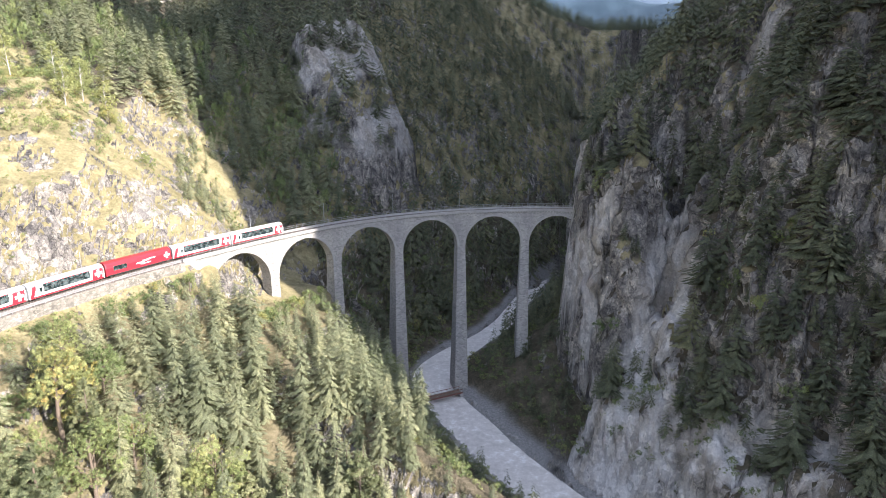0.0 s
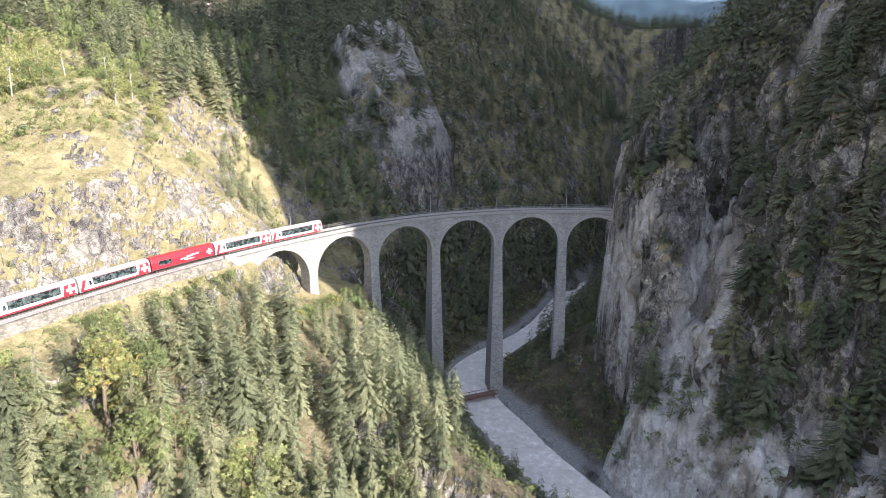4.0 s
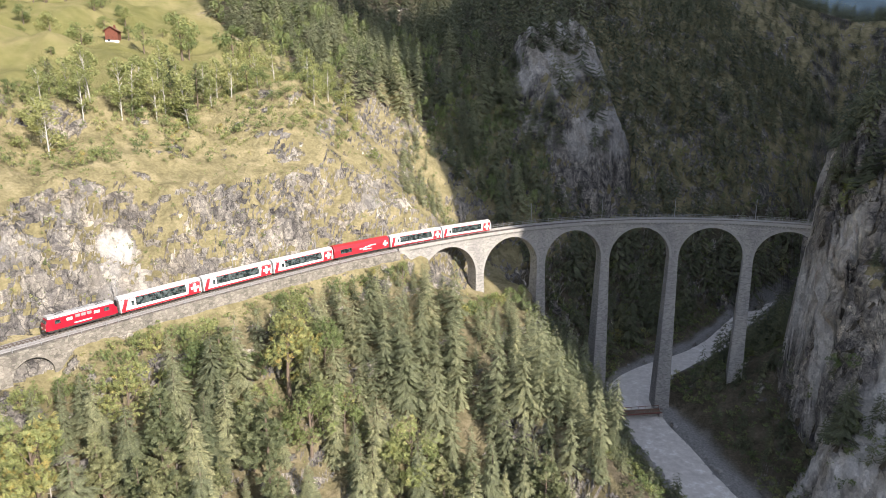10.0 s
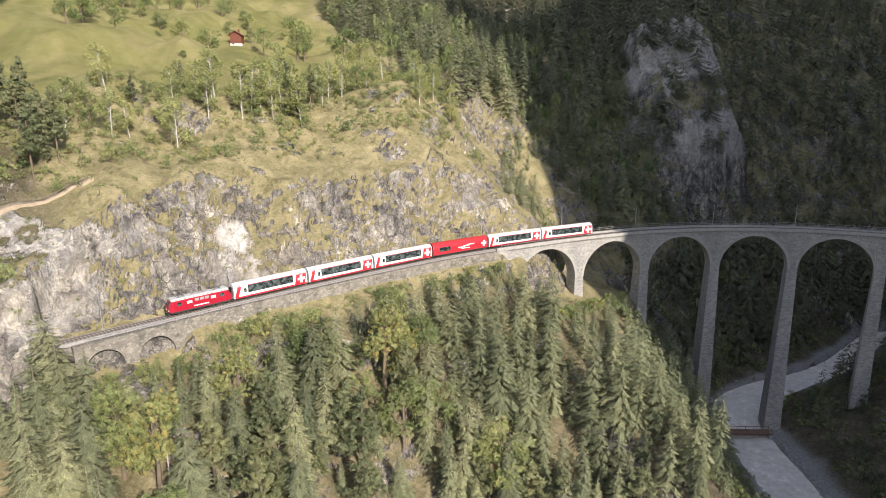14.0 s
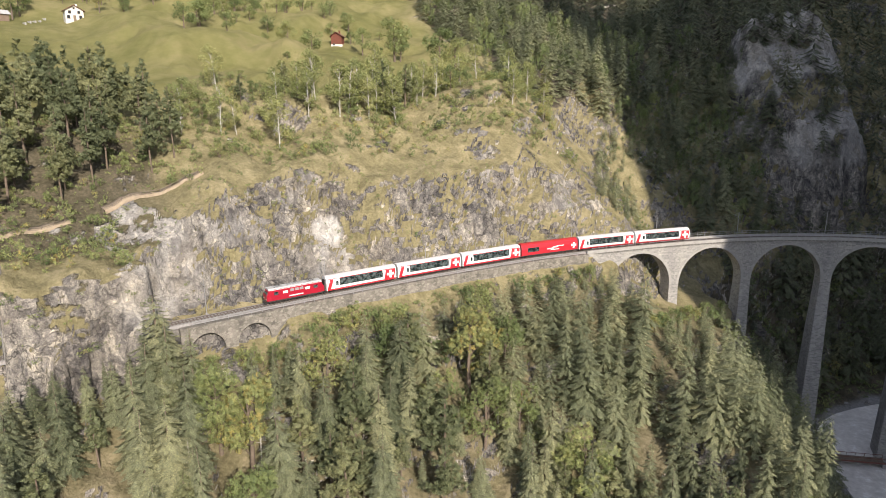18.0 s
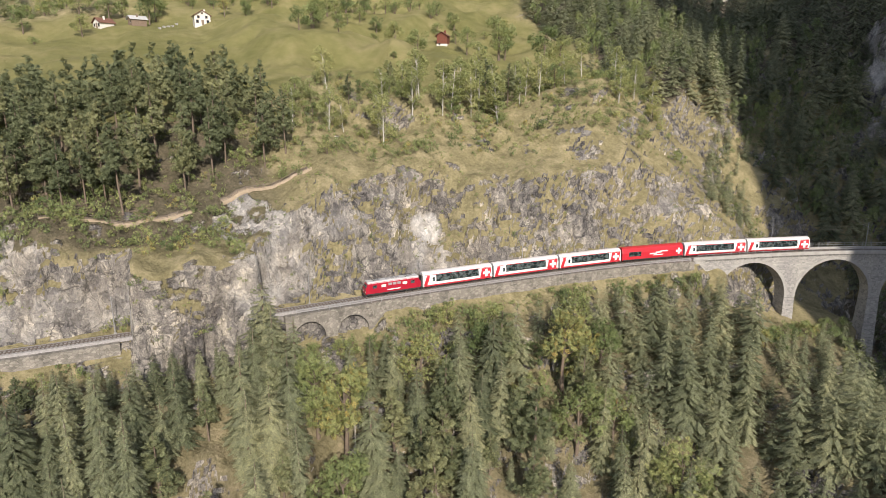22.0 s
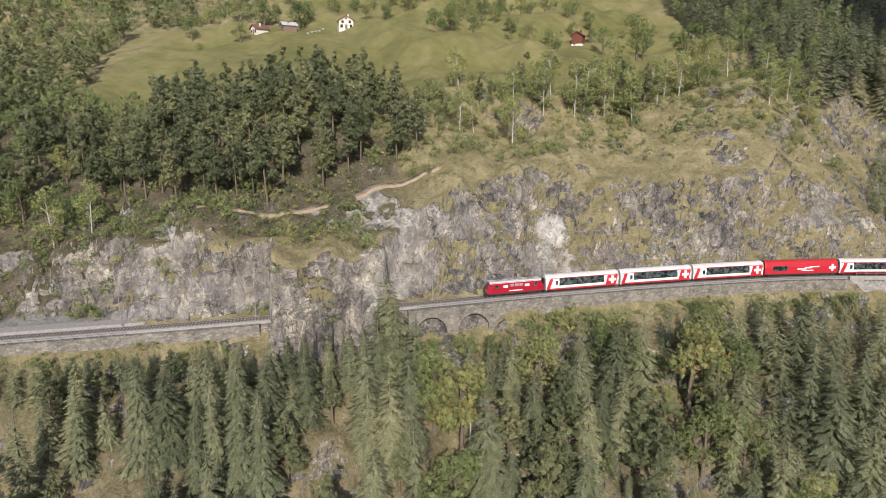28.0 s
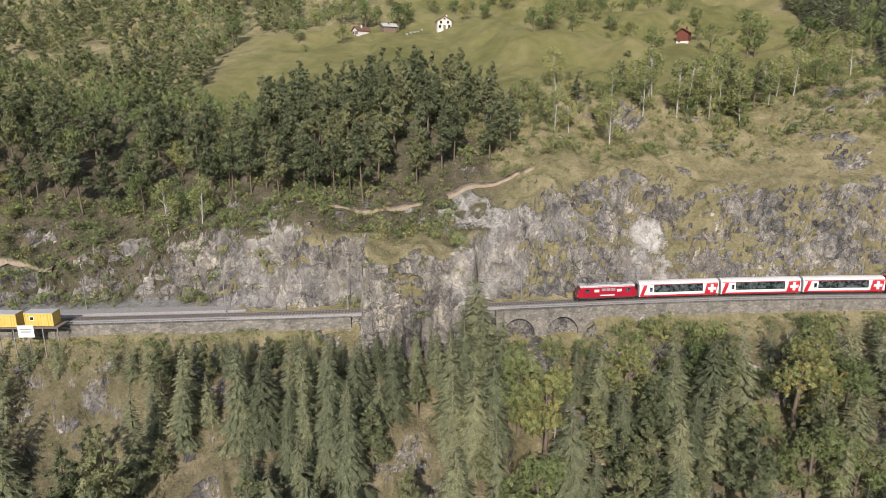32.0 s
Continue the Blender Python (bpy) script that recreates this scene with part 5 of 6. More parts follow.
n0 = Nodes("rubble wall", 0.95, 0, 0.15)
vo = n0.add("ShaderNodeTexVoronoi", Scale=1.5)
n0.link(n0.pos((1, 1, 1.5)), vo.inputs["Vector"])
ve = n0.add("ShaderNodeTexVoronoi", Scale=1.5)
ve.feature = "DISTANCE_TO_EDGE"
n0.link(n0.pos((1, 1, 1.5)), ve.inputs["Vector"])
sepc = n0.add("ShaderNodeSeparateColor")
n0.link(vo.outputs["Color"], sepc.inputs[0])
wc = n0.ramp(sepc.outputs[0], [(0.0, (0.13, 0.12, 0.11)), (1.0, (0.33, 0.305, 0.265))])
wc = n0.mix(n0.ramp(ve.outputs["Distance"], [(0.0, (1, 1, 1)), (0.07, (0, 0, 0))]), wc, (0.08, 0.075, 0.065))
wc = n0.mix(0.4, wc, n0.ramp(n0.noise(0.5, 5), [(0.35, (0.09, 0.088, 0.07)), (0.65, (0.33, 0.305, 0.26))]))
n0.bump(ve.outputs["Distance"], 0.15, 0.8)
M_WALL = n0.colour(wc)
for i in range(10):
    a = S_ABUT + 3 + i * (A1 - 4.6 - S_ABUT - 3) / 10
    wall_bay(a, a + (A1 - 4.6 - S_ABUT - 3) / 10)
wall_bay(A1 - 4.6, A1 + 4.5, A1)
wall_bay(A1 + 4.5, A2 + 4.6, A2)
for i in range(8):
    wall_bay(S_TUN_B + 2 + i * 10, S_TUN_B + 12 + i * 10)

# ---- catenary masts and wire ----
mast_me = {}


def mast(s, off, label="grey steel catenary mast with a bracket arm beside the track"):
    base = -0.4
    root = tagged(new("catenary_mast"), label, "mast", "catenary masts")
    m = line_pose(s, off, base)
    root.matrix_basis = m
    side = -1 if off > 0 else 1
    # local y points away from the hill
    if side not in mast_me:
        p = part("pole", tube_bm((0, 0, -0.6), (0, 0, 7.0), 0.11, 0.075), M_IRON, root)
        toward = abs(off) + 0.2
        bm = bmesh.new()
        add_tube(bm, (0, 0, 5.6), (0, -side * -toward, 5.75), 0.035)
        add_tube(bm, (0, 0, 6.7), (0, -side * -toward * 0.85, 5.8), 0.025)
        a = part("bracket_arm", bm, M_IRON, root)
        i = part("insulator", tube_bm((0, -side * -0.35, 5.57), (0, -side * -0.65, 5.60), 0.07), M_SLEEPER, root)
        b = part("base_plate", box_bm(-0.25, 0.25, -0.25, 0.25, -0.15, 0.06), M_COPING, root)
        mast_me[side] = [(o.name.split(".")[0], o.data) for o in (p, a, i, b)]
    else:
        for nm, me in mast_me[side]:
            o = new(nm, me)
            o.parent = root
    return root


for s in (16.5, 39.5, 62.0, 85.5, 110.0, 136, 156, 178, 203, 228, 264, 289):
    mast(S0 + s, 2.6)
mast(S0 + 318.5, 5.2, "leaning grey catenary mast at the edge of the yard")
wire = tagged(new("overhead_wire"), "thin dark contact wire over the track", "wire")
bm = bmesh.new()
sweep(bm, S0 - 6, S0 + 345, rect(-0.012, 0.012, 5.28, 5.304), 4.0)
part("contact_wire", bm, M_SLEEPER, wire)
bm = bmesh.new()
sweep(bm, S0 - 6, S0 + 345, rect(-0.012, 0.012, 6.0, 6.024), 4.0)
part("carrier_wire", bm, M_SLEEPER, wire)


# ---- train ----
M_RED = plain("red coach paint", (0.50, 0.026, 0.040), 0.32, 0, 0.10, 0.6, 0.5)
M_LOCORED = plain("crimson locomotive paint", (0.36, 0.012, 0.030), 0.35, 0, 0.12, 0.7, 0.5)
M_WHITE = plain("white coach paint", (0.80, 0.79, 0.77), 0.35, 0, 0.06, 0.6, 0.5)
M_ROOF = plain("silver roof", (0.55, 0.55, 0.54), 0.5, 0.2, 0.15, 0.8)
M_UNDER = plain("dark running gear", (0.055, 0.05, 0.048), 0.7, 0.2, 0.3, 2)
M_ROOFW = plain("pale roof", (0.66, 0.62, 0.60), 0.5, 0, 0.1, 0.8)
M_GREY = plain("grey skirt", (0.30, 0.30, 0.30), 0.6, 0, 0.15, 1)
n1 = Nodes("tinted coach glass", 0.06, 0, 0.8)
M_GLASS = n1.colour(n1.ramp(n1.noise(1.3, 2), [(0.45, (0.012, 0.022, 0.024)), (0.62, (0.10, 0.13, 0.13))]))
M_LIGHT = plain("lamp glass", (0.85, 0.82, 0.7), 0.15, 0, 0.05, 3)
L_CAR, L_LOCO, GAP = 16.55, 12.3, 0.55
HALF = 1.325


def coach_section(z_shift=0.0):
    """Cross-section of a panorama coach: upright flanks that lean in towards a rounded roof."""
    pts = [(-HALF + 0.06, 0.62), (-HALF, 0.95), (-HALF, 2.35), (-HALF + 0.18, 3.05), (-0.85, 3.48), (-0.35, 3.66),
           (0.35, 3.66), (0.85, 3.48), (HALF - 0.18, 3.05), (HALF, 2.35), (HALF, 0.95), (HALF - 0.06, 0.62)]
    return pts


def loft(sections):
    """sections: list of (x, list of (y, z))."""
    bm = bmesh.new()
    rings = [[bm.verts.new((x, y, z)) for y, z in pts] for x, pts in sections]
    k = len(rings[0])
    for a, b in zip(rings, rings[1:]):
        for i in range(k):
            j = (i + 1) % k
            bm.faces.new((a[i], a[j], b[j], b[i]))
    bm.faces.new(rings[0][::-1]), bm.faces.new(rings[-1])
    return bm


def band(x0, x1, z0, z1, side, lift=0.02, lean=0.0):
    """A thin plate on a flank that follows its lean; lean: metres by which the upper edge is shifted along the coach."""
    def flank(z):
        return HALF - 0.18 * max(0.0, (z - 2.35) / 0.7)
    bm = bmesh.new()
    zs = sorted({z0, z1} | ({2.35} if z0 < 2.35 < z1 else set()))
    inner, outer = [], []
    for z in zs:
        f = (z - z0) / (z1 - z0)
        for lst, l in ((inner, -0.02), (outer, lift)):
            y = side * (flank(z) + l)
            lst.append((bm.verts.new((x0 + lean * f, y, z)), bm.verts.new((x1 + lean * f, y, z))))
    for i in range(len(zs) - 1):
        bm.faces.new((outer[i][0], outer[i][1], outer[i + 1][1], outer[i + 1][0]))
        bm.faces.new((inner[i][1], inner[i][0], inner[i + 1][0], inner[i + 1][1]))
        bm.faces.new((inner[i][0], outer[i][0], outer[i + 1][0], inner[i + 1][0]))
        bm.faces.new((outer[i][1], inner[i][1], inner[i + 1][1], outer[i + 1][1]))
    bm.faces.new((inner[0][0], inner[0][1], outer[0][1], outer[0][0]))
    bm.faces.new((outer[-1][0], outer[-1][1], inner[-1][1], inner[-1][0]))
    return bm


def wheel_mesh():
    bm = bmesh.new()
    bmesh.ops.create_cone(bm, cap_ends=True, segments=16, radius1=0.36, radius2=0.36, depth=0.12)
    bmesh.ops.create_cone(bm, cap_ends=True, segments=12, radius1=0.12, radius2=0.10, depth=0.2)
    bmesh.ops.rotate(bm, verts=bm.verts, cent=(0, 0, 0), matrix=Matrix.Rotation(math.pi / 2, 3, "X"))
    me = bpy.data.meshes.new("wheel")
    bm.to_mesh(me)
    bm.free()
    me.materials.append(M_UNDER)
    return me


WHEEL = wheel_mesh()


def bogie(parent, x):
    bm = bmesh.new()
    for y in (-0.78, 0.78):
        add_box(bm, x - 1.35, x + 1.35, y - 0.07, y + 0.07, 0.34, 0.56)
        add_box(bm, x - 0.35, x + 0.35, y - 0.1, y + 0.1, 0.2, 0.5)
    add_box(bm, x - 0.3, x + 0.3, -0.75, 0.75, 0.4, 0.6)
    b = part("bogie", bm, M_UNDER, parent)
    for dx in (-0.95, 0.95):
        for y in (-0.6, 0.6):
            shared("wheel", WHEEL, b, Matrix.Translation((x + dx, y, 0.37)))


def cross(x, z, size, side):
    """The white cross on the red end panel."""
    bm = bmesh.new()
    y0, y1 = sorted((side * (HALF + 0.028), side * (HALF - 0.02)))
    a = size * 0.17
    out = [(-a, -size / 2), (a, -size / 2), (a, -a), (size / 2, -a), (size / 2, a), (a, a), (a, size / 2), (-a, size / 2), (-a, a), (-size / 2, a), (-size / 2, -a), (-a, -a)]
    lo = [bm.verts.new((x + px, y0, z + pz)) for px, pz in out]
    hi = [bm.verts.new((x + px, y1, z + pz)) for px, pz in out]
    n = len(out)
    for i in range(n):
        bm.faces.new((lo[i], lo[(i + 1) % n], hi[(i + 1) % n], hi[i]))
    bm.faces.new(lo[::-1]), bm.faces.new(hi)
    return bm


def panorama_coach():
    """x towards the tail, the camera's flank is y plus or minus alike; the front is at x = 0."""
    root = tagged(new("panorama_coach"), "white and red panorama railway coach with a tall dark glass band", "train coach", "train")
    sec = coach_section()
    part("body", loft([(0, [(y * 0.96, z) for y, z in sec]), (0.18, sec), (L_CAR - 0.18, sec), (L_CAR, [(y * 0.96, z) for y, z in sec])]), M_WHITE, root)
    bm = loft([(0.1, [(-0.9, 3.46), (-0.35, 3.70), (0.35, 3.70), (0.9, 3.46)]), (L_CAR - 0.1, [(-0.9, 3.46), (-0.35, 3.70), (0.35, 3.70), (0.9, 3.46)])])
    part("roof", bm, M_ROOFW, root, "pale roof with a red edge")
    for side in (-1, 1):
        part("window_frame", band(3.0, 13.2, 1.50, 3.04, side, 0.012), M_UNDER, root)
        for i in range(6):
            x0 = 3.08 + i * 1.69
            part("pane", band(x0, x0 + 1.60, 1.56, 2.33, side, 0.03), M_GLASS, root)
            part("roof_pane", band(x0, x0 + 1.60, 2.42, 2.98, side, 0.03), M_GLASS, root)
        part("sill_stripe", band(0.2, L_CAR - 0.2, 0.66, 0.95, side, 0.02), M_RED, root, "red stripe along the sill")
        part("end_panel", band(0.12, 0.9, 0.96, 3.0, side, 0.022, 0.75), M_RED, root, "red slanting end panel")
        part("end_panel", band(13.55, 15.95, 0.96, 3.0, side, 0.022, 0.45), M_RED, root, "red end panel with a white cross")
        part("emblem", cross(15.1, 1.98, 1.75, side), M_WHITE, root, "white cross")
        part("eaves_stripe", band(0.2, L_CAR - 0.2, 3.05, 3.15, side, 0.024), M_RED, root)
        part("door", band(2.0, 2.8, 0.98, 2.75, side, 0.016), M_WHITE, root)
        part("door_pane", band(2.13, 2.67, 1.65, 2.55, side, 0.03), M_GLASS, root)
    part("gangway", box_bm(-0.28, 0.02, -0.55, 0.55, 0.9, 3.0), M_UNDER, root)
    part("gangway", box_bm(L_CAR - 0.02, L_CAR + 0.28, -0.55, 0.55, 0.9, 3.0), M_UNDER, root)
    part("underframe", box_bm(3.8, L_CAR - 3.8, -0.95, 0.95, 0.32, 0.64), M_UNDER, root)
    bogie(root, 2.4)
    bogie(root, L_CAR - 2.4)
    return root


def service_coach():
    root = tagged(new("service_coach"), "bright red restaurant coach with few windows and pale lettering", "train coach", "train")
    sec = coach_section()
    part("body", loft([(0, [(y * 0.96, z) for y, z in sec]), (0.18, sec), (L_CAR - 0.18, sec), (L_CAR, [(y * 0.96, z) for y, z in sec])]), M_RED, root)
    bm = loft([(0.1, [(-0.9, 3.46), (-0.35, 3.70), (0.35, 3.70), (0.9, 3.46)]), (L_CAR - 0.1, [(-0.9, 3.46), (-0.35, 3.70), (0.35, 3.70), (0.9, 3.46)])])
    part("roof", bm, M_ROOFRED, root)
    for side in (-1, 1):
        part("window_frame", band(1.75, 5.05, 1.52, 2.62, side, 0.012), M_UNDER, root)
        for i in range(3):
            part("pane", band(1.82 + i * 1.08, 2.82 + i * 1.08, 1.58, 2.56, side, 0.03), M_GLASS, root)
        part("emblem", cross(15.3, 2.05, 1.55, side), M_WHITE, root, "white cross")
        # pale bars stand for the unread lettering
        for x0, x1, z0, z1 in ((7.3, 9.3, 1.72, 2.02), (8.9, 10.6, 1.98, 2.30), (10.0, 12.2, 2.22, 2.46), (8.3, 10.9, 1.40, 1.62)):
            part("lettering_bar", band(x0, x1, z0, z1, side, 0.026, 0.12), M_WHITE, root, "pale lettering bar")
        part("sill_stripe", band(0.2, L_CAR - 0.2, 0.64, 0.80, side, 0.02), M_UNDER, root)
    part("gangway", box_bm(-0.28, 0.02, -0.55, 0.55, 0.9, 3.0), M_UNDER, root)
    part("gangway", box_bm(L_CAR - 0.02, L_CAR + 0.28, -0.55, 0.55, 0.9, 3.0), M_UNDER, root)
    part("underframe", box_bm(3.8, L_CAR - 3.8, -0.95, 0.95, 0.32, 0.64), M_UNDER, root)
    bogie(root, 2.4)
    bogie(root, L_CAR - 2.4)
    return root


def locomotive():
    root = tagged(new("locomotive"), "red electric locomotive with silver roof and folded pantographs", "locomotive", "train")
    hw = 1.30
    low = [(-hw, 0.85), (-hw, 2.85), (-hw + 0.22, 3.12), (hw - 0.22, 3.12), (hw, 2.85), (hw, 0.85)]
    nose = [(-hw * 0.9, 0.85), (-hw * 0.9, 2.0), (-hw * 0.86, 2.1), (hw * 0.86, 2.1), (hw * 0.9, 2.0), (hw * 0.9, 0.85)]
    nose2 = [(-hw * 0.93, 0.85), (-hw * 0.92, 2.75), (-hw * 0.75, 3.02), (hw * 0.75, 3.02), (hw * 0.92, 2.75), (hw * 0.93, 0.85)]
    part("body", loft([(0.0, nose), (0.12, nose), (0.55, nose2), (0.95, low), (L_LOCO - 0.95, low), (L_LOCO - 0.55, nose2), (L_LOCO - 0.12, nose), (L_LOCO, nose)]), M_LOCORED, root)
    part("roof", loft([(0.5, [(-1.2, 2.98), (-0.9, 3.32), (0.9, 3.32), (1.2, 2.98)]), (L_LOCO - 0.5, [(-1.2, 2.98), (-0.9, 3.32), (0.9, 3.32), (1.2, 2.98)])]), M_ROOF, root, "silver roof")
    part("skirt", box_bm(0.3, L_LOCO - 0.3, -1.22, 1.22, 0.58, 0.87), M_UNDER, root, "black skirt")
    for side in (-1, 1):
        for x in (1.5, L_LOCO - 2.4):
            part("cab_window", box_bm(x, x + 0.9, *sorted((side * 1.27, side * 1.325)), 1.95, 2.6), M_GLASS, root)
        for x in (3.4, 8.1):
            part("side_window", box_bm(x, x + 1.0, *sorted((side * 1.27, side * 1.322)), 2.0, 2.55), M_LIGHT, root)
        for i in range(3):
            part("vent_grille", box_bm(4.9 + i * 1.0, 5.7 + i * 1.0, *sorted((side * 1.27, side * 1.318)), 2.2, 2.75), M_GREY, root)
        part("number_bar", box_bm(4.6, 7.6, *sorted((side * 1.27, side * 1.318)), 1.18, 1.42), M_WHITE, root, "pale lettering bar")
    for x, d in ((0.0, -1), (L_LOCO, 1)):
        for y in (-0.75, 0.75):
            part("headlight", tube_bm((x - 0.02 * d, y, 1.2), (x + 0.07 * d, y, 1.2), 0.13, 0.13, 10), M_LIGHT, root)
        part("buffer", tube_bm((x, 0, 0.78), (x + 0.42 * d, 0, 0.78), 0.16, 0.2, 10), M_UNDER, root)
        bm = bmesh.new()
        add_box(bm, *sorted((x + 0.02 * d, x + 0.35 * d)), -1.0, 1.0, 0.18, 0.42)
        part("plough", bm, M_UNDER, root)
        wx = x - 0.32 * d
        bm = loft([(wx - 0.01, [(-0.95, 2.12), (-0.85, 2.75), (0.85, 2.75), (0.95, 2.12)]), (wx + 0.22 * d, [(-0.95, 2.12), (-0.9, 2.2), (0.9, 2.2), (0.95, 2.12)])])
        part("windscreen", bm, M_GLASS, root)
    for x in (2.6, L_LOCO - 2.6):
        bm = bmesh.new()
        for y in (-0.55, 0.55):
            add_tube(bm, (x - 0.9, y, 3.42), (x + 0.9, y * 0.6, 3.58), 0.035, 0.03, 6)
            add_tube(bm, (x + 0.9, y * 0.6, 3.58), (x - 0.5, y, 3.68), 0.03, 0.03, 6)
        add_tube(bm, (x - 0.5, -0.75, 3.69), (x - 0.5, 0.75, 3.69), 0.045, 0.045, 6)
        part("pantograph", bm, M_UNDER, root)
        for y in (-0.5, 0.5):
            part("insulator", tube_bm((x - 0.6, y, 3.28), (x - 0.6, y, 3.44), 0.07), M_SLEEPER, root)
    for i in range(3):
        part("roof_box", box_bm(4.7 + i * 1.1, 5.5 + i * 1.1, -0.5, 0.5, 3.28, 3.45), M_GREY, root)
    bogie(root, 2.7)
    bogie(root, L_LOCO - 2.7)
    return root


M_ROOFRED = plain("red roof", (0.46, 0.03, 0.03), 0.45, 0, 0.15, 0.8)
TRAIN_FRONT = S0 + 217.0


def on_line(root, s_front, length):
    """Stands a vehicle on the rails with its bogies on the line; local x runs against the way of travel."""
    a = Vector(line_point(s_front - 2.4, 0, 0))
    b = Vector(line_point(s_front - length + 2.4, 0, 0))
    d = (b - a).normalized()
    y = Vector((0, 0, 1)).cross(d).normalized()
    z = d.cross(y)
    org = a - d * 2.4
    return Matrix((*[(d[i], y[i], z[i], org[i]) for i in range(3)], (0, 0, 0, 1)))


loco = locomotive()
loco.matrix_basis = on_line(loco, TRAIN_FRONT, L_LOCO)
s_next = TRAIN_FRONT - L_LOCO - GAP
first_coach = panorama_coach()
for k in range(6):
    if k == 3:
        c = service_coach()
        c.matrix_basis = on_line(c, s_next, L_CAR)
    elif k == 0:
        first_coach.matrix_basis = on_line(first_coach, s_next, L_CAR)
    else:
        copy_thing(first_coach, on_line(first_coach, s_next, L_CAR))
    s_next -= L_CAR + GAP


# ---- river ----
n2 = Nodes("milky river water", 0.4, 0, 0.3)
wv = n2.noise(0.5, 6, n2.pos((1, 1, 1)), 0.7)
wf = n2.noise(0.12, 5)
n2.bump(wv, 0.25, 0.7)
M_WATER = n2.colour(n2.ramp(n2.math("ADD", n2.math("MULTIPLY", wv, 0.6), n2.math("MULTIPLY", wf, 0.4)), [(0.40, (0.56, 0.53, 0.48)), (0.54, (0.70, 0.665, 0.61)), (0.64, (0.90, 0.89, 0.86))]))
vs, fs = [], []
nseg = len(RIVER) * 3
for i in range(nseg):
    q = i / (nseg - 1) * RIVER_S[-1]
    cx, cy = np.interp(q, RIVER_S, RIVER[:, 0]), np.interp(q, RIVER_S, RIVER[:, 1])
    dx = np.interp(q + 1, RIVER_S, RIVER[:, 0]) - np.interp(q - 1, RIVER_S, RIVER[:, 0])
    dy = np.interp(q + 1, RIVER_S, RIVER[:, 1]) - np.interp(q - 1, RIVER_S, RIVER[:, 1])
    l = math.hypot(dx, dy)
    for j in range(13):
        o = (j / 12 - 0.5) * 19
        vs.append((cx + dy / l * o, cy - dx / l * o, -0.05 + 0.10 * math.sin(q * 0.9 + j * 1.7) * (0.5 + 0.5 * math.sin(q * 0.23 + j))))
    if i:
        for j in range(12):
            a = (i - 1) * 13 + j
            fs.append((a, a + 1, a + 14, a + 13))
tagged(new("river", mesh_from("river", vs, fs, M_WATER, None, True)), "milky grey mountain river running through the gorge", "river", kind="structure")


def gz(x, y):
    return float(ground(np.array([x]), np.array([y]))[0][0])


def rough_stone(seed, size):
    g = random.Random(seed)
    bm = bmesh.new()
    bmesh.ops.create_icosphere(bm, subdivisions=2, radius=size)
    for v in bm.verts:
        k = 0.75 + 0.5 * noise.noise(v.co * (1.6 / size) + Vector((seed, 0, 0)))
        v.co = Vector((v.co.x * k * 1.2, v.co.y * k, v.co.z * k * 0.75))
    me = bpy.data.meshes.new("boulder")
    bm.to_mesh(me)
    bm.free()
    me.materials.append(M_COPING)
    return me


stones = [rough_stone(k, 1.0) for k in range(5)]
g = random.Random(31)
for i in range(110):
    q = g.uniform(RIVER_S[-1] * 0.33, RIVER_S[-1] * 0.62)
    cx, cy = float(np.interp(q, RIVER_S, RIVER[:, 0])), float(np.interp(q, RIVER_S, RIVER[:, 1]))
    dx = float(np.interp(q + 1, RIVER_S, RIVER[:, 0]) - np.interp(q - 1, RIVER_S, RIVER[:, 0]))
    dy = float(np.interp(q + 1, RIVER_S, RIVER[:, 1]) - np.interp(q - 1, RIVER_S, RIVER[:, 1]))
    l = math.hypot(dx, dy)
    o = g.choice((-1, 1)) * g.uniform(6.4, 8.8)
    px, py = cx + dy / l * o, cy - dx / l * o
    b = tagged(new("boulder", stones[i % 5]), "grey rounded boulder of the river bank", "boulder", "boulders along the river")
    sz = g.uniform(0.35, 0.95)
    b.matrix_basis = Matrix.LocRotScale((px, py, gz(px, py) + 0.1 * sz), Euler((g.uniform(-0.3, 0.3), g.uniform(-0.3, 0.3), g.uniform(0, 6.3))), (sz, sz, sz))

# ---- footbridge ----
M_WOOD = plain("weathered timber", (0.20, 0.15, 0.11), 0.85, 0, 0.3, 2.0)
M_WOODRED = plain("red-brown beam", (0.20, 0.085, 0.065), 0.8, 0, 0.3, 2.0)
fb = tagged(new("footbridge"), "wooden footbridge with plank deck across the river", "bridge")
a, b = Vector((-8.6, 194.0, 1.55)), Vector((6.2, 201.0, 1.75))
d = (b - a).normalized()
fb.matrix_basis = Matrix.Translation(a) @ d.to_track_quat("X", "Z").to_matrix().to_4x4()
ln = (b - a).length
for y in (-1.25, 1.25):
    part("beam", box_bm(0, ln, y - 0.14, y + 0.14, -0.45, 0.0), M_WOODRED, fb)
    part("handrail", box_bm(0, ln, y - 0.05, y + 0.05, 0.95, 1.07), M_WOODRED, fb)
    for i in range(8):
        part("post", box_bm(i * (ln - 0.1) / 7, i * (ln - 0.1) / 7 + 0.1, y - 0.05, y + 0.05, 0.0, 1.0), M_WOOD, fb)
plank = box_bm(-0.17, 0.17, -1.3, 1.3, 0.0, 0.07)
pk = part("plank", plank, M_WOOD, fb)
pk.matrix_basis = Matrix.Translation((0.2, 0, 0))
for i in range(1, int(ln / 0.4)):
    shared("plank", pk.data, fb, Matrix.Translation((0.2 + 0.4 * i, 0, 0)))
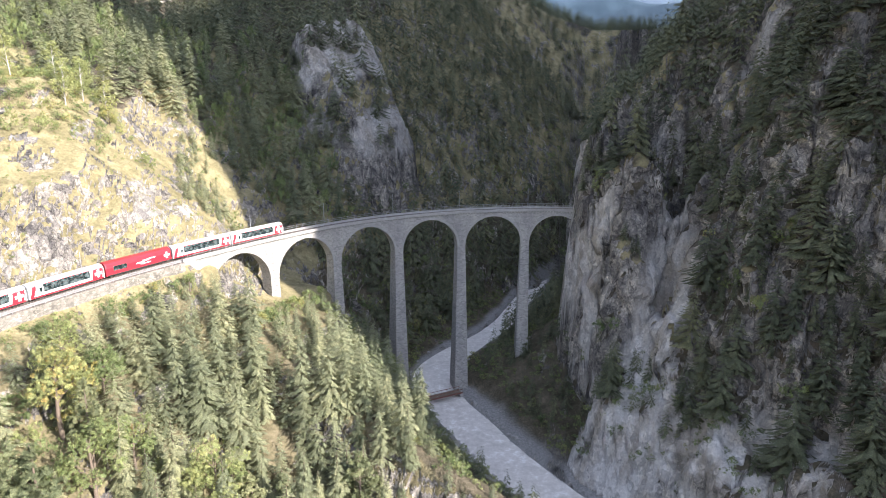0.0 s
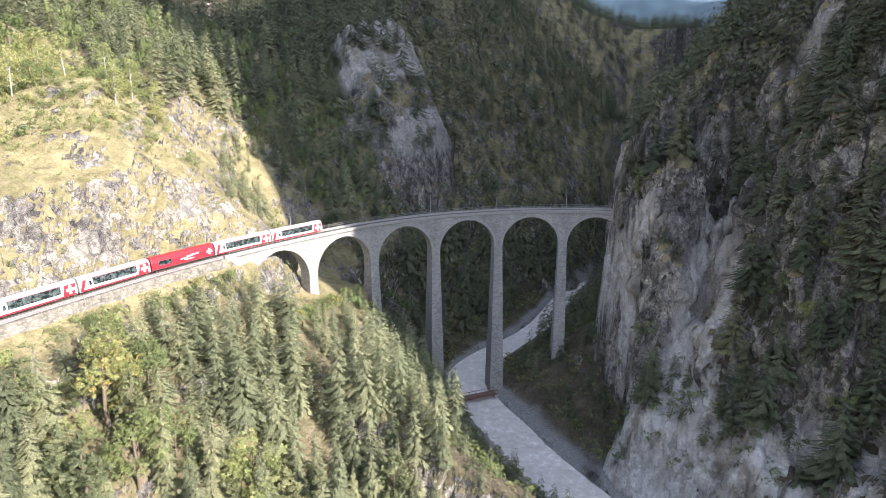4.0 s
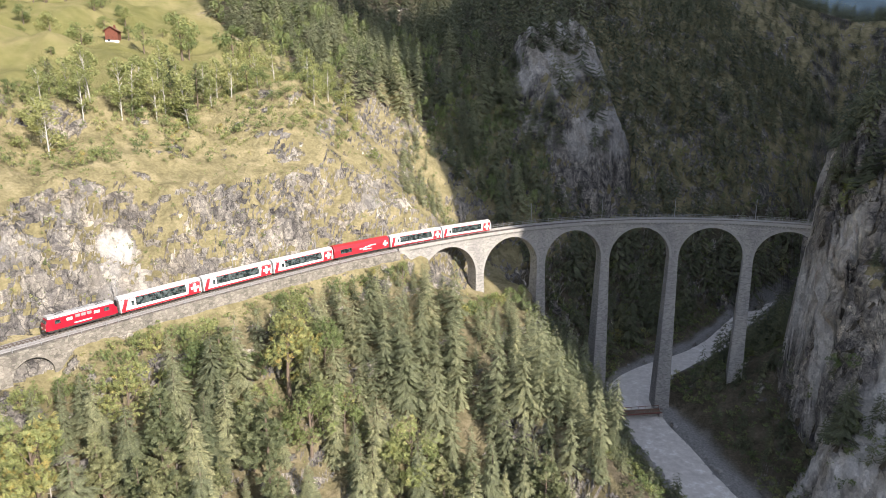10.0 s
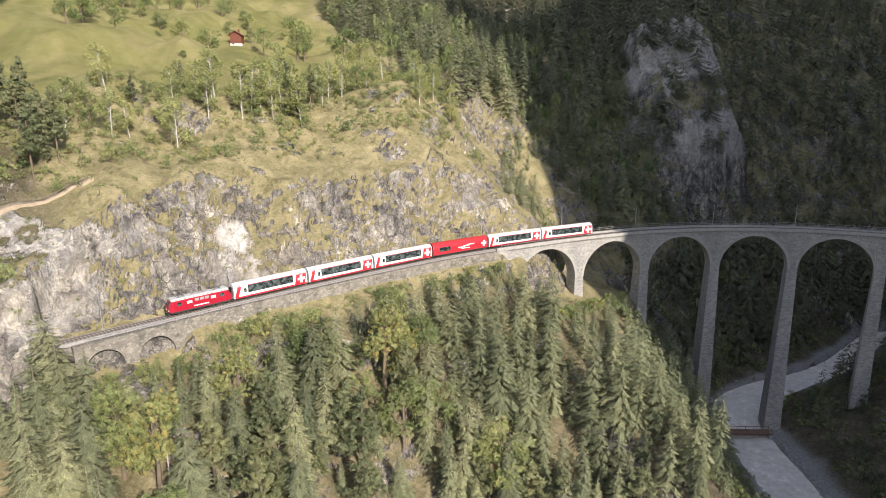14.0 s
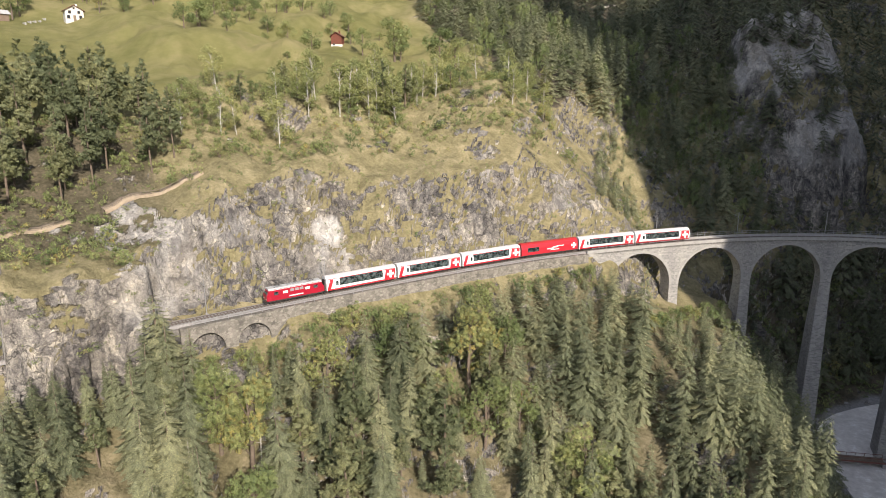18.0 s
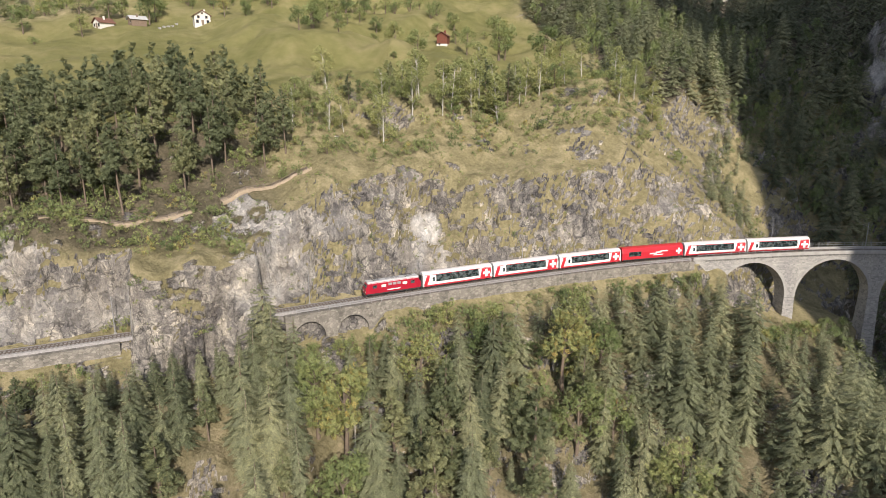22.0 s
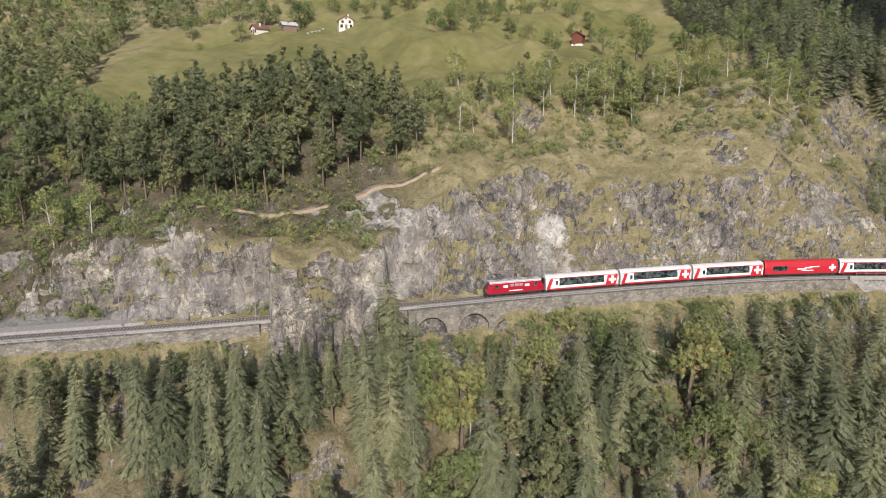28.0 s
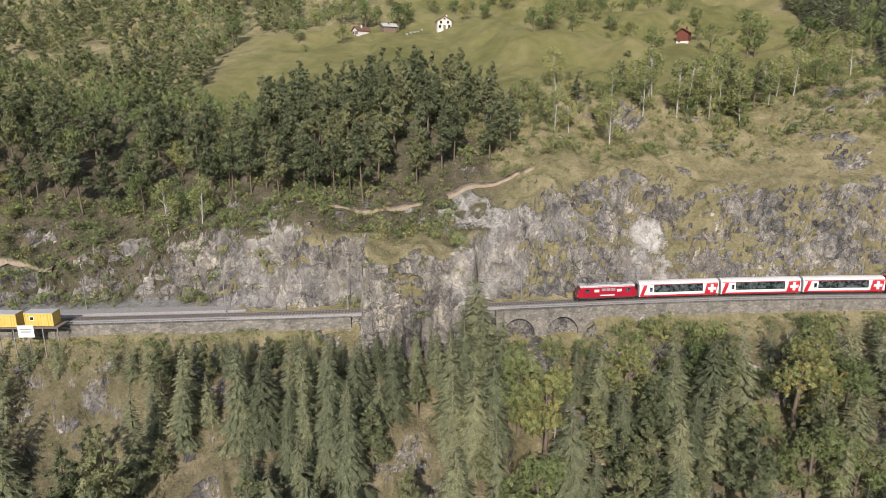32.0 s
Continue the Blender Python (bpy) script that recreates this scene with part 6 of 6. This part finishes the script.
for x in (0.3, ln - 0.3):
    part("abutment", box_bm(x - 0.6, x + 0.6, -1.5, 1.5, -2.5, -0.45), M_COPING, fb)

# ---- houses on the meadow ----
M_PLASTER = plain("white plaster", (0.66, 0.64, 0.59), 0.9, 0, 0.08, 0.7)
M_TILE = plain("brown roof tiles", (0.17, 0.085, 0.06), 0.85, 0, 0.3, 1.5)
M_BARN = plain("dark red-brown boards", (0.16, 0.055, 0.035), 0.85, 0, 0.35, 1.8)
M_WINDOW = Nodes("window glass", 0.08, 0, 0.6).colour((0.03, 0.035, 0.04))
M_YELLOW = plain("yellow container paint", (0.70, 0.50, 0.13), 0.5, 0, 0.12, 0.8)
M_BANNER = plain("white banner cloth", (0.82, 0.82, 0.82), 0.8, 0, 0.05, 1)


def gabled(name, x, y, face, w, depth, eave, ridge, wall, roofm, label, windows, door=True, base=None):
    """A house with its gable towards face; windows: (x, z, w, h) on that gable."""
    root = tagged(new(name), label, "house")
    z = gz(x, y)
    root.matrix_basis = pose(x, y, z, 0, 0, face)
    out = [(-w / 2, -1.6), (w / 2, -1.6), (w / 2, eave), (0, ridge), (-w / 2, eave)]
    part("wall", extrude_bm(out, 0, depth), wall, root)
    for sd in (-1, 1):
        k = (ridge - eave) / (w / 2)
        o = 0.55
        x1, z1 = sd * (w / 2 + o), eave - o * k
        bm = bmesh.new()
        pts = [(0, ridge + 0.02), (x1, z1 + 0.02), (x1, z1 + 0.2), (0, ridge + 0.22)]
        a = [bm.verts.new((px, -0.7, pz)) for px, pz in pts]
        b = [bm.verts.new((px, depth + 0.6, pz)) for px, pz in pts]
        for i in range(4):
            bm.faces.new((a[i], a[(i + 1) % 4], b[(i + 1) % 4], b[i]))
        bm.faces.new(a[::-1]), bm.faces.new(b)
        part("roof", bm, roofm, root)
    part("chimney", box_bm(w * 0.2 - 0.3, w * 0.2 + 0.3, depth * 0.4, depth * 0.4 + 0.6, ridge - 1.6, ridge + 0.8), wall, root)
    for wx, wz, ww, wh in windows:
        f = part("window", box_bm(wx - ww / 2 - 0.12, wx + ww / 2 + 0.12, -0.05, 0.05, wz - 0.12, wz + wh + 0.12), M_WOOD, root)
        part("pane", box_bm(wx - ww / 2, wx + ww / 2, -0.07, -0.02, wz, wz + wh), M_WINDOW, f)
        part("sill", box_bm(wx - ww / 2 - 0.2, wx + ww / 2 + 0.2, -0.16, 0.02, wz - 0.22, wz - 0.13), M_COPING, f)
    if door:
        dr = part("door", box_bm(-0.5, 0.5, -0.07, 0.03, 0.0, 2.1), M_WOOD, root)
        part("handle", box_bm(0.32, 0.4, -0.12, -0.07, 1.0, 1.08), M_IRON, dr)
    if base:
        part("plinth", extrude_bm([(-w / 2 - 0.06, -1.6), (w / 2 + 0.06, -1.6), (w / 2 + 0.06, base), (-w / 2 - 0.06, base)], -0.06, depth + 0.06), M_PLASTER, root)
    return root


def facing(x, y):
    return math.degrees(math.atan2(-x, y)) + 0.0


gabled("house", -271.6, 123.9, facing(-271.6, 123.9) + 8, 6.4, 6.0, 3.9, 5.8, M_PLASTER, M_TILE, "white plastered two-storey house with brown gable roof",
       [(-2.1, 0.9, 0.9, 1.1), (2.1, 0.9, 0.9, 1.1), (-1.6, 2.8, 0.8, 0.9), (1.6, 2.8, 0.8, 0.9), (0, 4.5, 0.5, 0.5)])
gabled("barn", -199.3, 194.5, facing(-199.3, 194.5) - 14, 4.4, 5.0, 4.2, 5.6, M_BARN, M_TILE, "dark red-brown wooden barn on a white plinth", [(-1.0, 0.4, 0.8, 0.7)], False, 0.8)
gabled("farmhouse", -289.0, 87.5, facing(-289, 87.5) - 60, 4.8, 6.0, 2.4, 4.0, M_PLASTER, M_TILE, "low white farmhouse with a brown roof", [(-1.5, 0.8, 0.9, 1.0), (1.5, 0.8, 0.9, 1.0)])
gabled("shed", -283.5, 98.5, facing(-283.5, 98.5) - 70, 4.0, 6.0, 2.2, 3.4, M_WOOD, M_ROOF, "small grey timber shed beside the farmhouse", [(0.9, 0.8, 0.7, 0.7)])
low = tagged(new("garden_wall"), "low grey stone garden wall beside the house", "wall")
for k in range(5):
    x, y = -269.5 - 0.9 * 0 + 2.0 * k - 14, 117.5 - 2.6 * k
    part("wall_block", box_bm(x - 1.2, x + 1.2, y - 0.25, y + 0.25, gz(x, y) - 0.5, gz(x, y) + 0.6), M_COPING, low)


# ---- single trees and bushes ----
def tree_at(kind, x, y, h, wide=1.0, label=""):
    return plant(kind, x, y, gz(x, y) - 0.15, h, wide, label)


for x, y, h in ((-128.5, 104.3, 13), (-128.0, 125.2, 15), (-127.0, 127.5, 14), (-122.5, 131.0, 12), (-117.7, 136.8, 14.5), (-132.0, 117.5, 12), (-134.5, 122.5, 13.5),
                (-112.0, 203.5, 12), (-108, 206, 11), (-121, 141, 11), (-135, 108, 11), (-138, 112, 12), (-126, 136, 13), (-153.5, 0.9, 13), (-150, 8, 11)):
    tree_at("birch", x, y, h, 1.25)
for x, y, h, w in ((-218, 137, 7.5, 1.1), (-219, 156, 6, 1.2), (-226, 148, 9, 1.1), (-231, 152, 10, 1.1), (-196, 178, 8.5, 1.2), (-203, 172, 9, 1.0), (-186, 196, 9, 0.9),
                   (-170, 116, 4.0, 1.3), (-229, 13, 4.0, 1.2), (-304, 36, 11, 1.1), (-186, 206, 5.0, 1.2), (-190, 222, 11, 0.9), (-181, 214, 8.5, 1.0), (-196, 214, 3.5, 1.3),
                   (-200, 222, 3.0, 1.4), (-272, 134, 6.5, 1.1), (-268, 142, 6.0, 1.1), (-288, 108, 10, 1.1), (-291, 112, 9.5, 1.0), (-236, 158, 8, 1.1), (-300, 96, 11, 1.0),
                   (-305, 86, 10, 1.0), (-150, 200, 13, 1.1), (-146, 205, 12, 1.0), (-240, 170, 5, 1.3), (-252, 178, 5, 1.3), (-212, 168, 2.6, 1.5), (-178, 150, 2.4, 1.4), (-151.5, 176, 13, 1.0)):
    tree_at("broad", x, y, h * 1.3, w)
tree_at("spruce", -99.0, 52.2, 21.5, 1.6, "tall spruce standing up beside the tunnel mouth")
for x, y, h in ((-96.0, 51.5, 19.5), (-95.0, 55.0, 17.5), (-97.5, 48.0, 17)):
    tree_at("spruce", x, y, h, 1.5)


def snag(x, y, h, seed):
    g = random.Random(seed)
    root = tagged(new("dead_tree"), "bare bleached trunk of a dead tree", "dead tree", "dead trees")
    root.matrix_basis = pose(x, y, gz(x, y) - 0.2, g.uniform(-4, 4), g.uniform(-4, 4), g.uniform(0, 360))
    part("trunk", tube_bm((0, 0, 0), (0, 0, h), 0.17, 0.04, 7), M_DEADWOOD, root)
    for i in range(7):
        z = h * (0.4 + 0.08 * i)
        t = g.uniform(0, 6.3)
        l = g.uniform(0.6, 1.5) * (1 - 0.08 * i)
        part("branch", tube_bm((0, 0, z), (l * math.cos(t), l * math.sin(t), z + 0.2), 0.045, 0.01, 5), M_DEADWOOD, root)


for k, (x, y, h) in enumerate(((-90, 43, 9), (-86, 48, 10), (-84, 60, 8), (-70, 84, 8), (-104, 20, 9), (-60, 100, 7))):
    snag(x, y, h, k)

# ---- path with fence above the rock face ----
M_PATH = plain("trodden earth", (0.33, 0.265, 0.19), 0.95, 0, 0.25, 1.0)
M_FENCE = plain("grey fence timber", (0.20, 0.165, 0.13), 0.9, 0, 0.25, 2)


def footpath(name, pts, width, label):
    """A narrow path that lies on the slope; pts: along the line and into the hill."""
    xy = [track_at(S0 + s, u)[:2] for s, u in pts]
    line, arc = spline(xy, 1.0)
    v, f = [], []
    for i in range(len(line)):
        d = line[min(i + 1, len(line) - 1)] - line[max(i - 1, 0)]
        d = d / np.linalg.norm(d)
        zc = gz(*line[i])
        for o in (-width / 2, width / 2):
            x, y = line[i][0] + d[1] * o, line[i][1] - d[0] * o
            v.append((x, y, max(gz(x, y), zc) + 0.12))
        for o in (-width / 2, width / 2):
            x, y = line[i][0] + d[1] * o, line[i][1] - d[0] * o
            v.append((x, y, zc - 0.6))
        if i:
            a = (i - 1) * 4
            f += [(a, a + 1, a + 5, a + 4), (a + 2, a, a + 4, a + 6), (a + 1, a + 3, a + 7, a + 5)]
    tagged(new(name, mesh_from(name, v, f, M_PATH)), label, "path", kind="structure")
    return line


way = footpath("path_1", [(276, 16.5), (268, 17), (258, 18), (248, 19.5)], 1.3, "trodden earth path with a fence along the slope")
way2 = footpath("path_2", [(242, 22), (236, 24.5), (228, 26.5), (221, 27)], 1.8, "pale earth path cut into the slope")
way3 = footpath("path_3", [(350, 17), (340, 16.5), (331, 17)], 1.6, "pale earth path beside the yard")
for line, lab in ((way, "grey wooden fence along the path"), (way2, "grey wooden fence beside the upper path")):
    fence = tagged(new("fence"), lab, "fence")
    last = None
    for i in range(0, len(line), 2):
        x, y = float(line[i][0]) + 0.5, float(line[i][1]) - 0.2
        z = gz(x, y)
        part("post", box_bm(x - 0.07, x + 0.07, y - 0.07, y + 0.07, z - 0.3, z + 1.15), M_FENCE, fence)
        if last:
            for h in (0.55, 1.05):
                part("rail_bar", tube_bm((last[0], last[1], last[2] + h), (x, y, z + h), 0.06, 0.06, 5), M_FENCE, fence)
        last = (x, y, z)

# ---- narrow openings in the rock beside the line ----
# near-black colour stands in for the shade inside the openings
M_VOID = plain("painted dark of openings", (0.02, 0.02, 0.02), 0.95, 0, 0.3, 1)


def niche(s, h, w, lab):
    root = tagged(new("rock_niche"), lab, "niche")
    root.matrix_basis = line_pose(S0 + s, 4.3, -0.6) @ Matrix.Rotation(radians(27), 4, "X")
    part("back", box_bm(-w / 2, w / 2, -0.35, -0.15, 0, h), M_VOID, root)
    for x in (-w / 2 - 0.12, w / 2 + 0.12):
        part("jamb", box_bm(x - 0.16, x + 0.16, -0.9, 0.05, 0, h), M_DARKSTONE, root)
    part("lintel", box_bm(-w / 2 - 0.3, w / 2 + 0.3, -0.9, 0.05, h, h + 0.3), M_DARKSTONE, root)


niche(160.4, 5.2, 1.0, "tall dark niche cut into the rock face")
niche(262.2, 6.5, 0.9, "narrow dark cleft beside the tunnel mouth")


def tunnel_portal(s, way, lab):
    root = tagged(new("tunnel_portal"), lab, "tunnel portal", kind="structure")
    for i in range(15):
        t0, t1 = math.pi * i / 15, math.pi * (i + 0.96) / 15
        bm = bmesh.new()
        vs = []
        for ds in (0.0, 0.7 * way):
            for t, r in ((t0, 2.35), (t1, 2.35), (t1, 2.9), (t0, 2.9)):
                vs.append(bm.verts.new(line_point(s + ds, r * math.cos(t), 2.1 + r * math.sin(t))))
        for q in ((0, 1, 2, 3), (7, 6, 5, 4), (0, 4, 5, 1), (1, 5, 6, 2), (2, 6, 7, 3), (3, 7, 4, 0)):
            bm.faces.new([vs[j] for j in q])
        part("voussoir", bm, M_DARKSTONE, root)
    for o in (-2.62, 2.62):
        bm = bmesh.new()
        sweep(bm, min(s, s + 0.7 * way), max(s, s + 0.7 * way), rect(o - 0.27, o + 0.27, -0.6, 2.1), 0.7)
        part("jamb", bm, M_DARKSTONE, root)
    # flat near-black plate in place of the unlit bore
    bm = bmesh.new()
    sweep(bm, s - 0.06 + 0.1 * way, s + 0.06 + 0.1 * way, rect(-2.4, 2.4, -0.3, 4.2), 0.12)
    part("dark_mouth", bm, M_VOID, root)


tunnel_portal(S_TUN_A + 0.3, -1, "rough stone arch round the tunnel mouth")
tunnel_portal(S_TUN_B - 0.8, 1, "rough stone arch at the far tunnel mouth")


# ---- yard: yellow containers on a scaffold ----
def container(s, off, lab):
    root = tagged(new("container"), lab, "container", "yellow containers")
    root.matrix_basis = line_pose(S0 + s, off, 0.6)
    part("body", box_bm(-2.6, 2.6, -1.2, 1.2, 0.0, 2.5), M_YELLOW, root)
    part("roof", box_bm(-2.68, 2.68, -1.28, 1.28, 2.5, 2.62), M_ROOF, root, "grey roof sheet")
    for x in (-2.6, 2.6):
        for y in (-1.2, 1.2):
            part("corner_post", box_bm(x - 0.09, x + 0.09, y - 0.09, y + 0.09, 0, 2.5), M_YELLOW, root)
    for i in range(8):
        part("rib", box_bm(-2.2 + 0.6 * i, -2.08 + 0.6 * i, 1.2, 1.245, 0.15, 2.4), M_YELLOW, root)
    w = part("window", box_bm(0.9, 1.7, 1.19, 1.27, 1.1, 1.9), M_BANNER, root)
    part("pane", box_bm(1.0, 1.6, 1.26, 1.29, 1.2, 1.8), M_WINDOW, w)
    part("door", box_bm(-1.7, -0.8, 1.19, 1.27, 0.1, 2.1), M_YELLOW, root)


container(321.6, -4.4, "yellow site container with ribbed walls")
container(328.4, -4.6, "yellow site container with a small window")
sc = tagged(new("scaffold_platform"), "grey scaffold platform under the containers", "scaffold")
sc.matrix_basis = line_pose(S0 + 325.0, -4.5, 0.6)
part("deck", box_bm(-7.2, 7.2, -1.9, 1.9, -0.2, -0.01), M_FENCE, sc)
for i in range(6):
    for y in (-1.7, 1.7):
        part("leg", box_bm(-7 + 2.75 * i, -6.85 + 2.75 * i, y - 0.07, y + 0.07, -7.5 if y > 0 else -4.5, -0.2), M_IRON, sc)
bn = tagged(new("banner"), "white banner with dark unread lettering hung on the scaffold", "banner")
bn.matrix_basis = line_pose(S0 + 323.8, -6.5, 0.6)
part("cloth", box_bm(-1.5, 1.5, -0.02, 0.02, -1.9, 0.5), M_BANNER, bn)
for z, w in ((-0.3, 1.1), (-0.8, 0.9)):
    part("lettering_bar", box_bm(-w, w, 0.02, 0.04, z - 0.12, z + 0.12), M_GREY, bn, "grey lettering bar")
